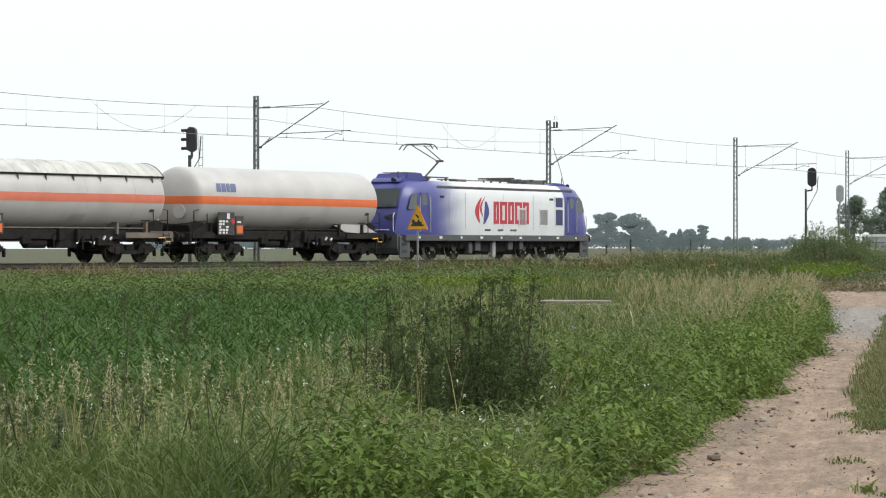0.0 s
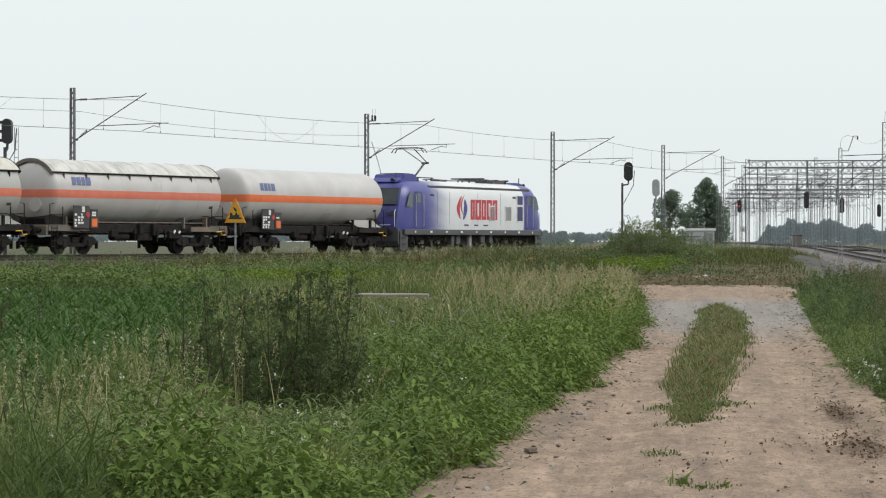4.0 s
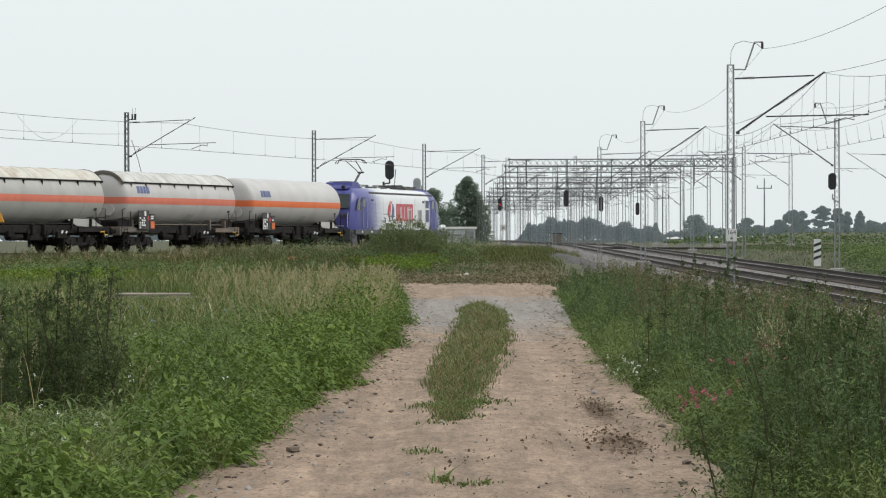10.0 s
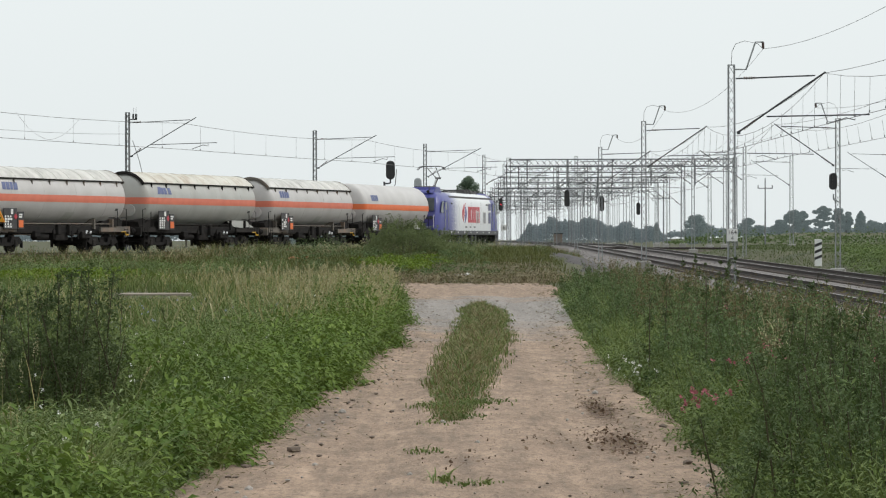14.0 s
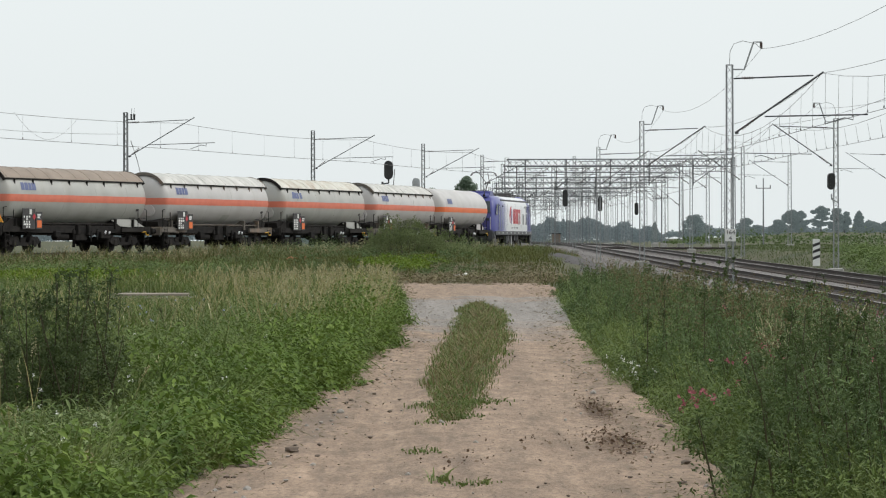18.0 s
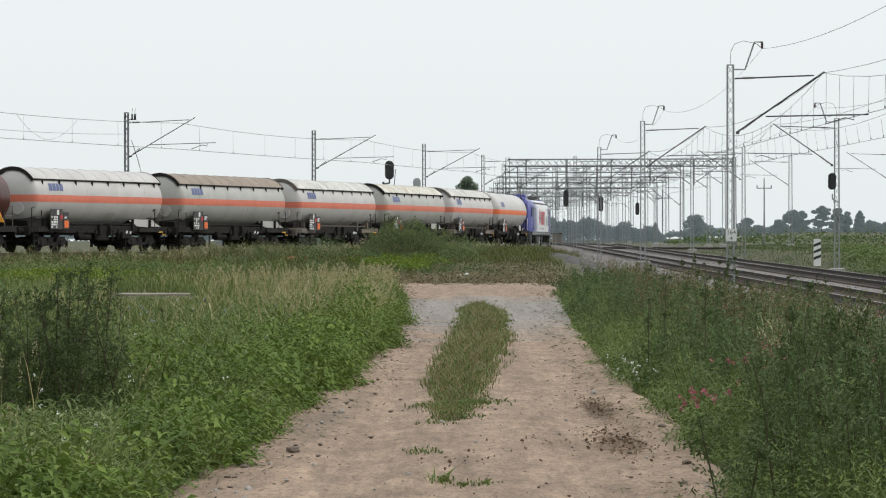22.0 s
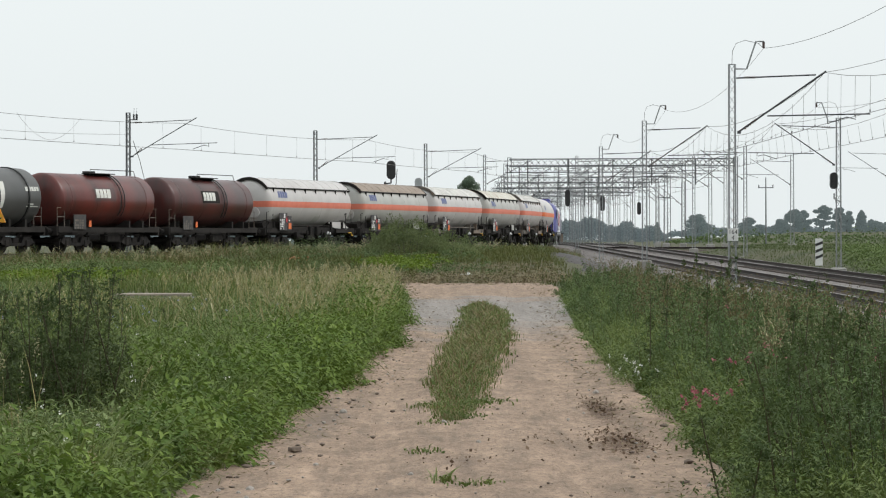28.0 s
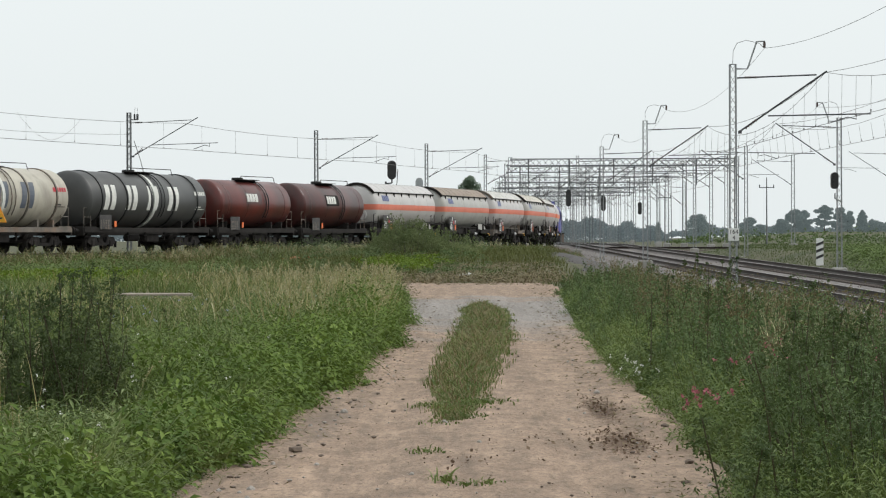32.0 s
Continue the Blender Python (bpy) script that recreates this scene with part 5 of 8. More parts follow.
# masts along the curve, on its far side, with dark brackets over the track
CURVE_MASTS = [-10.5, 16.0, 41.7, 69.0, 96.5, 123.0, 150.5]
curve_wire = thing("overhead_line", "weathered contact and messenger wire over the curve", "overhead line")
prev = None
for i, s in enumerate(CURVE_MASTS):
    x, y, t = on_curve(s, -3.15 if s == 69.0 else -3.3)
    z0 = 0.4
    H = 8.05
    if i == 2:
        H = 8.15
    m = mast(x, y, z0, H, math.degrees(-t), "weathered grey lattice catenary mast with dark bracket", POLE_PALE, 0.19, tip=4.1, reg1=5.3)
    if s == 69.0:
        bm = bms()
        path_tube(bm, [(0.1, 0, H - 0.38), (0.56, 0, H - 0.38), (0.56, 0, H - 0.1)], 0.03, 5)
        for dx in (0.34, 0.50):
            box(bm, (dx, 0, H - 0.22), (0.08, 0.10, 0.30), bevel=0.02)
            rod(bm, (dx, 0, H - 0.05), (dx + 0.03, 0, H + 0.25), 0.010, seg=4)
        part("switch_gear", bm, POLE_DARK, m)
        bm = bms()
        path_tube(bm, [(0.3, 0, H - 1.5), (0.7, 0, H - 2.6), (1.4, 0, H - 5.2)], 0.02, 4)
        part("down_lead", bm, WIRE, m)
    zig = 0.35 if i % 2 else -0.35
    xt, yt, _ = on_curve(s, 0.1)
    xc, yc, _ = on_curve(s, 0.1 + 0.2 * zig)
    cur = ((xt, yt, z0 + H - 0.62), (xc, yc, z0 + H - 2.02))
    if prev:
        span(curve_wire, prev[0], cur[0], prev[1], cur[1], 6, 0.25)
    prev = cur
last = [(9.9, 284, 9.0), (9.9, 284, 7.2)]
span(curve_wire, prev[0], last[0], prev[1], last[1], 6, 0.25)
for a, b in ((26, 33), (52, 58)):
    xa, ya, _ = on_curve(a, 0.1)
    xb, yb, _ = on_curve(b, 0.1)
    bm = bms()
    wire(bm, (xa, ya, 7.72), ((xa + xb) / 2, (ya + yb) / 2, 6.5), 0.25, 0.007)
    wire(bm, ((xa + xb) / 2, (ya + yb) / 2, 6.5), (xb, yb, 7.68), 0.25, 0.007)
    part("loop_wire", bm, WIRE, curve_wire)
xa, ya, _ = on_curve(-10.5, -3.2)
xb, yb, _ = on_curve(42.2, -3.2)
xc, yc, _ = on_curve(69.0, -3.2)
bm = bms()
wire(bm, (xa, ya, 7.75), (xb, yb, 7.5), 0.3, 0.009)
wire(bm, (xb, yb, 7.5), (xc, yc, 7.3), 0.3, 0.009)
part("return_wire", bm, WIRE, curve_wire)

# main line: near row with brackets to the right, far row with brackets to the left
NEAR = [(9.55, 41.0), (9.83, 96.0), (10.2, 143.0), (10.07, 180.0), (10.9, 230.0)]
FAR = [(19.8, 84.0), (19.6, 140.0), (21.4, 200.0), (21.3, 240.0)]
NEAR_DIM = [(-0.75, 8.2), (-0.70, 8.2), (0.40, 7.15), (0.05, 7.4), (0.63, 7.7)]
FAR_DIM = [(-0.25, 7.9), (0.03, 7.5), (0.2, 7.9), (0.65, 7.95)]
for k, ((x, y), (z0, H)) in enumerate(zip(NEAR, NEAR_DIM)):
    mast(x, y, z0, H, 0, "galvanised lattice catenary mast beside the ballast" + (" with kilometre sign" if k == 1 else ""), GALV, 0.20, feeder=k < 4,
         tie=0.46, tip=3.2, foot=2.3, reg=1.75, reg0=1.2, reg1=4.7, r=0.032 if k < 2 else 0.028)
for k, ((x, y), (z0, H)) in enumerate(zip(FAR, FAR_DIM)):
    mast(x, y, z0, H, 180, "galvanised lattice catenary mast in the grass beyond the tracks", GALV, 0.20, feeder=k < 2, tie=0.46, tip=3.15, foot=2.3, reg=1.75, reg0=1.2, reg1=4.5, r=0.027)
for x, y, z0, H in ((30.9, 250.0, 1.0, 7.95), (24.6, 260.0, 0.95, 8.0), (36.6, 230.0, 0.9, 8.1), (26.5, 265.0, 1.0, 8.4)):
    mast(x, y, z0, H, 180, "distant galvanised catenary mast with bracket", GALV, 0.26, tie=0.6, tip=3.6, foot=2.6, reg=1.75, reg0=1.2, reg1=4.5)

lines_main = [thing("overhead_line", "contact and messenger wire over the main track", "overhead line") for _ in range(2)]
for row, dims, line, side, off in ((NEAR, NEAR_DIM, lines_main[0], 1, 0), (FAR, FAR_DIM, lines_main[1], -1, 1)):
    pts = []
    for (x, y), (z0, H) in zip(row, dims):
        pts.append(((x + side * 3.15, y, z0 + H - 0.28), (main_x(y, off) + 0.35, y, main_z(y) + 5.42)))
    pts.append(((main_x(278, off), 278, 8.5), (main_x(278, off), 278, 6.9)))
    for (a, c), (b, d) in zip(pts, pts[1:]):
        gap = b[1] - a[1]
        thin = 0.008 if a[1] < 90 else 0.010
        span(line, a, b, c, d, int(gap / 3.2), 1.15 if gap > 45 else 0.8, thin)
        # the bearing wire above, and the stitch that takes its load to the bracket
        bm = bms()
        wire(bm, a, b, 0.55 if gap > 45 else 0.4, thin)
        part("bearing_wire", bm, WIRE, line)
    bm = bms()
    fd = [(x + side * 1.08, y, z0 + H + 0.55) for (x, y), (z0, H) in zip(row, dims)]
    for a, b in zip(fd[:4], fd[1:4]):
        wire(bm, a, b, 0.8, 0.007, 14)
    part("feeder_wire", bm, WIRE, line)

# kilometre sign on the near mast
sign = thing("kilometre_sign", "white enamel kilometre sign with black numerals on the mast", "sign", m=pose(9.83, 95.80, 0, 0, 0, 0))
bm = bms()
box(bm, (0, 0, 1.72), (0.36, 0.02, 0.42), bevel=0.004)
plate = part("plate", bm, SIGN_WHITE, sign)


def text_part(body, x, y, z, size, material, parent, rz=0.0):
    cu = bpy.data.curves.new("numeral", 'FONT')
    cu.body, cu.size, cu.align_x, cu.align_y, cu.extrude = body, size, 'CENTER', 'CENTER', 0.002
    tmp = bpy.data.objects.new("numeral", cu)
    me = bpy.data.meshes.new_from_object(tmp)
    bpy.data.objects.remove(tmp)
    me.materials.append(material)
    o = new("numeral", me)
    o.parent = parent
    o.matrix_basis = pose(x, y, z, 90, 0, rz)
    return o


text_part("164", 0, -0.014, 1.81, 0.21, BLACK, plate)
text_part("4", 0, -0.014, 1.61, 0.21, BLACK, plate)


# ------------------------------------------------------------------ lattice portals over the station throat
@functools.lru_cache(maxsize=None)
def beam_mesh(length):
    bm = bms()
    for z in (0.0, -0.72):
        for y in (-0.25, 0.25):
            bar(bm, (0, y, z), (length, y, z), 0.09, 0.09)
    n = int(length / 0.62)
    for k in range(n):
        a, b = length * k / n, length * (k + 1) / n
        for y in (-0.25, 0.25):
            bar(bm, (a, y, 0.0), (b, y, -0.72), 0.04, 0.03)
            bar(bm, (a, y, -0.72), (b, y, 0.0), 0.04, 0.03)
    return mesh_of(bm, "lattice_beam", PORTAL_STEEL)


@functools.lru_cache(maxsize=None)
def column_mesh(h):
    bm = bms()
    lattice(bm, 0, h, 0.42, 0.36, 0.34, int(h / 0.45), 0.09, 0.05)
    return mesh_of(bm, "column", PORTAL_STEEL)


PORTALS = [(278, 6.55, 28.8, 9.45), (305, 6.75, 26.0, 9.5), (375, 7.6, 30.0, 9.8), (413, 7.8, 30.0, 9.8), (459, 8.0, 31.0, 9.8), (498, 8.1, 31.0, 9.9),
           (560, 8.3, 31.0, 10.0), (640, 8.6, 31.5, 10.0), (740, 9.0, 32.0, 10.1)]
rp = random.Random(7)
for k, (y, xa, xb, top) in enumerate(PORTALS):
    z0 = 0.7
    p = thing("catenary_portal", "galvanised lattice portal spanning several tracks", "portal", "catenary portals", m=pose(0, y, z0))
    o = new("lattice_beam", beam_mesh(round(xb - xa, 1)))
    o.parent = p
    o.location = (xa, 0, top - z0)
    cols = [xa, xb] + ([(xa + xb) / 2 + rp.uniform(-1, 1)] if k % 2 else []) + ([xa + rp.uniform(2.2, 4.5), xa + rp.uniform(9, 12)] if k > 1 else [])
    for x in cols:
        o = new("column", column_mesh(round(top - z0 + 0.15, 1)))
        o.parent = p
        o.location = (x, 0, 0)
    xs = [10.0 + 4.1 * j + rp.uniform(-1.8, -1.3) for j in range(5) if 10.0 + 4.1 * j < xb]
    for x in xs:
        bm = bms()
        bar(bm, (x, 0, top - z0), (x, 0, top - z0 - 2.6), 0.11, 0.11)
        hanger = part("drop_post", bm, PORTAL_STEEL, p)
        bm = bms()
        s = 1 if rp.random() < 0.7 else -1
        rod(bm, (x, 0, top - z0 - 0.95), (x + s * 2.1, 0, top - z0 - 0.85), 0.03)
        rod(bm, (x, 0, top - z0 - 2.4), (x + s * 2.3, 0, top - z0 - 0.8), 0.035)
        rod(bm, (x + s * 0.9, 0, top - z0 - 1.85), (x + s * 2.7, 0, top - z0 - 1.85), 0.022)
        part("bracket", bm, POLE_DARK, hanger)
ystep = [q[0] for q in PORTALS]
for j in range(5):
    line = thing("overhead_line", "distant contact wires between the portals", "overhead line")
    for a, b in zip(ystep, ystep[1:]):
        x0, x1 = 9.95 + 4.1 * j + 0.0048 * (a - 278), 9.95 + 4.1 * j + 0.0048 * (b - 278)
        span(line, (x0, a, 8.5), (x1, b, 8.5), (x0, a, 6.9), (x1, b, 6.9), 2, 0.5, 0.013)
# lone columns among the portals
for x, y, z0, H in ((15.0, 330, 0.8, 8.2), (18.9, 345, 0.8, 8.0), (11.5, 395, 0.8, 8.4), (23.0, 390, 0.9, 8.0), (27.4, 360, 1.1, 7.6), (13.2, 480, 0.9, 8.0), (20.2, 440, 0.9, 8.2),
                    (25.5, 300, 1.0, 6.6), (22.9, 290, 1.0, 7.2), (11.7, 352, 0.8, 8.2), (11.4, 316, 0.8, 8.2), (11.5, 288, 0.8, 8.3), (16.0, 325, 0.8, 8.2), (22.4, 425, 0.9, 8.0), (22.5, 385, 0.9, 8.1),
                    (25.8, 425, 1.0, 8.0), (20.1, 311, 0.9, 8.1), (30.0, 450, 1.2, 7.8), (25.0, 330, 1.0, 8.0), (9.6, 520, 0.8, 8.4), (11.0, 580, 0.8, 8.4), (10.2, 660, 0.9, 8.4), (14.6, 620, 0.9, 8.4), (5.6, 430, 0.8, 8.6), (6.2, 470, 0.8, 8.6), (6.9, 540, 0.8, 8.8), (7.2, 610, 0.8, 8.8)):
    mast(x, y, z0, H, 0 if x < 16 else 180, "distant grey catenary mast in the station throat", GALV, 0.3, tie=0.6, tip=2.6, foot=2.4, reg=1.75, reg0=1.0, reg1=3.2)
sg = thing("distance_sign", "small white sign with a black numeral on a portal column", "sign", m=pose(6.66, 304.7, 0))
bm = bms()
box(bm, (0, 0, 2.85), (0.62, 0.03, 0.62))
pl6 = part("plate", bm, SIGN_WHITE, sg)
text_part("6", 0, -0.02, 2.85, 0.6, BLACK, pl6)


# ------------------------------------------------------------------ signals and posts
GLOW_RED = bpy.data.materials.new("red_signal_lamp")
GLOW_RED.use_nodes = True
GLOW_RED.node_tree.nodes["Principled BSDF"].inputs["Base Color"].default_value = (0.5, 0.01, 0.02, 1)
GLOW_RED.node_tree.nodes["Principled BSDF"].inputs["Emission Color"].default_value = (1, 0.02, 0.04, 1)
GLOW_RED.node_tree.nodes["Principled BSDF"].inputs["Emission Strength"].default_value = 2.5
WRAP = mat("pale_wrapping_sheet", (0.45, 0.47, 0.48), (0.36, 0.38, 0.39), rough=0.6, grain=0.1, bump=0.3, scale=4, fine=9)


def signal_head(parent, x, z, h, w, material, hoods=0, lit=False, toward=-1):
    """A tall rounded signal head round (x, z), facing along y."""
    bm = bms()
    r = w / 2
    pts = [(x + r * cos(a), z + h / 2 - r + r * sin(a)) for a in np.linspace(0, pi, 11)] + [(x + r * cos(a), z - h / 2 + r + r * sin(a)) for a in np.linspace(pi, 2 * pi, 11)]
    prism(bm, pts, -0.17, 0.17)
    head = part("signal_head", bm, material, parent, smooth=True)
    for k in range(5):
        bm = bms()
        zz = z + h * (0.36 - 0.18 * k)
        if hoods:
            rod(bm, (x - r + 0.02, 0, zz), (x - r - 0.26, 0, zz), 0.07, seg=8)
        else:
            rod(bm, (x, -0.17, zz), (x, -0.22, zz), 0.08, seg=10)
        if not hoods or k in (0, 2, 4):
            part("lamp_hood", bm, GLOW_RED if lit and k == 2 else material, head)
    return head


def post_signal(x, y, z0, z_head, h, w, dx, label, material=BLACK, hoods=0, bracket=1.6, post_mat=POLE_DARK):
    s = thing("railway_signal", label, "railway signal", "line-side signals", m=pose(x, y, z0))
    zb = z_head - h / 2 - z0
    bm = bms()
    rod(bm, (0, 0, -0.2), (0, 0, zb - 0.15), 0.09, 0.075, seg=10)
    part("post", bm, post_mat, s)
    bm = bms()
    bar(bm, (0, 0, zb - 0.3), (dx, 0, zb - 0.25), 0.14, 0.10)
    rod(bm, (dx, 0, zb - 0.25), (dx, 0, zb + 0.1), 0.06)
    part("bracket", bm, post_mat, s)
    bm = bms()
    path_tube(bm, [(0.08, 0, zb - bracket), (dx + 0.35, 0, zb - 0.3), (dx + 0.42, 0, zb + 0.7)], 0.028, 5)
    part("stay", bm, post_mat, s)
    signal_head(s, dx, z_head - z0, h, w, material, hoods)
    return s


post_signal(-4.0, 195.5, 0.5, 6.40, 1.30, 0.62, 0.42, "black railway signal seen from behind on a grey post")
post_signal(-1.85, 205.5, 0.5, 5.45, 1.25, 0.55, 0.08, "railway signal wrapped in pale sheeting, out of use", WRAP, post_mat=GALV)
s3 = post_signal(-30.0, 123.9, 0.35, 6.47, 1.12, 0.44, 0.1, "black three-lamp railway signal with hoods on its side", BLACK, hoods=3, bracket=0.9)
bm = bms()
for k in range(5):
    rod(bm, (0.40, 0.1, 4.6 + 0.35 * k), (0.58, 0.1, 4.6 + 0.35 * k), 0.014, seg=4)
for dx in (0.40, 0.58):
    rod(bm, (dx, 0.1, 4.3), (dx, 0.1, 6.3), 0.014, seg=4)
part("ladder_cage", bm, GALV, s3)
sr = thing("railway_signal", "black railway signal carried on a bracket by the mast", "railway signal", "line-side signals", m=pose(19.3, 139.4, 0.0))
signal_head(sr, -0.02, 4.42, 0.82, 0.36, BLACK)
bm = bms()
path_tube(bm, [(0.0, 0, 3.8), (0.0, 0, 3.55), (0.32, 0.3, 3.4)], 0.04, 5)
path_tube(bm, [(0.05, 0, 3.6), (0.1, 0, 3.2), (0.35, 0.3, 2.5)], 0.02, 5)
part("bracket", bm, GALV, sr)
for x, y, z, lit in ((12.25, 277.65, 5.6, False), (17.2, 304.65, 5.4, False), (26.0, 374.65, 5.6, False), (7.75, 374.65, 6.2, True)):
    sh = thing("railway_signal", "black signal hung from a portal" + (", showing red" if lit else ""), "railway signal", "line-side signals", m=pose(x, y, 0))
    signal_head(sh, 0, z, 1.65, 0.5, BLACK, lit=lit)
    bm = bms()
    bar(bm, (0, 0.1, z + 0.7), (0, 0.1, 9.4), 0.08, 0.08)
    part("hanger", bm, GALV, sh)

# striped warning post
wp = thing("warning_post", "white board with black diagonal bars on a low post", "sign", m=pose(18.65, 140.2, 0.15))
bm = bms()
box(bm, (0, 0, 0.75), (0.36, 0.06, 1.34), bevel=0.01)
board = part("board", bm, SIGN_WHITE, wp)
for k in range(3):
    bm = bms()
    v = [bm.verts.new(c) for c in ((-0.18, -0.034, 0.38 + 0.32 * k), (0.18, -0.034, 0.52 + 0.32 * k), (0.18, -0.034, 0.66 + 0.32 * k), (-0.18, -0.034, 0.52 + 0.32 * k))]
    bm.faces.new(v)
    part("black_bar", bm, BLACK, board)

# yellow triangle sign by the curve
ts = thing("warning_sign", "yellow triangular crossing sign on a grey post", "road sign", m=pose(-19.4, 122.4, 0.1, 0, 0, -10))
bm = bms()
rod(bm, (0, 0.03, -0.2), (0, 0.03, 3.05), 0.045, seg=8)
part("post", bm, GALV, ts)
bm = bms()
prism(bm, [(-0.49, 2.28), (0.49, 2.28), (0.03, 3.34), (-0.03, 3.34)], -0.02, 0.02)
tri = part("plate", bm, YELLOW, ts)
bm = bms()
for a, b in (((-0.46, 2.305), (0.46, 2.305)), ((-0.46, 2.305), (0, 3.30)), ((0.46, 2.305), (0, 3.30))):
    bar(bm, (a[0], -0.026, a[1]), (b[0], -0.026, b[1]), 0.05, 0.012)
part("border", bm, PLACARD, tri)
bm = bms()
prism(bm, [(-0.30, 2.44), (0.28, 2.44), (0.32, 2.50), (0.20, 2.52), (0.20, 2.64), (0.10, 2.64), (0.08, 2.74), (0.02, 2.74), (0.0, 2.62), (-0.12, 2.62), (-0.12, 2.72), (-0.24, 2.72), (-0.24, 2.52), (-0.30, 2.50)], -0.030, -0.021)
prism(bm, [(0.02, 2.78), (0.10, 2.80), (0.02, 2.92), (-0.10, 2.98), (-0.06, 2.88)], -0.030, -0.021)
part("symbol", bm, BLACK, tri)

# relay hut, far hut, poles
hut = thing("relay_hut", "low pale grey relay hut with flat white roof", "hut", m=pose(1.6, 264, 0.85))
bm = bms()
box(bm, (0, 0, 0.75), (3.1, 2.4, 1.9))
part("wall_panel", bm, mat("hut_pale_panels", (0.42, 0.44, 0.45), (0.36, 0.38, 0.39), rough=0.6, grain=0.08, bump=0.05), hut)
bm = bms()
box(bm, (0, 0, 1.80), (3.35, 2.65, 0.22), bevel=0.02)
part("roof", bm, SIGN_WHITE, hut)
bm = bms()
box(bm, (-0.5, -1.21, 1.15), (1.5, 0.03, 0.08))
part("vent_strip", bm, LOCO_GREY, hut)
bm = bms()
box(bm, (1.0, -1.21, 0.7), (0.8, 0.03, 1.6), bevel=0.01)
part("door", bm, GALV, hut)
hut2 = thing("hut", "small brown trackside hut in the distance", "hut", m=pose(24.5, 600, 0.5))
bm = bms()
box(bm, (0, 0, 1.2), (1.9, 2.0, 2.0))
part("wall_panel", bm, mat("brown_hut", (0.20, 0.155, 0.13), (0.16, 0.125, 0.105), rough=0.8), hut2)
bm = bms()
box(bm, (0, 0, 2.28), (2.2, 2.3, 0.16))
part("roof", bm, DARK_STEEL, hut2)
for x, y, z0, H in ((32.0, 280, 1.2, 6.4), (45.0, 281, 1.3, 7.5), (27.0, 345, 1.4, 6.2)):
    tp = thing("telegraph_pole", "dark steel pole with a short crossarm", "pole", "line-side poles", m=pose(x, y, z0, 0, 6 if x > 40 else 0, 0))
    bm = bms()
    rod(bm, (0, 0, -0.3), (0, 0, H), 0.085, 0.05, seg=8)
    part("pole", bm, POLE_PALE, tp)
    bm = bms()
    rod(bm, (-0.75, 0, H - 1.0), (0.75, 0, H - 1.0), 0.04)
    for dx in (-0.7, 0.7):
        rod(bm, (dx, 0, H - 1.0), (dx, 0, H - 0.7), 0.05)
    part("crossarm", bm, POLE_DARK, tp)

# concrete slab beside the field, stone heaps and litter
slab = bms()
box(slab, (0, 0, 0), (2.2, 1.3, 0.12), bevel=0.02)
solid("concrete_slab", slab, SLAB, "pale concrete slab lying at the field's edge", "slab", m=pose(-8.4, 82, 0.0, 0, 0, 3))


def heap(name, x, y, n, spread, size, material, label, seed):
    rnd = random.Random(seed)
    h = thing(name, label, "heap", m=pose(x, y, ground_z(x, y)))
    for k in range(n):
        bm = bms()
        bmesh.ops.create_icosphere(bm, subdivisions=1, radius=size * rnd.uniform(0.5, 1.2))
        for v in bm.verts:
            v.co *= rnd.uniform(0.75, 1.25)
            v.co.z *= 0.6
        o = part("stone", bm, material, h)
        a, r = rnd.uniform(0, 2 * pi), spread * sqrt(rnd.random())
        o.location = (r * cos(a) * 1.6, r * sin(a), 0.3 * max(0, spread - r) + size * 0.2)


heap("stone_heap", -9.7, 148, 60, 1.0, 0.16, CONCRETE, "pale heap of broken concrete by the bank", 3)
heap("stone_heap", -31.0, 118, 40, 0.8, 0.13, CONCRETE, "scattered pale ballast stones on the bank", 4)
heap("brick_heap", -6.9, 140, 26, 0.9, 0.12, mat("orange_rubble", (0.36, 0.15, 0.07), (0.28, 0.12, 0.06), rough=0.9), "low heap of orange brick rubble in weeds", 5)
heap("litter", 0.9, 112, 7, 0.35, 0.15, SIGN_WHITE, "white rags lying on cut grass", 6)


# ------------------------------------------------------------------ plants
def np_mesh(name, verts, quads, material):
    me = bpy.data.meshes.new(name)
    n, q = len(verts), len(quads)
    me.vertices.add(n)
    me.vertices.foreach_set("co", np.asarray(verts, np.float32).ravel())
    me.loops.add(q * 4)
    me.loops.foreach_set("vertex_index", np.asarray(quads, np.int32).ravel())
    me.polygons.add(q)
    me.polygons.foreach_set("loop_start", np.arange(0, q * 4, 4, dtype=np.int32))
    me.polygons.foreach_set("loop_total", np.full(q, 4, dtype=np.int32))
    me.materials.append(material)
    me.update(calc_edges=True)
    return me


GX, GY = np.arange(-76, 62, 0.9), np.arange(8, 320, 0.9)
GZ = np.array([[ground_z(float(a), float(b)) for a in GX] for b in GY])


def heights(x, y):
    """Ground heights read off a fine grid."""
    i = np.clip((np.asarray(x) - GX[0]) / 0.9, 0, len(GX) - 1.001)
    j = np.clip((np.asarray(y) - GY[0]) / 0.9, 0, len(GY) - 1.001)
    i0, j0 = i.astype(int), j.astype(int)
    u, v = i - i0, j - j0
    return (GZ[j0, i0] * (1 - u) + GZ[j0, i0 + 1] * u) * (1 - v) + (GZ[j0 + 1, i0] * (1 - u) + GZ[j0 + 1, i0 + 1] * u) * v


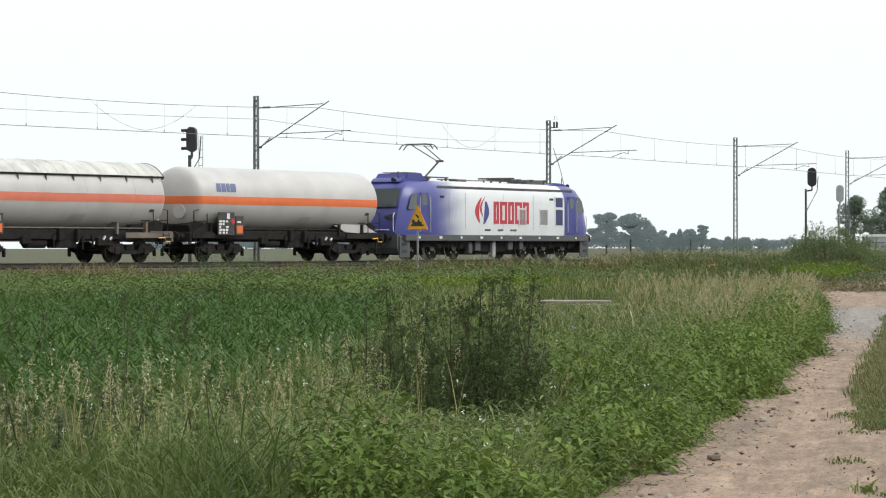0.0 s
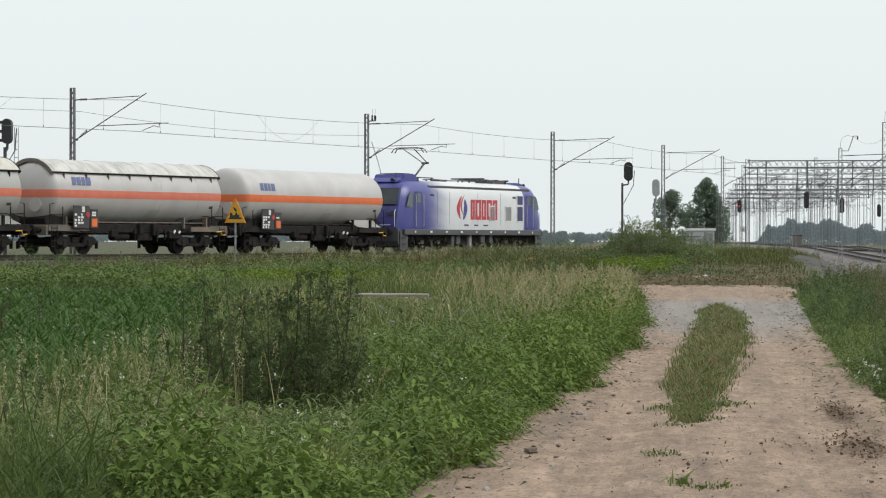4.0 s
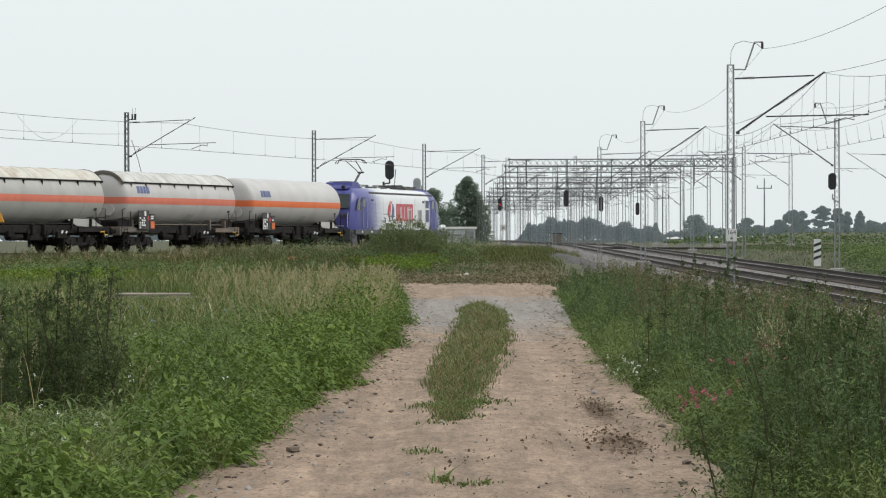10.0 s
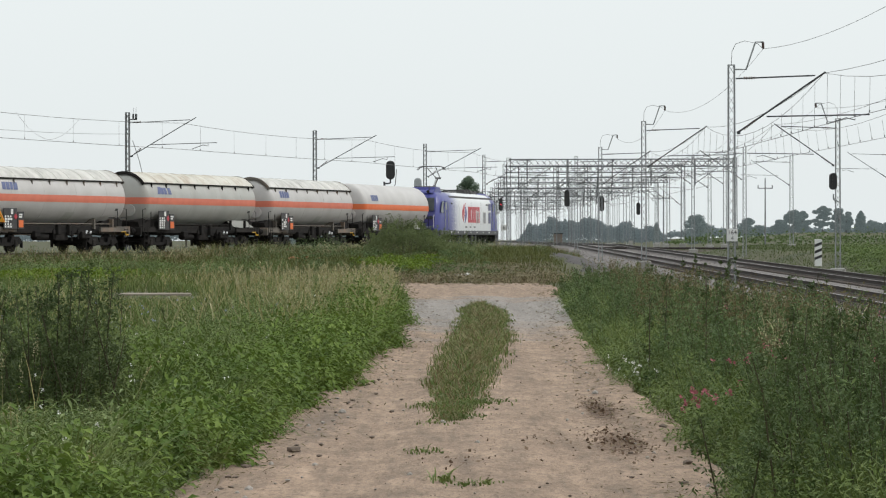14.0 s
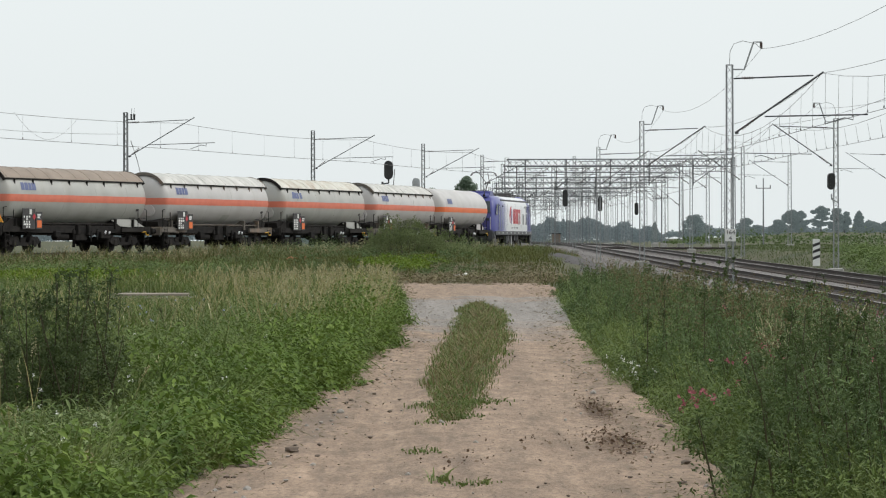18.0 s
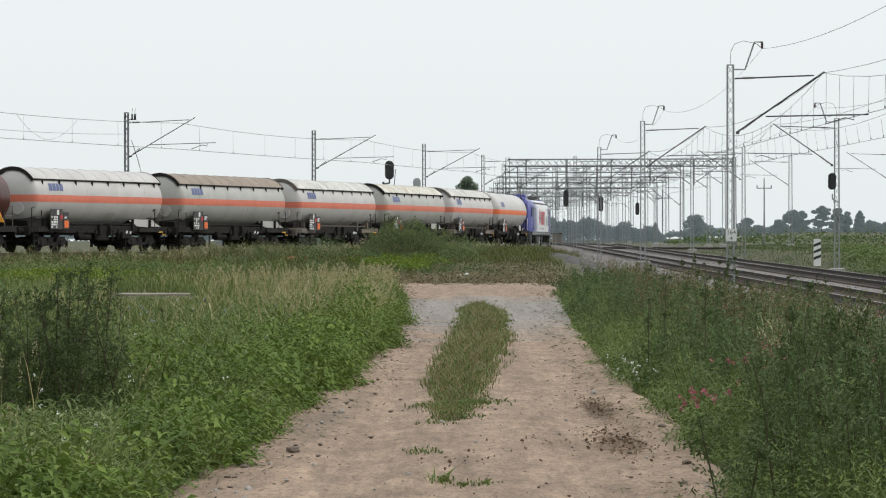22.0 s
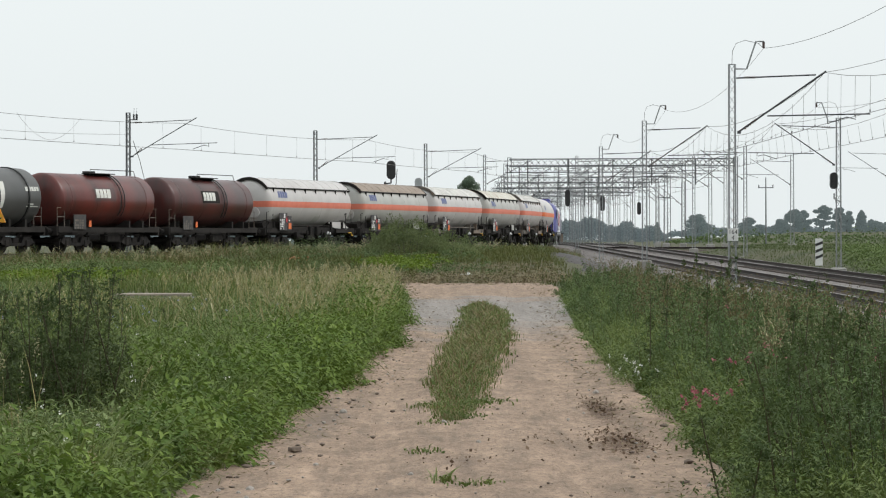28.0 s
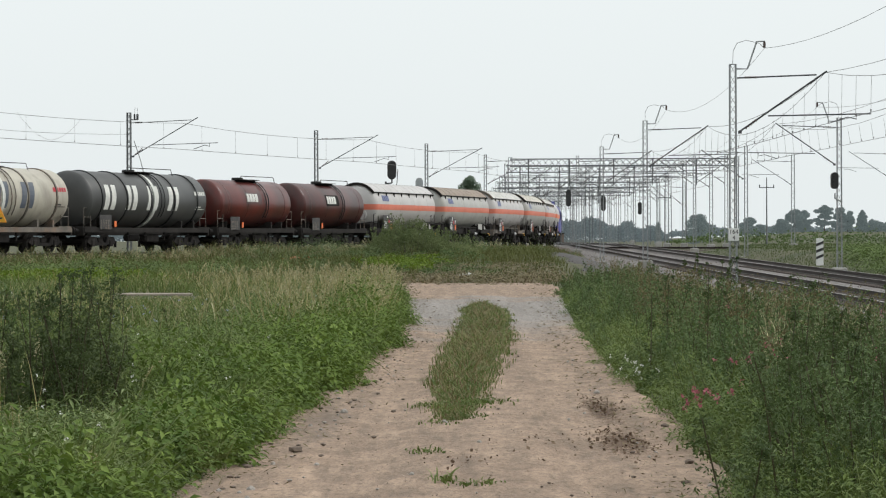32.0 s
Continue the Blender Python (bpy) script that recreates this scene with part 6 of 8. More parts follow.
def blades(rng, x, y, z, h, w, lean, droop=0.3):
    """Arching, tapering grass blades: three quads each, the last nearly a point."""
    n = len(x)
    a = rng.uniform(0, 2 * pi, n)
    ax, ay = np.cos(a), np.sin(a)
    b = rng.uniform(0, 2 * pi, n)
    ln = lean * h * rng.uniform(0.3, 1.5, n)
    lx, ly = np.cos(b) * ln, np.sin(b) * ln
    dr = (droop + 0.25) * h * rng.uniform(0.2, 1.2, n) * (ln / np.maximum(h, 1e-3) + 0.3)
    V = np.zeros((n, 8, 3))
    for i, (u, ww) in enumerate(((0.0, 0.9), (0.42, 1.0), (0.76, 0.65), (1.0, 0.1))):
        cx, cy = x + lx * (0.2 * u + 0.9 * u * u), y + ly * (0.2 * u + 0.9 * u * u)
        cz = z + h * u - dr * u ** 3 - 0.04 * (u == 0)
        V[:, 2 * i] = np.stack([cx - ax * w * ww / 2, cy - ay * w * ww / 2, cz], 1)
        V[:, 2 * i + 1] = np.stack([cx + ax * w * ww / 2, cy + ay * w * ww / 2, cz], 1)
    k = np.arange(n)[:, None] * 8
    Q = np.concatenate([k + np.array([[0, 1, 3, 2]]), k + np.array([[2, 3, 5, 4]]), k + np.array([[4, 5, 7, 6]])], 0)
    return V.reshape(-1, 3), Q


def tufted(x, y, size=0.16, share=0.8, per=28):
    """Draws most of the places together into tufts; returns places and a size for each tuft."""
    n = len(x)
    k = max(1, n // per)
    c = rng.integers(0, n, k)
    own = rng.integers(0, k, n)
    tuft = rng.random(n) < share
    g = np.clip(rng.normal(1.0, 0.35, k), 0.35, 1.9)
    r = size * (0.6 + y[c][own] / 60)
    nx = np.where(tuft, x[c][own] + rng.normal(0, 1, n) * r, x)
    ny = np.where(tuft, y[c][own] + rng.normal(0, 1, n) * r, y)
    return nx, ny, np.where(tuft, g[own], 0.75)


def leaves(rng, c, size, aspect=0.45, flat=0.5):
    """Loose leaf quads round the centres c; flat: how far they lie towards the level."""
    n = len(c)
    d = rng.normal(size=(n, 3))
    d[:, 2] *= 1 - flat * 0.7
    d /= np.linalg.norm(d, axis=1)[:, None]
    e = rng.normal(size=(n, 3))
    e[:, 2] *= 1 - flat * 0.7
    e -= (e * d).sum(1)[:, None] * d
    e /= np.linalg.norm(e, axis=1)[:, None]
    s = (size * rng.uniform(0.6, 1.3, n))[:, None]
    V = np.stack([c - d * s * 0.5, c + e * s * aspect * 0.5 - d * s * 0.05, c + d * s * 0.5, c - e * s * aspect * 0.5 - d * s * 0.05], 1)
    return V.reshape(-1, 3), np.arange(n)[:, None] * 4 + np.array([[0, 1, 2, 3]])


def domes(rng, cx, cy, r, h, per, leaf, aspect=0.4, folded=False):
    """Rounded leafy plants: drooping leaves over a domed outline, with dark gaps between plants."""
    n = len(cx)
    k = np.repeat(np.arange(n), per)
    m = n * per
    f = rng.uniform(0, 2 * pi, m)
    u = rng.uniform(0.0, 1.0, m)
    s = np.sqrt(1 - u * u)
    q = rng.uniform(0.55, 1.08, m)
    lump = 1 + 0.25 * np.sin(3 * f + k * 1.7) * s
    rr, hh = np.asarray(r)[k] * q * lump, np.asarray(h)[k] * q
    o = np.stack([np.cos(f), np.sin(f), np.zeros(m)], 1)
    side = np.stack([-np.sin(f), np.cos(f), rng.normal(0, 0.25, m)], 1)
    c = np.stack([cx[k] + o[:, 0] * s * rr, cy[k] + o[:, 1] * s * rr, heights(cx, cy)[k] + 0.04 + hh * (0.12 + 0.88 * u)], 1)
    d = o * rng.uniform(0.5, 1.0, m)[:, None] + np.array((0, 0, 1.0)) * rng.uniform(-0.7, 0.45, m)[:, None] + side * rng.normal(0, 0.5, m)[:, None]
    d /= np.linalg.norm(d, axis=1)[:, None]
    e = side - (side * d).sum(1)[:, None] * d
    e /= np.linalg.norm(e, axis=1)[:, None]
    z = (np.asarray(leaf)[k] if np.ndim(leaf) else leaf) * rng.uniform(0.4, 1.5, m)
    z = z[:, None]
    if folded:
        up = np.cross(d, e)
        up *= np.sign(up[:, 2:3]) + 0.001
        V = np.stack([c - d * z * 0.5, c + e * z * aspect * 0.5 + up * z * 0.10, c + d * z * 0.5 - up * z * 0.12, c - e * z * aspect * 0.5 + up * z * 0.10, c], 1)
        q0 = np.arange(m)[:, None] * 5
        return V.reshape(-1, 3), np.concatenate([q0 + np.array([[0, 4, 2, 1]]), q0 + np.array([[0, 3, 2, 4]])], 0)
    V = np.stack([c - d * z * 0.5, c + e * z * aspect * 0.5, c + d * z * 0.5, c - e * z * aspect * 0.5], 1)
    return V.reshape(-1, 3), np.arange(m)[:, None] * 4 + np.array([[0, 1, 2, 3]])


def panicles(rng, x, y, h, nod=0.5, thick=0.014, grains=34):
    """Grass stems that carry long feathery heads: arching stem blades, and small grains along the top third."""
    n = len(x)
    z = heights(x, y)
    a = rng.uniform(0, 2 * pi, n)
    lean = nod * h * rng.uniform(0.2, 0.8, n)
    px_, py_ = np.cos(a) * lean, np.sin(a) * lean

    def at(u):
        return np.stack([x + px_ * u ** 2.2, y + py_ * u ** 2.2, z + h * (u - 0.35 * (lean / h) * u ** 4)], 1)

    V = np.zeros((n, 8, 3))
    w = 0.0022 + 0.00005 * y
    for i, u in enumerate((0.0, 0.45, 0.75, 1.0)):
        c = at(u)
        V[:, 2 * i] = c - np.stack([w, 0 * w, 0 * w], 1)
        V[:, 2 * i + 1] = c + np.stack([w, 0 * w, 0 * w], 1)
    k = np.arange(n)[:, None] * 8
    Q = np.concatenate([k + np.array([[0, 1, 3, 2]]), k + np.array([[2, 3, 5, 4]]), k + np.array([[4, 5, 7, 6]])], 0)
    own = np.repeat(np.arange(n), grains)
    u = np.tile(np.linspace(0.68, 1.0, grains), n)
    base = np.stack([x[own] + px_[own] * u ** 2.2, y[own] + py_[own] * u ** 2.2, z[own] + h[own] * (u - 0.35 * (lean / h)[own] * u ** 4)], 1)
    fat = thick * np.sin(pi * np.clip((u - 0.66) / 0.36, 0, 1)) ** 0.6 * (0.7 + y[own] / 90)
    base += rng.normal(0, 1, base.shape) * fat[:, None]
    return (V.reshape(-1, 3), Q), leaves(rng, base, 0.022 * (0.7 + y[own] / 70), 0.4, -0.6)


def low(x, y, h):
    """Keeps growth low before the mugwort stand and before the slab at the field's edge."""
    a = x / y
    h = np.where((a > -0.168) & (a < -0.112) & (y < 23.0), np.minimum(h, np.maximum(0.08, 1.68 - 0.0630 * y) * (0.8 + 0.4 * np.sin(x * 9 + y * 5))), h)
    return np.where((a > -0.118) & (a < -0.086) & (y < 82), np.minimum(h, np.maximum(0.05, 1.54 - 0.0190 * y)), h)


def join(pairs):
    V, Q, off = [], [], 0
    for v, q in pairs:
        V.append(v)
        Q.append(q + off)
        off += len(v)
    return np.concatenate(V), np.concatenate(Q)


def sow(name, pairs, material, label, category):
    V, Q = join(pairs)
    ob = new(name, np_mesh(name, V, Q, material))
    return tagged(ob, label, category, kind="stuff")


def leaf_mat(name, a, b, c=None, rough=0.55, tr=0.25, amount=0.35, gloss=0.13, each=0.36):
    return mat(name, a, b, rough=rough, grain=0.25, bump=0.0, island=each, scale=1.1, fine=6, translucent=tr, spec=gloss,
               stain=c, stain_amount=amount if c else 0, stain_scale=(0.5, 0.5, 0.5))


GRASS = leaf_mat("meadow_grass", (0.046, 0.086, 0.018), (0.175, 0.215, 0.064), (0.17, 0.155, 0.072), amount=0.5, gloss=0.2)
GRASS_FAR = leaf_mat("bank_grass", (0.048, 0.072, 0.016), (0.140, 0.142, 0.048), (0.16, 0.125, 0.07), amount=0.5)
MARGIN = leaf_mat("margin_grass", (0.055, 0.086, 0.026), (0.100, 0.132, 0.046), (0.11, 0.105, 0.055), amount=0.3)
CROP = leaf_mat("young_crop", (0.024, 0.066, 0.010), (0.076, 0.138, 0.026), rough=0.5, gloss=0.16, each=0.5)
HERB = leaf_mat("nettle_leaves", (0.054, 0.102, 0.017), (0.180, 0.245, 0.053), (0.062, 0.105, 0.023), amount=0.6)
HERB_FINE = leaf_mat("fine_green_weeds", (0.072, 0.115, 0.027), (0.195, 0.245, 0.073), (0.085, 0.108, 0.035), amount=0.5)
HERB_PALE = leaf_mat("pale_grassy_herbs", (0.11, 0.165, 0.045), (0.32, 0.37, 0.17), (0.11, 0.15, 0.05), amount=0.4, gloss=0.3)
HERB_BRIGHT = leaf_mat("yellow_green_herbs", (0.085, 0.145, 0.014), (0.160, 0.215, 0.030))
HERB_SOFT = leaf_mat("soft_green_herbs", (0.050, 0.090, 0.020), (0.165, 0.220, 0.064), (0.062, 0.095, 0.032), amount=0.6, gloss=0.2)
MUGWORT = leaf_mat("mugwort_leaves", (0.042, 0.067, 0.023), (0.116, 0.146, 0.060))
SEED_BROWN = leaf_mat("olive_brown_seed_tops", (0.10, 0.085, 0.040), (0.19, 0.16, 0.085))
MUG_PALE = leaf_mat("pale_mugwort", (0.070, 0.095, 0.040), (0.175, 0.195, 0.105))
MUG_DARK = leaf_mat("dark_mugwort", (0.029, 0.053, 0.015), (0.098, 0.130, 0.048))
MUG_RIGHT = leaf_mat("tall_weeds", (0.038, 0.074, 0.024), (0.145, 0.195, 0.080), (0.12, 0.135, 0.056), amount=0.55)
OLIVE = leaf_mat("olive_grass", (0.075, 0.100, 0.026), (0.20, 0.22, 0.075), (0.06, 0.09, 0.025), amount=0.5)
DRY = leaf_mat("dry_grass", (0.24, 0.205, 0.090), (0.42, 0.365, 0.175), tr=0.15)
DRY_BROWN = leaf_mat("brown_dry_grass", (0.15, 0.118, 0.060), (0.27, 0.215, 0.12), tr=0.15)
SEED = leaf_mat("pale_seed_heads", (0.27, 0.25, 0.135), (0.46, 0.42, 0.26), tr=0.15)
STEM = leaf_mat("weed_stems", (0.040, 0.038, 0.022), (0.085, 0.072, 0.042), tr=0.0)
FLOWER_W = leaf_mat("white_flowers", (0.62, 0.62, 0.56), (0.72, 0.72, 0.68), tr=0.2)
FLOWER_P = leaf_mat("pink_flowers", (0.30, 0.085, 0.11), (0.40, 0.15, 0.17), tr=0.2)
FLOWER_B = leaf_mat("blue_flowers", (0.24, 0.27, 0.42), (0.32, 0.35, 0.48), tr=0.2)
CUT = leaf_mat("cut_withered_grass", (0.115, 0.095, 0.052), (0.225, 0.185, 0.105), tr=0.1, each=0.6)

rng = np.random.default_rng(11)


def edge_l(y):
    ys = [r[0] for r in ROAD]
    return np.interp(y, ys, [r[1] for r in ROAD]) + 0.10 * np.sin(y * 1.7) + 0.12 * np.sin(y * 0.61 + 1)


def edge_r(y):
    ys = [r[0] for r in ROAD]
    return np.interp(y, ys, [r[2] for r in ROAD]) + 0.10 * np.sin(y * 1.3 + 2) + 0.10 * np.sin(y * 0.7)


def spread(n, y0, y1, x0, x1, power=1.0):
    """Places between two lines x0(y) and x1(y), thinning with distance."""
    u = rng.random(n)
    y = y0 * (y1 / y0) ** u if power == 1 else y0 + (y1 - y0) * u
    a, b = x0(y), x1(y)
    return a + (b - a) * rng.random(n), y


def left_far(y):
    return -0.315 * y - 0.6


def field_edge(v):
    return -np.maximum(5.7 + 0.5 * np.sin(v * 0.5), 0.165 * v + 0.6 * np.sin(v * 0.23))


def patchy(x, y, f, ox):
    return np.array([noise.noise((a * f, b * f, ox)) for a, b in zip(x, y)])


# left verge: mixed meadow grass
x, y = spread(130000, 13, 104, left_far, lambda v: edge_l(v) - 0.05)
x, y, tg = tufted(x, y)
ok = x < edge_l(y)
x, y, tg = x[ok], y[ok], tg[ok]
p = patchy(x, y, 0.4, 2.0)
keep = ~((x < field_edge(y)) & (y > 25) & (y < 94) & (p > -0.5))
x, y, p, tg = x[keep], y[keep], p[keep], tg[keep]
near_edge = np.clip((edge_l(y) - x) / 0.3, 0.3, 1)
clump = patchy(x, y, 1.1, 17.0)
h = (0.38 + 0.30 * p + 0.26 * clump + rng.uniform(-0.14, 0.22, len(x))) * near_edge * (0.55 + 0.5 * tg)
sow("meadow_grass", [blades(rng, x, y, heights(x, y), low(x, y, np.maximum(h, 0.06)), rng.uniform(0.006, 0.017, len(x)) * (0.7 + y / 60), 0.62, 0.45)], GRASS,
    "tall mixed meadow grass on the verge", "grass")
# dry stems and seed heads, thickest towards the bend
x, y = spread(6500, 15, 100, left_far, lambda v: edge_l(v) - 0.5)
p = patchy(x, y, 0.22, 9.0)
keep = (p + 0.22 * ((y > 52) & (x > -9)) - 0.9 * ((x < field_edge(y) - 0.5) & (y > 27)) - 0.5 * (y < 40) + rng.uniform(-0.3, 0.3, len(x))) > 0.22
x, y = x[keep], y[keep]
z = heights(x, y)
h = low(x, y, rng.uniform(0.55, 0.95, len(x)))
sow("dry_grass_stems", [blades(rng, x, y, z, h, rng.uniform(0.005, 0.009, len(x)) * (0.7 + y / 70), 0.28, 0.1)], DRY, "dry straw-coloured grass stems", "grass")
lean = rng.normal(0, 0.12, (len(x), 2))
pts = np.concatenate([np.stack([x + lean[:, 0] + rng.normal(0, 0.015, len(x)), y + lean[:, 1], z + h * rng.uniform(0.80, 1.0, len(x))], 1) for _ in range(5)])
sow("seed_heads", [leaves(rng, pts, 0.04, 0.2, -0.8)], SEED, "pale drooping grass seed heads", "grass")

for n, cx, sx, cy, sy in ((110, -4.9, 0.6, 17.2, 1.2), (80, -4.1, 0.35, 22.0, 0.9)):
    x, y = rng.normal(cx, sx, n), rng.normal(cy, sy, n)
    z, h = heights(x, y), rng.uniform(0.5, 0.92, n)
    sow("tall_straw", [blades(rng, x, y, z, h, rng.uniform(0.005, 0.010, n), 0.22, 0.15)], DRY, "tall straw stems standing in the meadow", "grass")
    pts = np.repeat(np.stack([x, y, z + h * 0.95], 1), 26, 0) + rng.normal(0, 1, (n * 26, 3)) * np.array((0.008, 0.008, 0.06))
    sow("straw_heads", [leaves(rng, pts, 0.022, 0.35, -0.8)], SEED, "pale feathery grass heads", "grass")

# pale grassy tufts, bright against the crop behind them
y = 15.5 * (22.5 / 15.5) ** rng.random(9000)
x = y * rng.triangular(-0.235, -0.16, -0.095, 9000)
x, y, tg = tufted(x, y, 0.07, 0.92, 40)
ok = x < edge_l(y) - 0.3
x, y, tg = x[ok], y[ok], tg[ok]
sow("pale_tufts", [blades(rng, x, y, heights(x, y), low(x, y, rng.uniform(0.25, 0.5, len(x)) * tg), rng.uniform(0.007, 0.014, len(x)), 0.95, 0.7)], HERB_PALE, "pale arching grass tufts in the meadow", "grass")
# long feathery heads standing over the meadow
y = np.concatenate([15.5 * (24 / 15.5) ** rng.random(110), rng.uniform(42, 96, 520)])
u = np.concatenate([rng.triangular(-0.31, -0.16, -0.10, 110), -rng.beta(1.3, 2.2, 520) * 0.085 - 0.012])
x = np.minimum(y * u, edge_l(y) - 0.4)
hp = low(x, y, np.where(y < 31, rng.uniform(0.4, 0.72, len(y)), rng.uniform(0.6, 1.05, len(y))))
stems, heads = panicles(rng, x, y, np.maximum(hp, 0.25), 0.55)
sow("panicle_stems", [stems], DRY, "thin straw-coloured flowering stems", "grass")
sow("panicle_heads", [heads], SEED, "long pale feathery grass heads", "grass")

# a thicket of straw-coloured grass where the track bends
x, y = spread(5600, 44, 100, lambda v: -0.09 * v - 2.5, lambda v: edge_l(v) - 0.25, 0)
p = patchy(x, y, 0.3, 15.0)
keep = p + 0.25 * (y > 62) > rng.uniform(-0.05, 0.5, len(x))
x, y = x[keep], y[keep]
z = heights(x, y)
h = low(x, y, rng.uniform(0.45, 0.85, len(x)))
green = rng.random(len(x)) < 0.66
for half, mt, lb in ((green, OLIVE, "tall olive-green grass at the bend"), (~green, DRY, "straw-coloured tall grass at the bend")):
    sow("straw_grass", [blades(rng, x[half], y[half], z[half], h[half], rng.uniform(0.010, 0.018, half.sum()), 0.5, 0.3)], mt, lb, "grass")

x, y = spread(1200, 46, 97, lambda v: -0.085 * v - 2.0, lambda v: edge_l(v) - 0.3, 0)
p = patchy(x, y, 0.35, 33.0)
x, y = x[p > 0.08], y[p > 0.08]
sow("pale_grass_plumes", [blades(rng, x, y, heights(x, y), low(x, y, rng.uniform(0.6, 1.0, len(x))), rng.uniform(0.012, 0.026, len(x)), 0.4, 0.6)], SEED, "pale nodding grass plumes at the bend", "grass")

# broad-leaved herbs crowding the edge of the track
def herb_patch(name, cx, cy, heights_, per, leaf, material, label, flat=0.5, spreadr=0.26):
    n = len(cx)
    z = heights(cx, cy)
    k = np.repeat(np.arange(n), per)
    t = np.sqrt(rng.random(n * per))
    r = spreadr * (1.1 - 0.5 * t)
    a = rng.uniform(0, 2 * pi, n * per)
    hh = np.asarray(heights_)
    c = np.stack([cx[k] + r * np.cos(a) * rng.random(n * per) ** 0.5, cy[k] + r * np.sin(a), z[k] + hh[k] * (0.15 + 0.85 * t)], 1)
    sz = leaf * (0.8 + np.repeat(cy, per) / 90)
    return sow(name, [leaves(rng, c, sz * rng.uniform(0.6, 1.3, len(c)), 0.48, flat)], material, label, "weeds")


x, y = spread(1500, 14, 74, lambda v: edge_l(v) - 1.15 - 0.012 * v, lambda v: edge_l(v) - 0.16)
p = patchy(x, y, 0.5, 5.0)
keep = (p + 0.24 - 0.36 * (edge_l(y) - x)) > rng.uniform(-0.1, 0.5, len(x))
x, y, p = x[keep], y[keep], p[keep]
hh = low(x, y, np.clip(0.40 + 0.6 * p + rng.normal(0, 0.16, len(x)), 0.12, 0.85)) * np.clip((edge_l(y) - x) / 0.4, 0.5, 1)
for half, mt, lf, lb in ((p > 0.02, HERB, 0.066, "bright green nettles and broad-leaved herbs"), (p <= 0.02, HERB_SOFT, 0.046, "soft green low herbs by the track")):
    sow("verge_herbs", [domes(rng, x[half], y[half], 0.15 + 0.32 * hh[half], hh[half], 185, lf, 0.46, True)], mt, lb, "weeds")
# fine-leaved growth and arching grass filling the gaps
x, y = spread(1500, 14, 84, lambda v: edge_l(v) - 2.6 - 0.02 * v, lambda v: edge_l(v) - 0.14)
p = patchy(x, y, 0.7, 41.0)
hh = low(x, y, np.clip(0.34 + 0.5 * p + rng.normal(0, 0.12, len(x)), 0.1, 0.75)) * np.clip((edge_l(y) - x) / 0.35, 0.45, 1)
for half, mt in ((p > 0.05, HERB_FINE), (p <= 0.05, HERB_SOFT)):
    sow("fine_herbs", [domes(rng, x[half], y[half], 0.16 + 0.3 * hh[half], hh[half], 190, 0.034 * (0.8 + y[half] / 70), 0.3)], mt, "fine-leaved soft green weeds", "weeds")
x, y = spread(16000, 14, 80, lambda v: edge_l(v) - 2.4, lambda v: edge_l(v) - 0.05)
x, y, tg = tufted(x, y, 0.10, 0.9, 34)
ok = x < edge_l(y) - 0.02
x, y, tg = x[ok], y[ok], tg[ok]
h = low(x, y, rng.uniform(0.22, 0.5, len(x)) * tg) * np.clip((edge_l(y) - x) / 0.4, 0.45, 1)
sow("arching_grass", [blades(rng, x, y, heights(x, y), h, rng.uniform(0.006, 0.012, len(x)) * (0.7 + y / 60), 0.9, 0.6)], OLIVE, "arching olive grass tufts along the verge", "grass")
# rounded mounds hanging over the track's edge
y = 15.5 * (66 / 15.5) ** rng.random(80)
x = edge_l(y) - rng.uniform(0.18, 0.55, len(y))
hh = rng.uniform(0.22, 0.56, len(y))
sow("edge_mounds", [domes(rng, x, y, 0.18 + 0.36 * hh, hh, 300, 0.068, 0.48, True)], HERB, "leafy green mounds hanging over the track's edge", "weeds")
# pale feathery clumps in the meadow
n = 150
y = rng.uniform(16.0, 22.5, n)
x = y * rng.uniform(-0.255, -0.115, n)
sow("pale_clumps", [domes(rng, x, y, rng.uniform(0.12, 0.26, n), low(x, y, rng.uniform(0.2, 0.52, n)), 120, 0.085, 0.22, True)], HERB_PALE, "pale grassy clumps in the meadow", "weeds")
x, y = spread(700, 16, 95, left_far, lambda v: edge_l(v) - 1.2)
hh = low(x, y, rng.uniform(0.2, 0.5, len(x)))
sow("meadow_herbs", [domes(rng, x, y, 0.22 + 0 * x, hh, 70, 0.05)], HERB_SOFT, "low green herbs among the grass", "weeds")


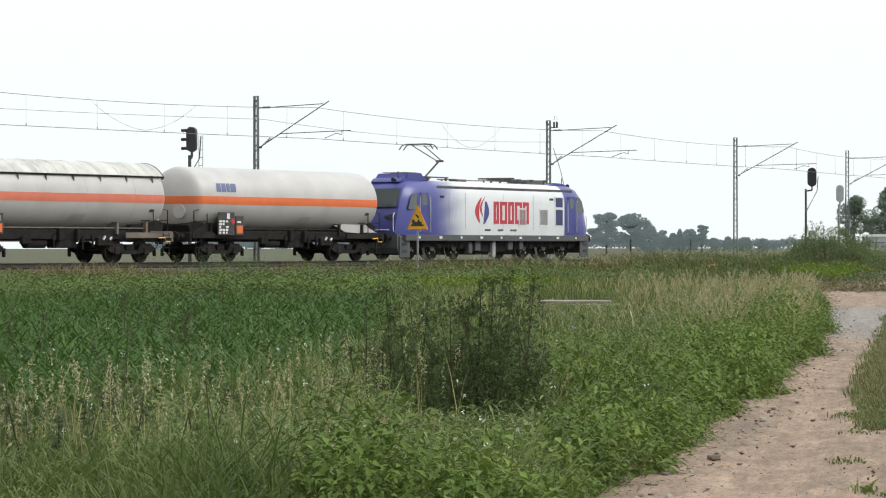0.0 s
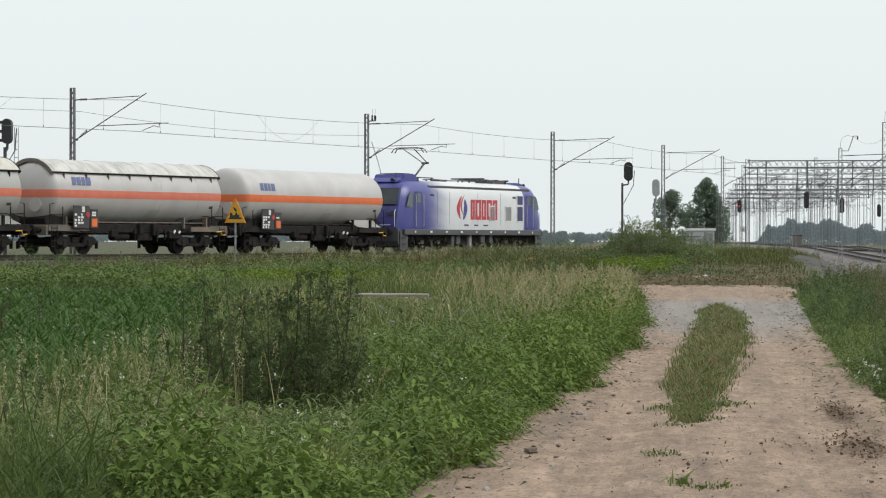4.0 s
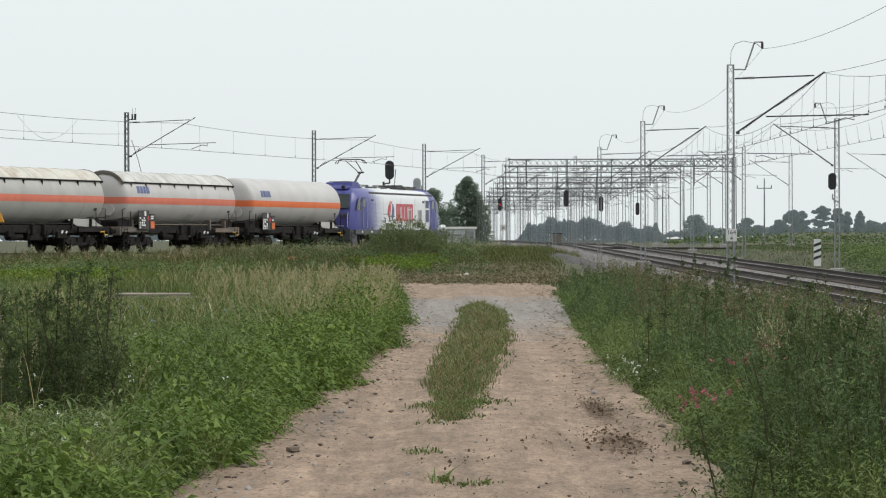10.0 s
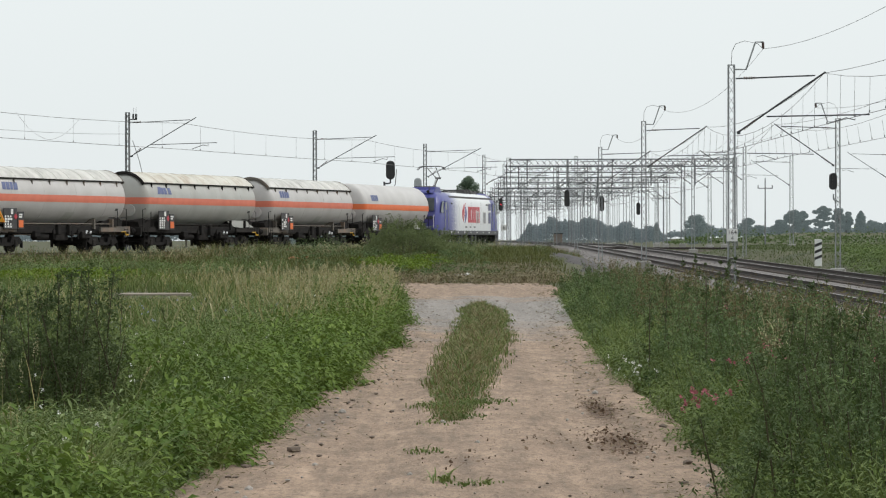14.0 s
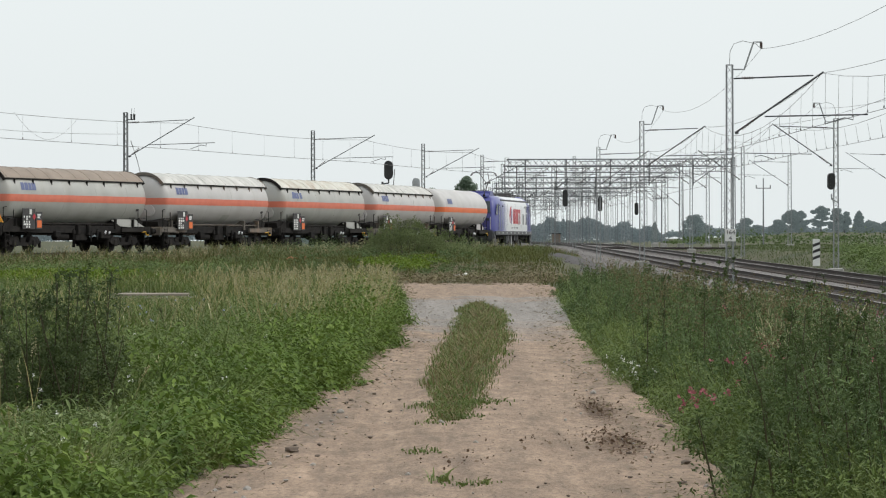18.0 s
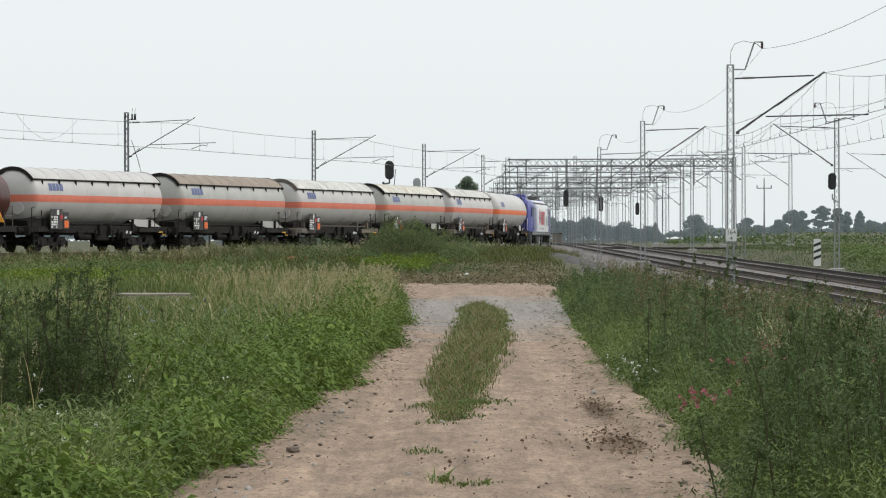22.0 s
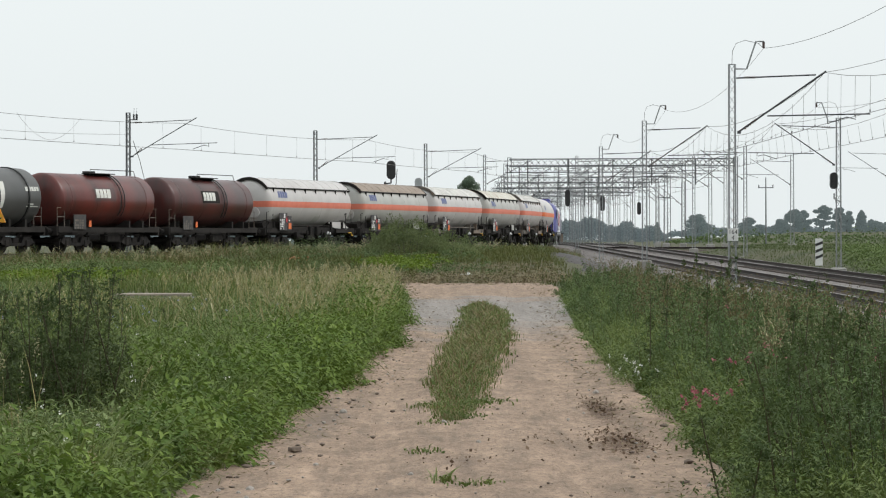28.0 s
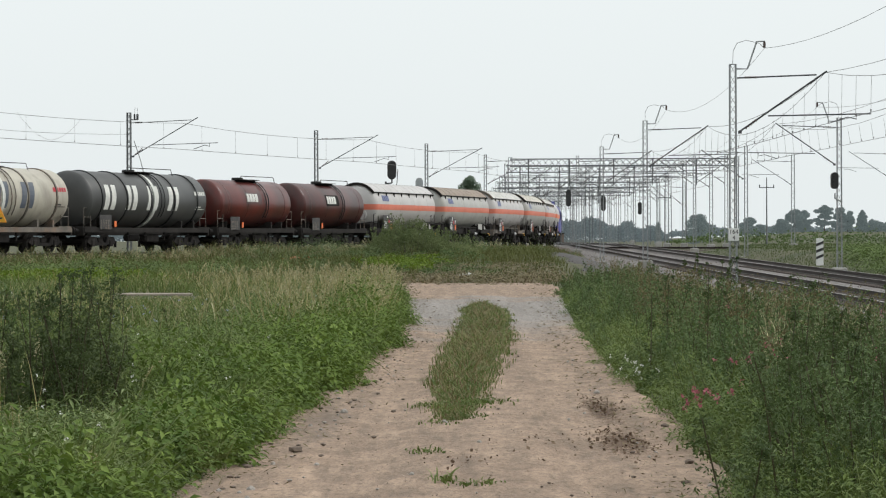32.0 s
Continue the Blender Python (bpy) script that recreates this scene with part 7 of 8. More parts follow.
# tall dark mugwort: stems with whorls of small leaves
def mugwort(name, cx, cy, hh, per, leaf, material, label, radius=0.16):
    n = len(cx)
    z = heights(cx, cy)
    tilt = rng.normal(0, 0.24, (n, 2))
    k = np.repeat(np.arange(n), per)
    t = rng.uniform(0.12, 1.0, n * per)
    r = radius * (1.15 - t) * rng.uniform(0.2, 1.0, n * per) + 0.015
    a = rng.uniform(0, 2 * pi, n * per)
    c = np.stack([cx[k] + tilt[k, 0] * hh[k] * t + r * np.cos(a), cy[k] + tilt[k, 1] * hh[k] * t + r * np.sin(a), z[k] + hh[k] * t + 0.35 * r], 1)
    lv = leaves(rng, c, leaf * (0.8 + cy[k] / 110), 0.3, 0.2)
    V = np.zeros((n, 4, 3))
    w = 0.0035 + 0.00006 * cy
    V[:, 0] = np.stack([cx - w, cy, z - 0.05], 1)
    V[:, 1] = np.stack([cx + w, cy, z - 0.05], 1)
    V[:, 2] = np.stack([cx + tilt[:, 0] * hh + w * 0.3, cy + tilt[:, 1] * hh, z + hh], 1)
    V[:, 3] = np.stack([cx + tilt[:, 0] * hh - w * 0.3, cy + tilt[:, 1] * hh, z + hh], 1)
    sow(name, [lv], material, label, "weeds")
    sow(name + "_stems", [(V.reshape(-1, 3), np.arange(n)[:, None] * 4 + np.array([[0, 1, 2, 3]]))], STEM, "dark upright weed stems", "weeds")


def mugwort_plants(cx, cy, hh, per, leaf, material, label, radius, group):
    """Single tall plants: a slanting stem, and feathery leaves in sprays along it."""
    for x, y, h in zip(cx, cy, hh):
        z = float(heights(x, y))
        pl = thing("mugwort", label, "weed", group, m=pose(float(x), float(y), z))
        tx, ty = rng.normal(0, 0.17, 2) * h
        bm = bms()
        rod(bm, (0, 0, -0.05), (tx, ty, h), 0.009, 0.0035, seg=5)
        part("stem", bm, STEM, pl)
        sprays = per // 14
        k = np.repeat(np.arange(sprays), 14)
        t = np.sort(rng.uniform(0.1, 1.0, sprays))[k]
        a = rng.uniform(0, 2 * pi, sprays)[k]
        u = rng.random(len(k))
        r = (radius * (1.2 - t) + 0.02) * u
        c = np.stack([tx * t + r * np.cos(a), ty * t + r * np.sin(a), h * t + r * rng.uniform(0.1, 0.9, sprays)[k]], 1) + rng.normal(0, 0.012, (len(k), 3))
        V, Q = leaves(rng, c, leaf * (0.8 + y / 110), 0.32, 0.2)
        o = new("foliage", np_mesh("foliage", V, Q, material))
        o.parent = pl


n = 48
mugwort_plants(-3.28 + np.clip(rng.normal(0, 0.38, n), -0.75, 0.72), rng.normal(23.5, 0.4, n), rng.uniform(0.65, 1.38, n), 440, 0.042, MUGWORT, "tall dark mugwort plant in a dense stand", 0.26, "mugwort stand in the meadow")
x, y = spread(44, 16, 60, left_far, lambda v: edge_l(v) - 1.6)
mugwort_plants(x, y, low(x, y, rng.uniform(0.6, 1.0, len(x))), 154, 0.045, MUGWORT, "slender grey-green mugwort standing in the grass", 0.14, "mugwort scattered in the meadow")


n = 26
yy = rng.uniform(15.5, 22.5, n)
mugwort_plants(yy * rng.uniform(-0.315, -0.215, n), yy, rng.uniform(0.35, 0.6, n), 320, 0.040, MUG_PALE, "slender grey-green mugwort in the meadow", 0.16, "mugwort scattered in the meadow")

# the crop field
x, y = spread(60000, 23, 78, lambda v: -0.315 * v - 2, lambda v: field_edge(v) + 0.5)
sow("green_crop", [blades(rng, x, y, heights(x, y), low(x, y, rng.uniform(0.28, 0.66, len(x))), rng.uniform(0.016, 0.036, len(x)) * (0.7 + y / 90), 1.0, 0.75)], CROP,
    "dense dark-green young crop with arching leaves", "crop")

# hedge-like weeds and dry grass along the foot of the curve's bank
s = rng.uniform(-30, 48, 1500)
off = rng.uniform(7.6, 19.0, 1500)
q = np.array([on_curve(a, b)[:2] for a, b in zip(s, off)])
keep = (q[:, 1] > 60) & (q[:, 0] > left_far(q[:, 1]) - 3)
n = keep.sum()
lift = np.clip(1 + 1.1 * patchy(q[keep, 0], q[keep, 1], 0.28, 27.0), 0.3, 1.7)
sow("bank_weeds", [domes(rng, q[keep, 0], q[keep, 1], rng.uniform(0.3, 0.7, n), rng.uniform(0.4, 0.8, n) * np.where(off[keep] > 13, 0.6, 1.0) * lift, 130, 0.10)], HERB_SOFT, "leafy bramble-like weeds along the railway bank", "weeds")
s = rng.uniform(-60, 150, 22000)
off = rng.uniform(2.6, 16.0, 22000) ** 1.0
q = np.array([on_curve(a, b)[:2] for a, b in zip(s, off)])
keep = (q[:, 1] > 60) & (q[:, 0] > left_far(q[:, 1]) - 6) & (q[:, 0] < 7)
q, off = q[keep], off[keep]
h = np.where(off < 4.0, 0.22, 0.42) * rng.uniform(0.6, 1.4, len(q))
sow("bank_grass", [blades(rng, q[:, 0], q[:, 1], heights(q[:, 0], q[:, 1]), h, rng.uniform(0.02, 0.04, len(q)), 0.5)], GRASS_FAR, "rough yellowing grass on the railway bank", "grass")
s = rng.uniform(-30, 130, 26000)
off = rng.uniform(2.4, 7.0, 26000)
q = np.array([on_curve(a, b)[:2] for a, b in zip(s, off)])
pn = patchy(q[:, 0], q[:, 1], 0.12, 4.0)
q = q[pn > -0.2]
tall = np.interp(q[:, 0] / q[:, 1], [-0.24, -0.17, -0.06, -0.03], [1.0, 1.6, 1.6, 0.9]) * (1 + 0.8 * patchy(q[:, 0], q[:, 1], 0.25, 12.0))
half = rng.random(len(q)) < np.interp(q[:, 0] / q[:, 1], [-0.22, -0.17], [0.0, 0.6])
sow("olive_bank_grass", [blades(rng, q[half, 0], q[half, 1], heights(q[half, 0], q[half, 1]), rng.uniform(0.3, 0.7, half.sum()) * np.clip(tall[half], 0.3, 3), rng.uniform(0.016, 0.030, half.sum()), 0.5)], GRASS_FAR,
    "olive grass and weeds beside the rails", "grass")
q, tall = q[~half], tall[~half]
sow("dry_bank_grass", [blades(rng, q[:, 0], q[:, 1], heights(q[:, 0], q[:, 1]), rng.uniform(0.25, 0.62, len(q)) * np.clip(tall, 0.3, 3), rng.uniform(0.016, 0.030, len(q)), 0.5)], DRY_BROWN,
    "dry brown grass beside the ballast", "grass")
s, off = rng.uniform(28, 105, 520), rng.uniform(2.3, 5.5, 520)
q = np.array([on_curve(a, b)[:2] for a, b in zip(s, off)])
pn = patchy(q[:, 0], q[:, 1], 0.2, 21.0)
q, pn = q[pn > -0.1], pn[pn > -0.1]
sow("line_side_weeds", [domes(rng, q[:, 0], q[:, 1], 0.3 + 0.4 * pn, np.clip(0.6 + 1.0 * pn, 0.4, 1.2), 130, 0.07)], MUG_RIGHT, "tall olive weeds close beside the rails", "weeds")
x2, y2 = rng.normal(-14.4, 1.6, 300), rng.normal(100, 3, 300)
herb_patch("yellow_herbs", np.concatenate([x2]), np.concatenate([y2]), rng.uniform(0.3, 0.6, 300), 40, 0.075, HERB_BRIGHT, "yellow-green flowering herbs", 0.6, 0.4)

# a bramble hedge between the crop and the bank
y = rng.uniform(86, 95, 300)
x = y * rng.uniform(-0.34, -0.16, 300)
hh = np.clip(0.5 + 0.5 * patchy(x, y, 0.5, 81.0) + rng.uniform(-0.1, 0.2, 300), 0.2, 0.85)
half = rng.random(300) < 0.6
for pick, mt in ((half, HERB_SOFT), (~half, HERB)):
    sow("bramble_hedge", [domes(rng, x[pick], y[pick], rng.uniform(0.4, 0.8, pick.sum()), hh[pick], 170, 0.10, 0.5)], mt, "low bramble hedge along the field's far edge", "weeds")
# tall feathery grass and weeds that hide the foot of the rails, in uneven drifts
s = rng.uniform(14, 104, 34000)
off = 2.5 + 6.5 * rng.random(34000) ** 1.4
q = np.array([on_curve(a, b)[:2] for a, b in zip(s, off)])
drift = patchy(q[:, 0], q[:, 1], 0.30, 61.0)
fine = patchy(q[:, 0], q[:, 1], 1.3, 63.0)
h = np.clip(0.52 + 0.55 * drift + 0.22 * fine + rng.uniform(-0.15, 0.15, len(q)), 0.12, 1.05) * np.interp(q[:, 0] / q[:, 1], [-0.2, -0.15, -0.03], [0.45, 1.0, 1.0])
kind_of = patchy(q[:, 0], q[:, 1], 0.22, 67.0) + rng.normal(0, 0.14, len(q))
for lo, hi, mt, lb in ((-9, -0.16, DRY_BROWN, "brownish feathery grass along the rails"), (-0.16, 0.2, GRASS_FAR, "olive feathery grass along the rails"), (0.2, 9, OLIVE, "greener feathery grass along the rails")):
    half = (kind_of > lo) & (kind_of <= hi)
    sow("feathery_bank_grass", [blades(rng, q[half, 0], q[half, 1], heights(q[half, 0], q[half, 1]), h[half], rng.uniform(0.014, 0.030, half.sum()), 0.6, 0.4)], mt, lb, "grass")
pick = (h > 0.5) & (rng.random(len(q)) < 0.05)
stems, heads = panicles(rng, q[pick, 0], q[pick, 1], h[pick] * 1.12, 0.5, 0.02, 18)
sow("bank_seed_heads", [heads], SEED, "pale seed heads over the bank grass", "grass")
s, off = rng.uniform(20, 100, 420), rng.uniform(4.5, 14.0, 420)
q = np.array([on_curve(a, b)[:2] for a, b in zip(s, off)])
pn = patchy(q[:, 0], q[:, 1], 0.2, 71.0)
q, pn = q[pn > 0.0], pn[pn > 0.0]
sow("bank_clumps", [domes(rng, q[:, 0], q[:, 1], 0.35 + 0.8 * pn, 0.35 + 1.3 * pn, 150, 0.08, 0.4)], MUG_RIGHT, "dark rounded weed clumps on the bank", "weeds")

# the rise beyond the track's end
x, y = spread(30000, 96, 215, lambda v: -0.03 * v - 8, lambda v: np.full_like(v, 5.6), 0)
keep = np.array([curve_dist(a, b) > 2.6 for a, b in zip(x, y)]) & ~((y < 101) & (x > -2.6) & (x < 2.2)) & (rng.random(len(x)) < np.where((x > -1) & (y < 128), 0.75, 1.0))
x, y = x[keep], y[keep]
sow("rough_grass", [blades(rng, x, y, heights(x, y), rng.uniform(0.18, 0.55, len(x)) * np.where((x > -1) & (y < 128), 0.62, 1) * (1 + 0.7 * patchy(x, y, 0.35, 51.0)), rng.uniform(0.018, 0.038, len(x)), 0.5)],
    GRASS_FAR, "rough grass on the rise towards the tracks", "grass")
x, y = spread(14000, 97, 130, lambda v: np.full_like(v, -3.0), lambda v: np.full_like(v, 5.0), 0)
c = np.stack([x, y, heights(x, y) + rng.uniform(0.02, 0.2, len(x))], 1)
sow("cut_grass", [leaves(rng, c, 0.26, 0.10, 1.25)], CUT, "withered cut grass strewn past the road's end", "grass")
x, y = spread(150, 112, 170, lambda v: -0.03 * v - 3, lambda v: np.full_like(v, 2.0), 0)
cx, cy = rng.uniform(-2.4, 4.6, 90), 101.0 + 13 * rng.random(90) ** 1.3
sow("cut_heaps", [domes(rng, cx, cy, rng.uniform(0.3, 0.8, 90), rng.uniform(0.08, 0.3, 90), 110, 0.20, 0.12)], CUT, "withered swaths of cut grass past the road's end", "grass")
herb_patch("rise_herbs", x, y, rng.uniform(0.2, 0.5, len(x)), 60, 0.05, MUG_RIGHT, "green herbs on the rise", 0.5, 0.5)
x, y = rng.normal(-1.9, 1.0, 130), rng.normal(128, 4, 130)
herb_patch("bright_herbs", x, y, rng.uniform(0.25, 0.5, 130), 44, 0.055, HERB_BRIGHT, "yellow-green herbs below the bush", 0.6, 0.4)

# right-hand bank: a thick belt of tall weeds between track and ballast
def right_far(v):
    return np.minimum(5.4, 0.168 * v + 1.5)


x, y = spread(4200, 13, 84, lambda v: edge_r(v) + 0.25, right_far)
p = patchy(x, y, 0.45, 6.0)
keep = p + 0.25 * (x - edge_r(y) - 1) > rng.uniform(-0.3, 0.3, len(x))
x, y, p = x[keep], y[keep], p[keep]
p2 = patchy(x, y, 1.3, 8.0)
hh = np.clip(0.55 + 0.45 * p + 0.35 * p2 + rng.uniform(-0.15, 0.25, len(x)), 0.2, 1.15) * np.clip((x - edge_r(y)) / 0.8, 0.35, 1)
a = p2 + rng.normal(0, 0.15, len(x)) > -0.05
mugwort("tall_weeds", x[a], y[a], hh[a], 130, 0.042, MUG_RIGHT, "dense belt of tall grey-green weeds", 0.18)
a = ~a | (rng.random(len(x)) < 0.12)
sow("leafy_weeds", [domes(rng, x[a], y[a], 0.18 + 0.24 * hh[a], hh[a] * 0.85, 130, 0.044, 0.36)], HERB_SOFT, "leafy green weeds in the belt", "weeds")
n = 60
yy = rng.uniform(15.0, 24.0, n)
x, y = spread(700, 24, 84, lambda v: edge_r(v) + 1.0, right_far)
pts = np.stack([x, y, heights(x, y) + rng.uniform(0.45, 0.95, len(x))], 1)
pts = np.repeat(pts, 22, 0) + rng.normal(0, 1, (len(x) * 22, 3)) * np.array((0.03, 0.03, 0.09))
sow("brown_seed_tops", [leaves(rng, pts, np.full(len(pts), 0.04), 0.5, -0.5)], SEED_BROWN, "olive-brown seed tops of tall weeds", "weeds")
mugwort_plants(yy * rng.triangular(0.096, 0.165, 0.172, n), yy, rng.uniform(0.45, 1.1, n), 420, 0.040, MUG_DARK, "tall dark mugwort plant with slanting stem", 0.22, "mugwort beside the track")
yy = np.concatenate([rng.uniform(26, 62, 26), np.array((33.0, 35.5, 30.0, 52.0))])
xx = np.concatenate([np.minimum(yy[:26] * rng.uniform(0.070, 0.15, 26), 5.3), np.array((3.75, 4.5, 4.65, 4.0))])
mugwort_plants(xx, yy, rng.uniform(0.95, 1.3, len(yy)), 210, 0.045, MUG_DARK, "slim dark weed spire rising over the belt", 0.10, "weed spires beside the ballast")
x, y = rng.normal(4.4, 0.45, 60), rng.normal(64, 5, 60)
sow("bright_weeds", [domes(rng, x, y, rng.uniform(0.2, 0.35, 60), rng.uniform(0.3, 0.6, 60), 90, 0.065)], HERB_BRIGHT, "yellow-green flowering weeds beside the track", "weeds")
x = np.concatenate([rng.normal(3.6, 0.16, 260), rng.normal(4.45, 0.2, 200), rng.normal(5.3, 0.3, 440)])
y = np.concatenate([rng.normal(29.2, 0.9, 260), rng.normal(31, 1.0, 200), rng.uniform(38, 52, 440)])
z, h = heights(x, y), rng.uniform(0.7, 1.08, 900)
sow("pale_plumes", [blades(rng, x, y, z, h, rng.uniform(0.012, 0.024, 900), 0.35, 0.6)], SEED, "pale plumes of dry grass on the shoulder", "grass")
x, y = spread(36000, 13, 88, lambda v: edge_r(v) + 0.05, right_far)
x, y, tg = tufted(x, y)
ok = (x > edge_r(y)) & (x < 5.8)
x, y, tg = x[ok], y[ok], tg[ok]
h = rng.uniform(0.2, 0.66, len(x)) * (0.5 + 0.5 * tg) * np.clip((x - edge_r(y)) / 0.7, 0.15, 1)
sow("bank_meadow_grass", [blades(rng, x, y, heights(x, y), h, rng.uniform(0.006, 0.013, len(x)) * (0.7 + y / 60), 0.5)], GRASS, "tall green grass between the weeds", "grass")
x, y = spread(2300, 14, 86, lambda v: edge_r(v) + 0.1, lambda v: np.minimum(edge_r(v) + 2.6, right_far(v)))
p = patchy(x, y, 0.45, 6.0)
keep = p + 0.3 * (x - edge_r(y) - 1) < rng.uniform(-0.25, 0.3, len(x))
x, y = x[keep], y[keep]
hh = rng.uniform(0.12, 0.5, len(x)) * np.clip((x - edge_r(y)) / 0.5, 0.35, 1)
sow("edge_herbs", [domes(rng, x, y, 0.14 + 0.32 * hh, hh, 120, 0.036 + 0.0002 * y, 0.32)], HERB_FINE, "low bright herbs along the track's edge", "weeds")
x, y = spread(3000, 28, 70, lambda v: right_far(v) - 1.0, lambda v: right_far(v) + 1.3, 0)
sow("dry_edge_grass", [blades(rng, x, y, heights(x, y), rng.uniform(0.4, 0.8, len(x)), rng.uniform(0.007, 0.014, len(x)), 0.35)], DRY, "dry grass along the ballast shoulder", "grass")

# flowers
def blossoms(name, x, y, z, size, material, label):
    c = np.stack([x, y, z], 1)
    c = np.repeat(c, 7, 0) + rng.normal(0, size * 0.55, (len(x) * 7, 3))
    sow(name, [leaves(rng, c, size, 0.8, 0.4)], material, label, "flowers")


x = np.concatenate([rng.normal(1.9, 0.12, 17), rng.normal(2.6, 0.2, 13)])
y = np.concatenate([rng.normal(21.3, 0.5, 17), rng.normal(23.5, 0.8, 13)])
blossoms("pink_flowers", x, y, heights(x, y) + np.concatenate([rng.uniform(0.34, 0.5, 17), rng.uniform(0.5, 0.68, 13)]), 0.028, FLOWER_P, "loose pink wild flowers among weeds")
x, y = spread(26, 17, 40, lambda v: edge_r(v) + 1.5, lambda v: edge_r(v) + 3.0)
blossoms("red_flowers", x, y, heights(x, y) + rng.uniform(0.55, 0.85, len(x)), 0.026, FLOWER_P, "small dark pink thistle heads")
x, y = spread(120, 16, 85, left_far, lambda v: edge_l(v) - 0.4)
blossoms("white_flowers", x, y, heights(x, y) + rng.uniform(0.35, 0.62, len(x)), 0.016, FLOWER_W, "tiny white meadow flowers")
x, y = rng.normal(2.05, 0.12, 20), rng.normal(31.5, 1.2, 20)
blossoms("white_campion", x, y, heights(x, y) + rng.uniform(0.12, 0.3, 20), 0.022, FLOWER_W, "white campion at the track's edge")
x, y = rng.normal(-4.4, 0.7, 26), rng.normal(43, 4, 26)
blossoms("blue_flowers", x, y, heights(x, y) + rng.uniform(0.4, 0.6, 26), 0.020, FLOWER_B, "pale blue wild flowers")

# the grassy strip between the wheel tracks
def strip(v):
    return np.interp(v, [24, 27, 35, 45, 59, 66], [0.05, 0.11, 0.29, 0.62, 0.86, 0.85]), np.interp(v, [24, 27, 31, 45, 59, 64, 66], [0.0, 0.24, 0.38, 0.47, 0.45, 0.35, 0.0])


y = rng.uniform(24.5, 65.5, 26000)
c, hw = strip(y)
u = rng.normal(0, 0.5, len(y))
keep = np.abs(u) < 1.05
y, c, hw, u = y[keep], c[keep], hw[keep], u[keep]
x = c + u * hw * (1 + 0.55 * patchy(y, u, 0.8, 3.0)) + 0.05 * rng.normal(0, 1, len(y))
h = rng.uniform(0.05, 0.26, len(x)) * (1 - 0.5 * np.abs(u)) * (0.7 + 0.5 * np.sin(y * 2.3 + 4 * u) ** 2) * np.clip((y - 24) / 8, 0.3, 1)
sow("strip_grass", [blades(rng, x, y, np.full(len(x), 0.03), h, rng.uniform(0.005, 0.010, len(x)) * (0.7 + y / 60), 0.9, 0.5)], GRASS, "short grass on the strip between wheel tracks", "grass")
keep = rng.random(len(x)) < 0.24
sow("strip_dry_grass", [blades(rng, x[keep], y[keep], np.full(keep.sum(), 0.03), h[keep] * 1.25, np.full(keep.sum(), 0.009), 0.7)], DRY_BROWN, "brownish grass tips on the strip", "grass")
for px, py, n, r, hi in ((0.0, 18.3, 34, 0.05, 0.13), (0.17, 18.1, 40, 0.07, 0.05), (0.27, 18.2, 26, 0.05, 0.05), (-0.10, 20.9, 60, 0.08, 0.05), (-0.02, 24.2, 60, 0.09, 0.04), (0.16, 25.0, 110, 0.13, 0.05),
                         (0.05, 26.6, 220, 0.16, 0.07), (0.3, 27.2, 200, 0.14, 0.07), (2.0, 21.0, 120, 0.12, 0.12)):
    xx, yy = rng.normal(px, r, n), rng.normal(py, r * 1.8, n)
    sow("weed_tuft", [blades(rng, xx, yy, np.full(n, 0.03), rng.uniform(0.3, 1.0, n) * hi, rng.uniform(0.008, 0.020, n), 1.3)], GRASS, "small weed tuft growing in the track", "weeds")

# loose gravel beside the main line
ys = np.concatenate([np.arange(24, 110, 2.0), np.arange(110, 275, 4.0)])
v, f = [], []
for yy in ys:
    for k in range(9):
        xx = (5.3 if yy < 92 else 5.9) + 0.25 * sin(yy * 0.4) + (9.75 - 5.4) * k / 8
        v.append((xx, yy, ground_z(xx, yy) + (-0.15 if k in (0, 8) else 0.10) + 0.02 * noise.noise((xx, yy, 5.0))))
for j in range(len(ys) - 1):
    for k in range(8):
        a = j * 9 + k
        f.append((a, a + 1, a + 10, a + 9))
tagged(new("gravel_verge", raw("gravel_verge", v, f, mat("grey_verge_gravel", (0.085, 0.076, 0.075), (0.052, 0.046, 0.046), rough=0.95, grain=0.6, bump=1.0, scale=0.8, fine=12), True)), "grey gravel shoulder beside the main line", "gravel", kind="structure")
y = 13 * (100 / 13) ** rng.random(5200)
l_, r_ = edge_l(y) - 0.1, edge_r(y) + 0.1
x = l_ + (r_ - l_) * rng.random(len(y))
c = np.stack([x, y, np.full(len(y), 0.035) + rng.uniform(-0.02, 0.02, len(y))], 1)
sow("pebbles", [leaves(rng, c, 0.014 * (0.7 + y / 80), 0.7, 1.0)], mat("pebbles", (0.20, 0.155, 0.12), (0.38, 0.31, 0.25), rough=0.95, island=0.9, bump=0.0), "small pebbles and crumbs of earth", "gravel")

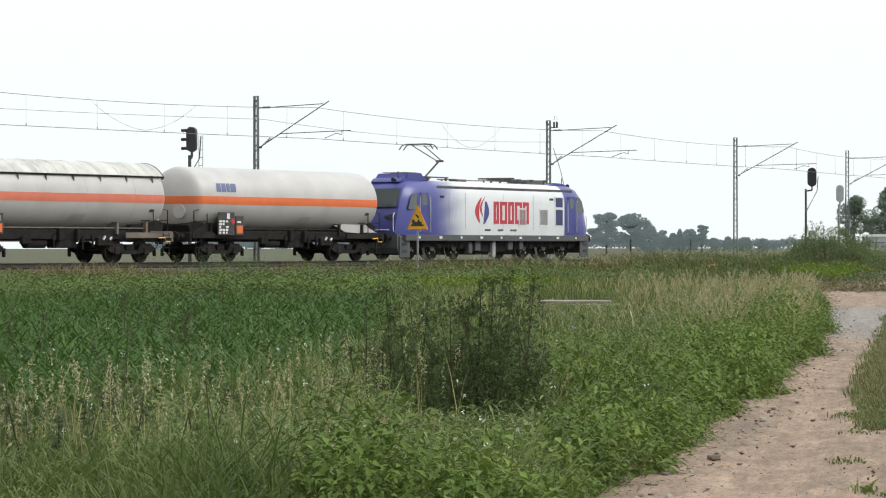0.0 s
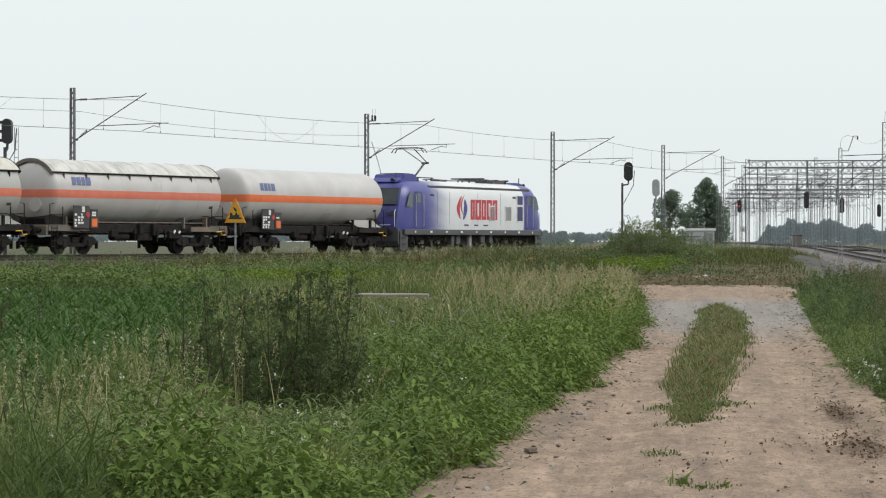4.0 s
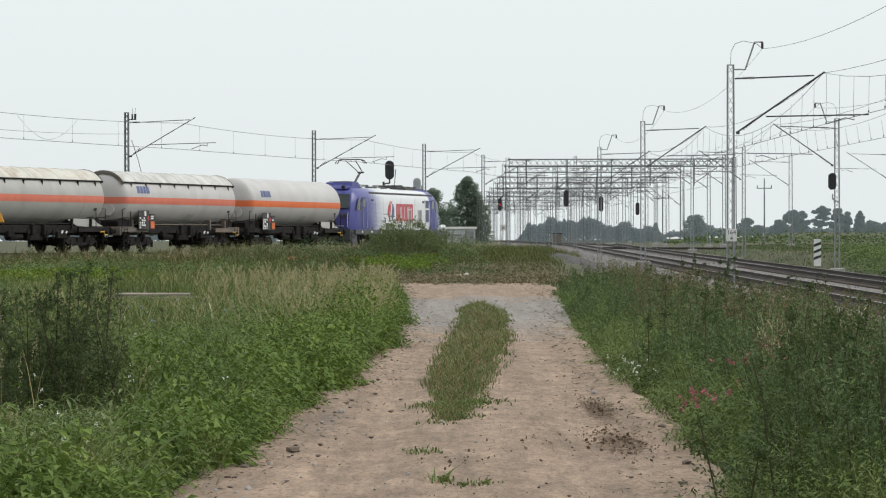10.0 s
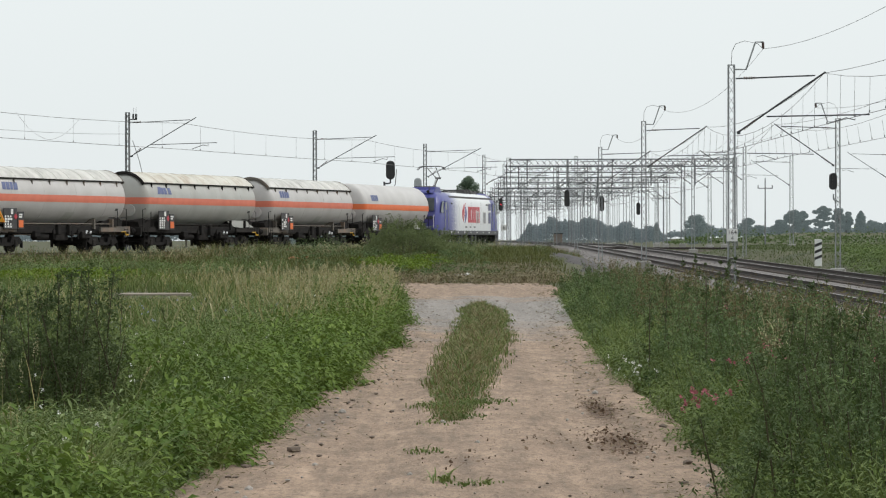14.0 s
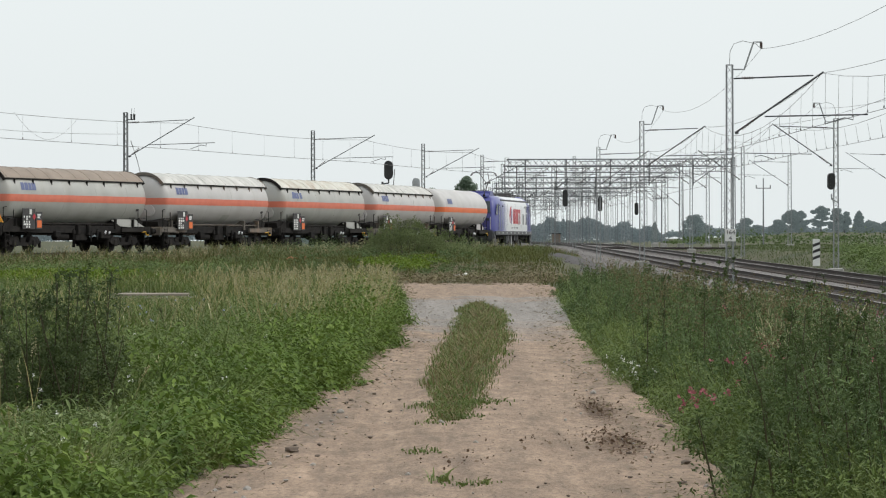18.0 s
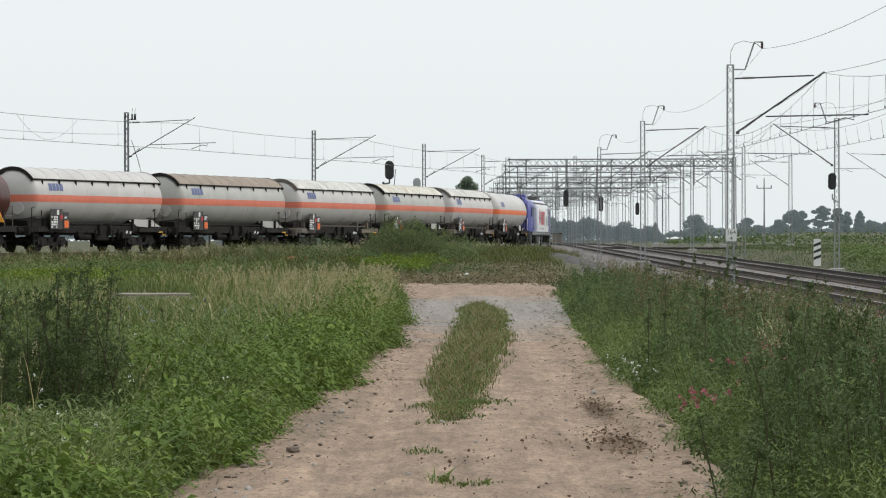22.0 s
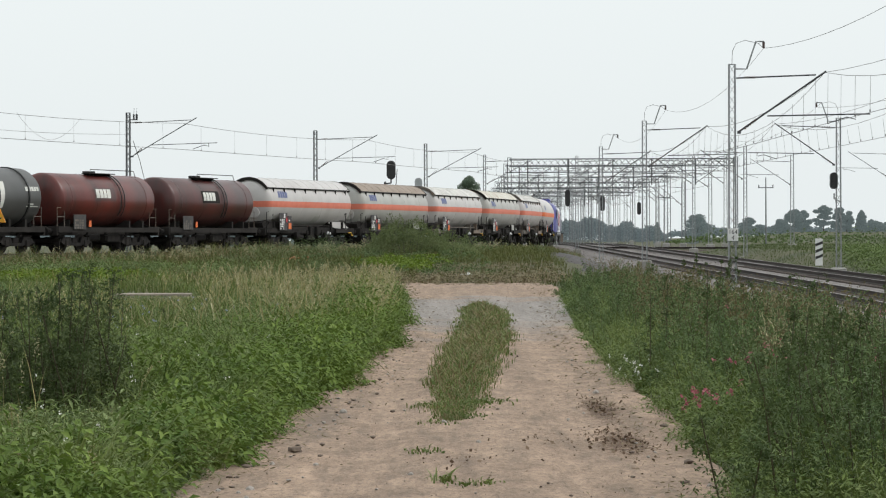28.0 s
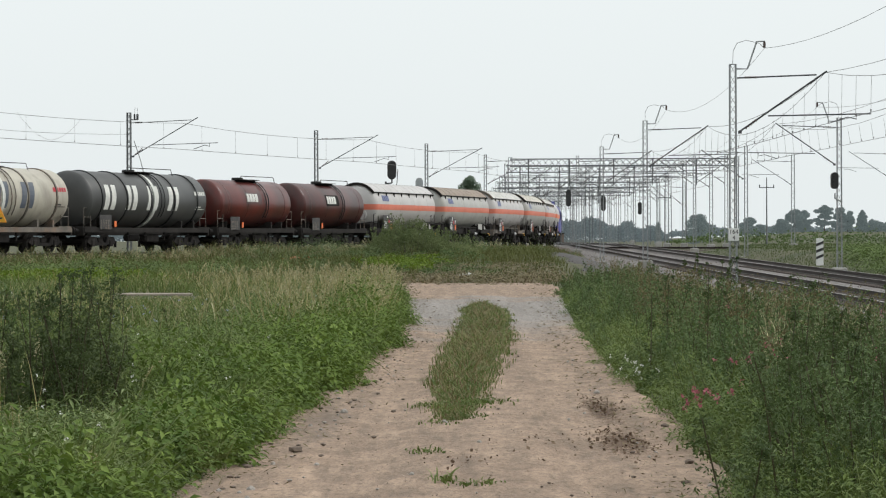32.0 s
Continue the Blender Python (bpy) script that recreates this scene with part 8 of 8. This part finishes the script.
# broken stone on the shoulders of the main line
y = 40 * (270 / 40) ** rng.random(26000)
x = rng.uniform(5.5, 19.0, len(y))
dx = np.abs(((x - 12.05 - 0.0048 * y) + 2.05) % 4.1 - 2.05)
bed = (x > 9.0)
zz = np.where(bed, np.array([main_z(float(v)) for v in y]) - 0.23 - 0.05 * (dx > 1.4), heights(x, y) + 0.04)
keep = ~(bed & (x < 10.1)) & (x < main_x(0, 1) + 0.0048 * y + 2.0)
c = np.stack([x, y, zz + rng.uniform(-0.02, 0.04, len(y))], 1)[keep]
sow("ballast_stones", [leaves(rng, c, np.full(len(c), 0.050), 0.8, 0.5)], mat("ballast_stones", (0.065, 0.056, 0.053), (0.17, 0.154, 0.146), rough=0.9, island=0.9, bump=0.0), "loose crushed stones on the ballast", "gravel")

# withered bits along the track's edges and round the strip
y = 14 * (98 / 14) ** rng.random(4200)
side = rng.random(len(y)) < 0.5
off = np.abs(rng.normal(0, 0.28, len(y)))
x = np.where(side, edge_l(y) + off, edge_r(y) - off)
c = np.stack([x, y, np.full(len(y), 0.05)], 1)
sow("withered_bits", [leaves(rng, c, 0.05 * (0.7 + y / 70), 0.16, 1.2)], CUT, "withered grass bits along the track's edge", "grass")

# churned mud crumbs in the right-hand wheel track
x = np.concatenate([rng.normal(1.46, 0.08, 330), rng.normal(1.40, 0.11, 420), rng.normal(1.0, 0.3, 120), rng.normal(0.15, 0.2, 60)])
y = np.concatenate([rng.normal(26.2, 1.0, 330), rng.normal(21.9, 0.9, 420), rng.normal(22.0, 0.5, 120), rng.normal(20.0, 0.5, 60)])
c = np.stack([x, y, np.full(len(x), 0.035) + rng.uniform(-0.012, 0.018, len(x))], 1)
sow("mud_crumbs", [leaves(rng, c, rng.uniform(0.012, 0.038, len(x)), 0.8, 0.9)], mat("brown_mud_crumbs", (0.11, 0.070, 0.045), (0.20, 0.14, 0.098), rough=0.95, island=0.8, bump=0.0), "dark crumbs of churned mud in the wheel track", "earth")

# stones and clods on the dirt
rs = random.Random(5)
clod_mats = (mat("dark_clod", (0.15, 0.115, 0.09), (0.11, 0.085, 0.07), rough=0.95), mat("pale_stone", (0.34, 0.31, 0.28), (0.27, 0.245, 0.22), rough=0.9))
shapes = []
for k in range(6):
    bm = bms()
    bmesh.ops.create_icosphere(bm, subdivisions=1, radius=1.0)
    for v in bm.verts:
        v.co *= rs.uniform(0.7, 1.25)
        v.co.z *= 0.6
    shapes.append(mesh_of(bm, "stone", clod_mats[k % 2]))
for k in range(290):
    yy = 16 * (75 / 16) ** rs.random()
    l_, r_ = road_edges(yy)
    near = rs.random()
    xx = l_ + (r_ - l_) * (near if rs.random() < 0.5 else (0.5 + 0.5 * (1 if near > 0.5 else -1) * rs.uniform(0.75, 1.05)))
    if k % 3 == 0:
        xx = l_ + abs(rs.gauss(0, 0.3)) + 0.05
    rr = rs.uniform(0.007, 0.024) * (1.7 if rs.random() < 0.08 else 1)
    st = new("stone", shapes[rs.randrange(6)])
    tagged(st, "small stone or clod of earth on the dirt", "stone", "stones on the track")
    st.matrix_basis = pose(xx, yy, 0.03 + 0.25 * rr, 0, 0, rs.uniform(0, 360)) @ Matrix.Diagonal((rr, rr * rs.uniform(0.7, 1.2), rr, 1))
clod = new("stone", shapes[0])
tagged(clod, "fist-sized dark clod of earth on the dirt", "stone", "stones on the track")
clod.matrix_basis = pose(-1.10, 20.85, 0.055, 0, 0, 20) @ Matrix.Diagonal((0.05, 0.035, 0.045, 1))


# ------------------------------------------------------------------ bush and trees
BARK = mat("grey_bark", (0.10, 0.085, 0.07), (0.065, 0.055, 0.045), rough=0.9, bump=0.4)
# distance haze is put into these pale leaf colours; FAR_LEAF also glows, see below
TREE_LEAF = leaf_mat("hazed_tree_foliage", (0.125, 0.165, 0.125), (0.19, 0.23, 0.18), tr=0.5)
PINE_LEAF = leaf_mat("hazed_conifer_foliage", (0.15, 0.205, 0.145), (0.20, 0.255, 0.185), tr=0.6)
NEAR_LEAF = leaf_mat("hazed_crown_foliage", (0.155, 0.205, 0.15), (0.205, 0.255, 0.19), tr=0.6)
FAR_LEAF = leaf_mat("hazed_distant_foliage", (0.10, 0.12, 0.115), (0.12, 0.14, 0.13), tr=0.5)


def crown_points(rg, clumps, per):
    pts = []
    for (cx, cy, cz), (rx, ry, rz) in clumps:
        d = rg.normal(size=(per, 3))
        d /= np.linalg.norm(d, axis=1)[:, None]
        r = rg.uniform(0.35, 1.0, per) ** 0.5
        pts.append(np.array((cx, cy, cz)) + d * r[:, None] * np.array((rx, ry, rz)))
    return np.concatenate(pts)


def tree(x, y, z, height, width, label, seed, material=TREE_LEAF, kind="broad", per=260, leaf=0.36, group="line-side trees"):
    rg = np.random.default_rng(seed)
    t = thing("tree", label, "tree", group, m=pose(x, y, z))
    bm = bms()
    rod(bm, (0, 0, -0.3), (0, 0, height * 0.45), height * 0.024, height * 0.016, seg=8)
    rod(bm, (0, 0, height * 0.45), (rg.normal(0, 0.2), 0, height * 0.88), height * 0.016, height * 0.004, seg=6)
    part("trunk", bm, BARK, t)
    clumps = []
    if kind == "broad":
        k = 26
        for i in range(k):
            a = rg.uniform(0, 2 * pi)
            u = rg.uniform(0.0, 1.0)
            r = width * 0.38 * sqrt(max(0.05, 1 - (1.8 * u - 0.8) ** 2)) * rg.uniform(0.35, 1.1)
            c = (r * cos(a), r * sin(a), height * (0.12 + 0.76 * u))
            s = width * rg.uniform(0.14, 0.25)
            clumps.append((c, (s, s, s * 0.75)))
            if i < 9:
                bm = bms()
                rod(bm, (0, 0, height * (0.28 + 0.3 * u)), c, height * 0.009, height * 0.003, seg=5)
                part("limb", bm, BARK, t)
    elif kind == "pine":
        # an open crown: flat clouds of foliage on bare limbs
        for i in range(34):
            a = rg.uniform(0, 2 * pi)
            u = rg.uniform(0.0, 1.0)
            r = width * 0.42 * sqrt(max(0.08, 1 - (1.5 * u - 0.6) ** 2)) * rg.uniform(0.25, 1.08)
            c = (r * cos(a), r * sin(a), height * (0.24 + 0.68 * u))
            s = width * rg.uniform(0.10, 0.17)
            clumps.append((c, (s * 1.2, s * 1.2, s * 0.6)))
            if i < 12:
                bm = bms()
                rod(bm, (0, 0, height * (0.34 + 0.3 * u)), c, height * 0.010, height * 0.004, seg=5)
                part("limb", bm, BARK, t)
    else:
        # a dense, tall dome
        for i in range(30):
            a = i * 2.4
            u = i / 29
            r = width * 0.32 * sqrt(max(0.0, 1 - u ** 2.2)) * rg.uniform(0.6, 1.15)
            c = (r * cos(a), r * sin(a), height * (0.10 + 0.84 * u))
            s = width * (0.24 - 0.12 * u)
            clumps.append((c, (s, s, s * 0.9)))
            if i % 4 == 0:
                bm = bms()
                rod(bm, (0, 0, c[2] - 0.3), c, height * 0.007, height * 0.002, seg=5)
                part("limb", bm, BARK, t)
    pts = crown_points(rg, clumps, per)
    V, Q = leaves(rg, pts, np.full(len(pts), leaf), 0.7, 0.7)
    o = new("crown", np_mesh("crown", V, Q, material))
    o.parent = t
    return t


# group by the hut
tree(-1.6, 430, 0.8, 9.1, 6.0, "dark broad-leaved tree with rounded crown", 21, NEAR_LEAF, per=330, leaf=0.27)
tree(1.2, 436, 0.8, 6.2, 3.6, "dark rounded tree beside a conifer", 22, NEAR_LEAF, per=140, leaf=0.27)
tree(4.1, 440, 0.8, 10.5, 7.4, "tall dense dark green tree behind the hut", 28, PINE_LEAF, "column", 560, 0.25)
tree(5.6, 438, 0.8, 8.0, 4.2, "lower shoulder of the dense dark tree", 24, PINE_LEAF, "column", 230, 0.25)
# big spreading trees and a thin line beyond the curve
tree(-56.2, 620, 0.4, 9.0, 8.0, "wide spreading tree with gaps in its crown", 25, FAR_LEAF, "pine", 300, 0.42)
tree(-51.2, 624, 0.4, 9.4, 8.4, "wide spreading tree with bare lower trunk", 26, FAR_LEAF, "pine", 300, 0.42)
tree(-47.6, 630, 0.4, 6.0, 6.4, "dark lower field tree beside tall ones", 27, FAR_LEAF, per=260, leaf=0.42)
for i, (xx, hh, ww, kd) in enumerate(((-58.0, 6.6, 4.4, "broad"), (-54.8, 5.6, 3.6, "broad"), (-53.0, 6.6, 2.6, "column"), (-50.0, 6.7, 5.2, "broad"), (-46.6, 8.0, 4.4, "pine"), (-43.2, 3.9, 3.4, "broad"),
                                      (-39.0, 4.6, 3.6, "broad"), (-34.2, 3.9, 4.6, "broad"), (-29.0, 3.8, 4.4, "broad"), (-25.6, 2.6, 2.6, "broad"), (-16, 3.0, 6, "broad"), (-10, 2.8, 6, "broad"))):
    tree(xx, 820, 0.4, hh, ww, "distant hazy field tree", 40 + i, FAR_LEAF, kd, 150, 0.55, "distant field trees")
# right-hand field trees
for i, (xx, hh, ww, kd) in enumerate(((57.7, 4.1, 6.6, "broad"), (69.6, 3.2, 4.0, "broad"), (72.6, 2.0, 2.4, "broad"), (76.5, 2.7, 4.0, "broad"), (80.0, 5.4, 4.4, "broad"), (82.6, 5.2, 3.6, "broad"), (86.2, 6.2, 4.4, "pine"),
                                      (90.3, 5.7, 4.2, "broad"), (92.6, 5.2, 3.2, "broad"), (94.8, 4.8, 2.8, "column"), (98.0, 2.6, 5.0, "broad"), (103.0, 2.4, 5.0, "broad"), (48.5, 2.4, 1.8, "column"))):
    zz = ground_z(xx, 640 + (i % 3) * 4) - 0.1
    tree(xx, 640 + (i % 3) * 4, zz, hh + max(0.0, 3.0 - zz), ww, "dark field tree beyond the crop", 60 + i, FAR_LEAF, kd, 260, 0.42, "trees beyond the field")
tree(61.0, 330, 1.4, 2.4, 3.2, "young leafy sapling in the field margin", 80, TREE_LEAF, "broad", 60, 0.22)

# the backdrop of distance: far trees from 600 m off, and woods beyond a kilometre, glowing faintly for haze
# pale blue-green base and bluish emission both imitate haze over the woods
FAR_WOODS = leaf_mat("hazed_distant_woods", (0.10, 0.12, 0.12), (0.12, 0.135, 0.13), tr=0.45)
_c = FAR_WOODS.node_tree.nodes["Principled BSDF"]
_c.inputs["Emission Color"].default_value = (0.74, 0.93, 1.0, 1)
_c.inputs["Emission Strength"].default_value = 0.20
# the far trees' leaves get the same bluish glow in place of haze
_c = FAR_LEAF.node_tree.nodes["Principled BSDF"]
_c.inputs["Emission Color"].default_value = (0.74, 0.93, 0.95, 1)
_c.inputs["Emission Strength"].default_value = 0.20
rg = np.random.default_rng(31)


def woods(name, y, x0, x1, z0, hmin, hmax, n, leaf, material, label, bump, fall=None):
    xx = rg.uniform(x0, x1, n)
    top = np.array([hmin + (hmax - hmin) * min(1.0, max(0.0, 0.5 + 0.9 * noise.noise((v * bump, 0.0, y * 0.01)) + 0.35 * noise.noise((v * bump * 4, 3.0, y * 0.01)))) for v in xx])
    top = top * (1 + 0.06 * np.sin(xx * 2.1 + 3 * np.sin(xx * 0.7))) + rg.normal(0, 0.4, n)
    edge = np.clip(np.minimum(xx - x0, x1 - xx) / 5, 0.2, 1)
    if fall:
        edge *= np.interp(xx, fall[0], fall[1])
    c = np.stack([xx, y + rg.uniform(-8, 8, n), z0 + top * edge * np.sqrt(rg.random(n))], 1)
    sow(name, [leaves(rg, c, np.full(n, leaf), 0.75, 0.2)], material, label, "woods")


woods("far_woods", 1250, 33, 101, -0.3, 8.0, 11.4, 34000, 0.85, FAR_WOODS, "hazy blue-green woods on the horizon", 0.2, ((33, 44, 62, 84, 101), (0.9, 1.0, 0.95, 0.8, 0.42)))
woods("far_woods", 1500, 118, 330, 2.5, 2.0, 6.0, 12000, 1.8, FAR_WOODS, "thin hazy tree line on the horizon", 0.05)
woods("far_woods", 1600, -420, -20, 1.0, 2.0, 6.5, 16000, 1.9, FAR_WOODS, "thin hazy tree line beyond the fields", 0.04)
woods("field_margin", 300, 24, 75, 1.2, 0.3, 0.9, 5000, 0.28, MUG_RIGHT, "rough green weeds along the field margin", 0.2)
x, y = spread(30000, 78, 300, lambda v: 20.2 + 0 * v, lambda v: 0.165 * v + 8, 0)
keep = x > 19.8
x, y = x[keep], y[keep]
sow("margin_grass", [blades(rng, x, y, heights(x, y), rng.uniform(0.08, 0.24, len(x)), rng.uniform(0.02, 0.045, len(x)), 0.8)], MARGIN, "rough grass beyond the main line", "grass")


x, y = spread(420, 118, 190, lambda v: np.maximum(20.6, 0.128 * v + 2.0), lambda v: 0.165 * v + 3, 0)
sow("lush_bank", [domes(rng, x, y, rng.uniform(0.5, 1.1, len(x)), rng.uniform(0.25, 0.7, len(x)), 120, 0.12)], HERB_SOFT, "lush green growth on the bank beyond the tracks", "weeds")
BUSH_LEAF = leaf_mat("grey_green_bush_leaves", (0.100, 0.135, 0.050), (0.220, 0.258, 0.118), tr=0.4)


def bush(x, y, z, w, h, label, seed, material, n=5200):
    """An uneven mound of small leaves with loose shoots over its outline."""
    rg = np.random.default_rng(seed)
    b = thing("bush", label, "bush", m=pose(x, y, z))
    u = rg.uniform(-1, 1, n)
    d = rg.uniform(-1, 1, n)
    top = np.array([h * max(0.08, (1 - abs(p) ** 2.2)) * (0.80 + 0.45 * noise.noise((p * 3.1, q * 1.5, seed)) + 0.25 * noise.noise((p * 9, q * 4, seed + 3))) for p, q in zip(u, d)])
    hh = top * (1 - 0.5 * np.abs(d) ** 2) * rg.random(n) ** 0.35
    pts = np.stack([u * w / 2, d * 1.3, hh], 1)
    shoots = []
    for i in range(60):
        p = rg.uniform(-0.95, 0.95)
        base = h * (1 - abs(p) ** 2.2) * 0.75
        k = 34
        t = rg.random(k)
        lean = rg.normal(0, 0.35)
        ln = rg.uniform(0.25, 0.7) * min(1.0, h)
        shoots.append(np.stack([p * w / 2 + lean * t * ln + rg.normal(0, 0.04, k), rg.uniform(-0.8, 0.8) + 0 * t, base + t * ln], 1))
        if i % 4 == 0:
            bm = bms()
            rod(bm, (p * w / 3, 0, -0.1), (p * w / 2 + lean * ln, 0, base + ln), 0.02, 0.006, seg=5)
            part("branch", bm, BARK, b)
    pts = np.concatenate([pts] + shoots)
    V, Q = leaves(rg, pts, np.full(len(pts), 0.085), 0.45, 0.35)
    o = new("foliage", np_mesh("foliage", V, Q, material))
    o.parent = b


bush(-1.9, 150, 0.72, 4.9, 2.15, "sprawling grey-green bush on the rise", 91, BUSH_LEAF, 19000)
bush(0.2, 151, 0.72, 3.8, 1.15, "low end of the sprawling bush", 92, BUSH_LEAF, 5000)
bush(39.0, 190, 0.6, 2.2, 1.1, "small ragged shrub beside the field", 93, BUSH_LEAF, 1500)


# ------------------------------------------------------------------ what moves: the train runs round the curve
def train_s(t):
    """How far the train's head is along the curve at t seconds."""
    return 65.05 + 4.40 * t - 0.0024 * t * t


def motions():
    for vehicle, back, pivot in TRAIN:
        rows = []
        for k in range(33):
            s = train_s(k) - back
            (x0, y0, _), (x1, y1, _) = on_curve(s - pivot), on_curve(s + pivot)
            rows.append((float(k), pose((x0 + x1) / 2, (y0 + y1) / 2, RAIL_Z, 0, 0, math.degrees(atan2(y1 - y0, x1 - x0)))))
        walk(vehicle, rows)
        for w in vehicle.children:
            if w.name.startswith("wheelset"):
                r = w.location.z
                x = w.location.x
                step = 4 if r < 0.5 else 6
                rows = [(f / FPS, pose(x, 0, r, 0, math.degrees((train_s(f / FPS) - back + x) / r) % 360, 0)) for f in range(0, 961, step)]
                walk(w, rows)


motions()
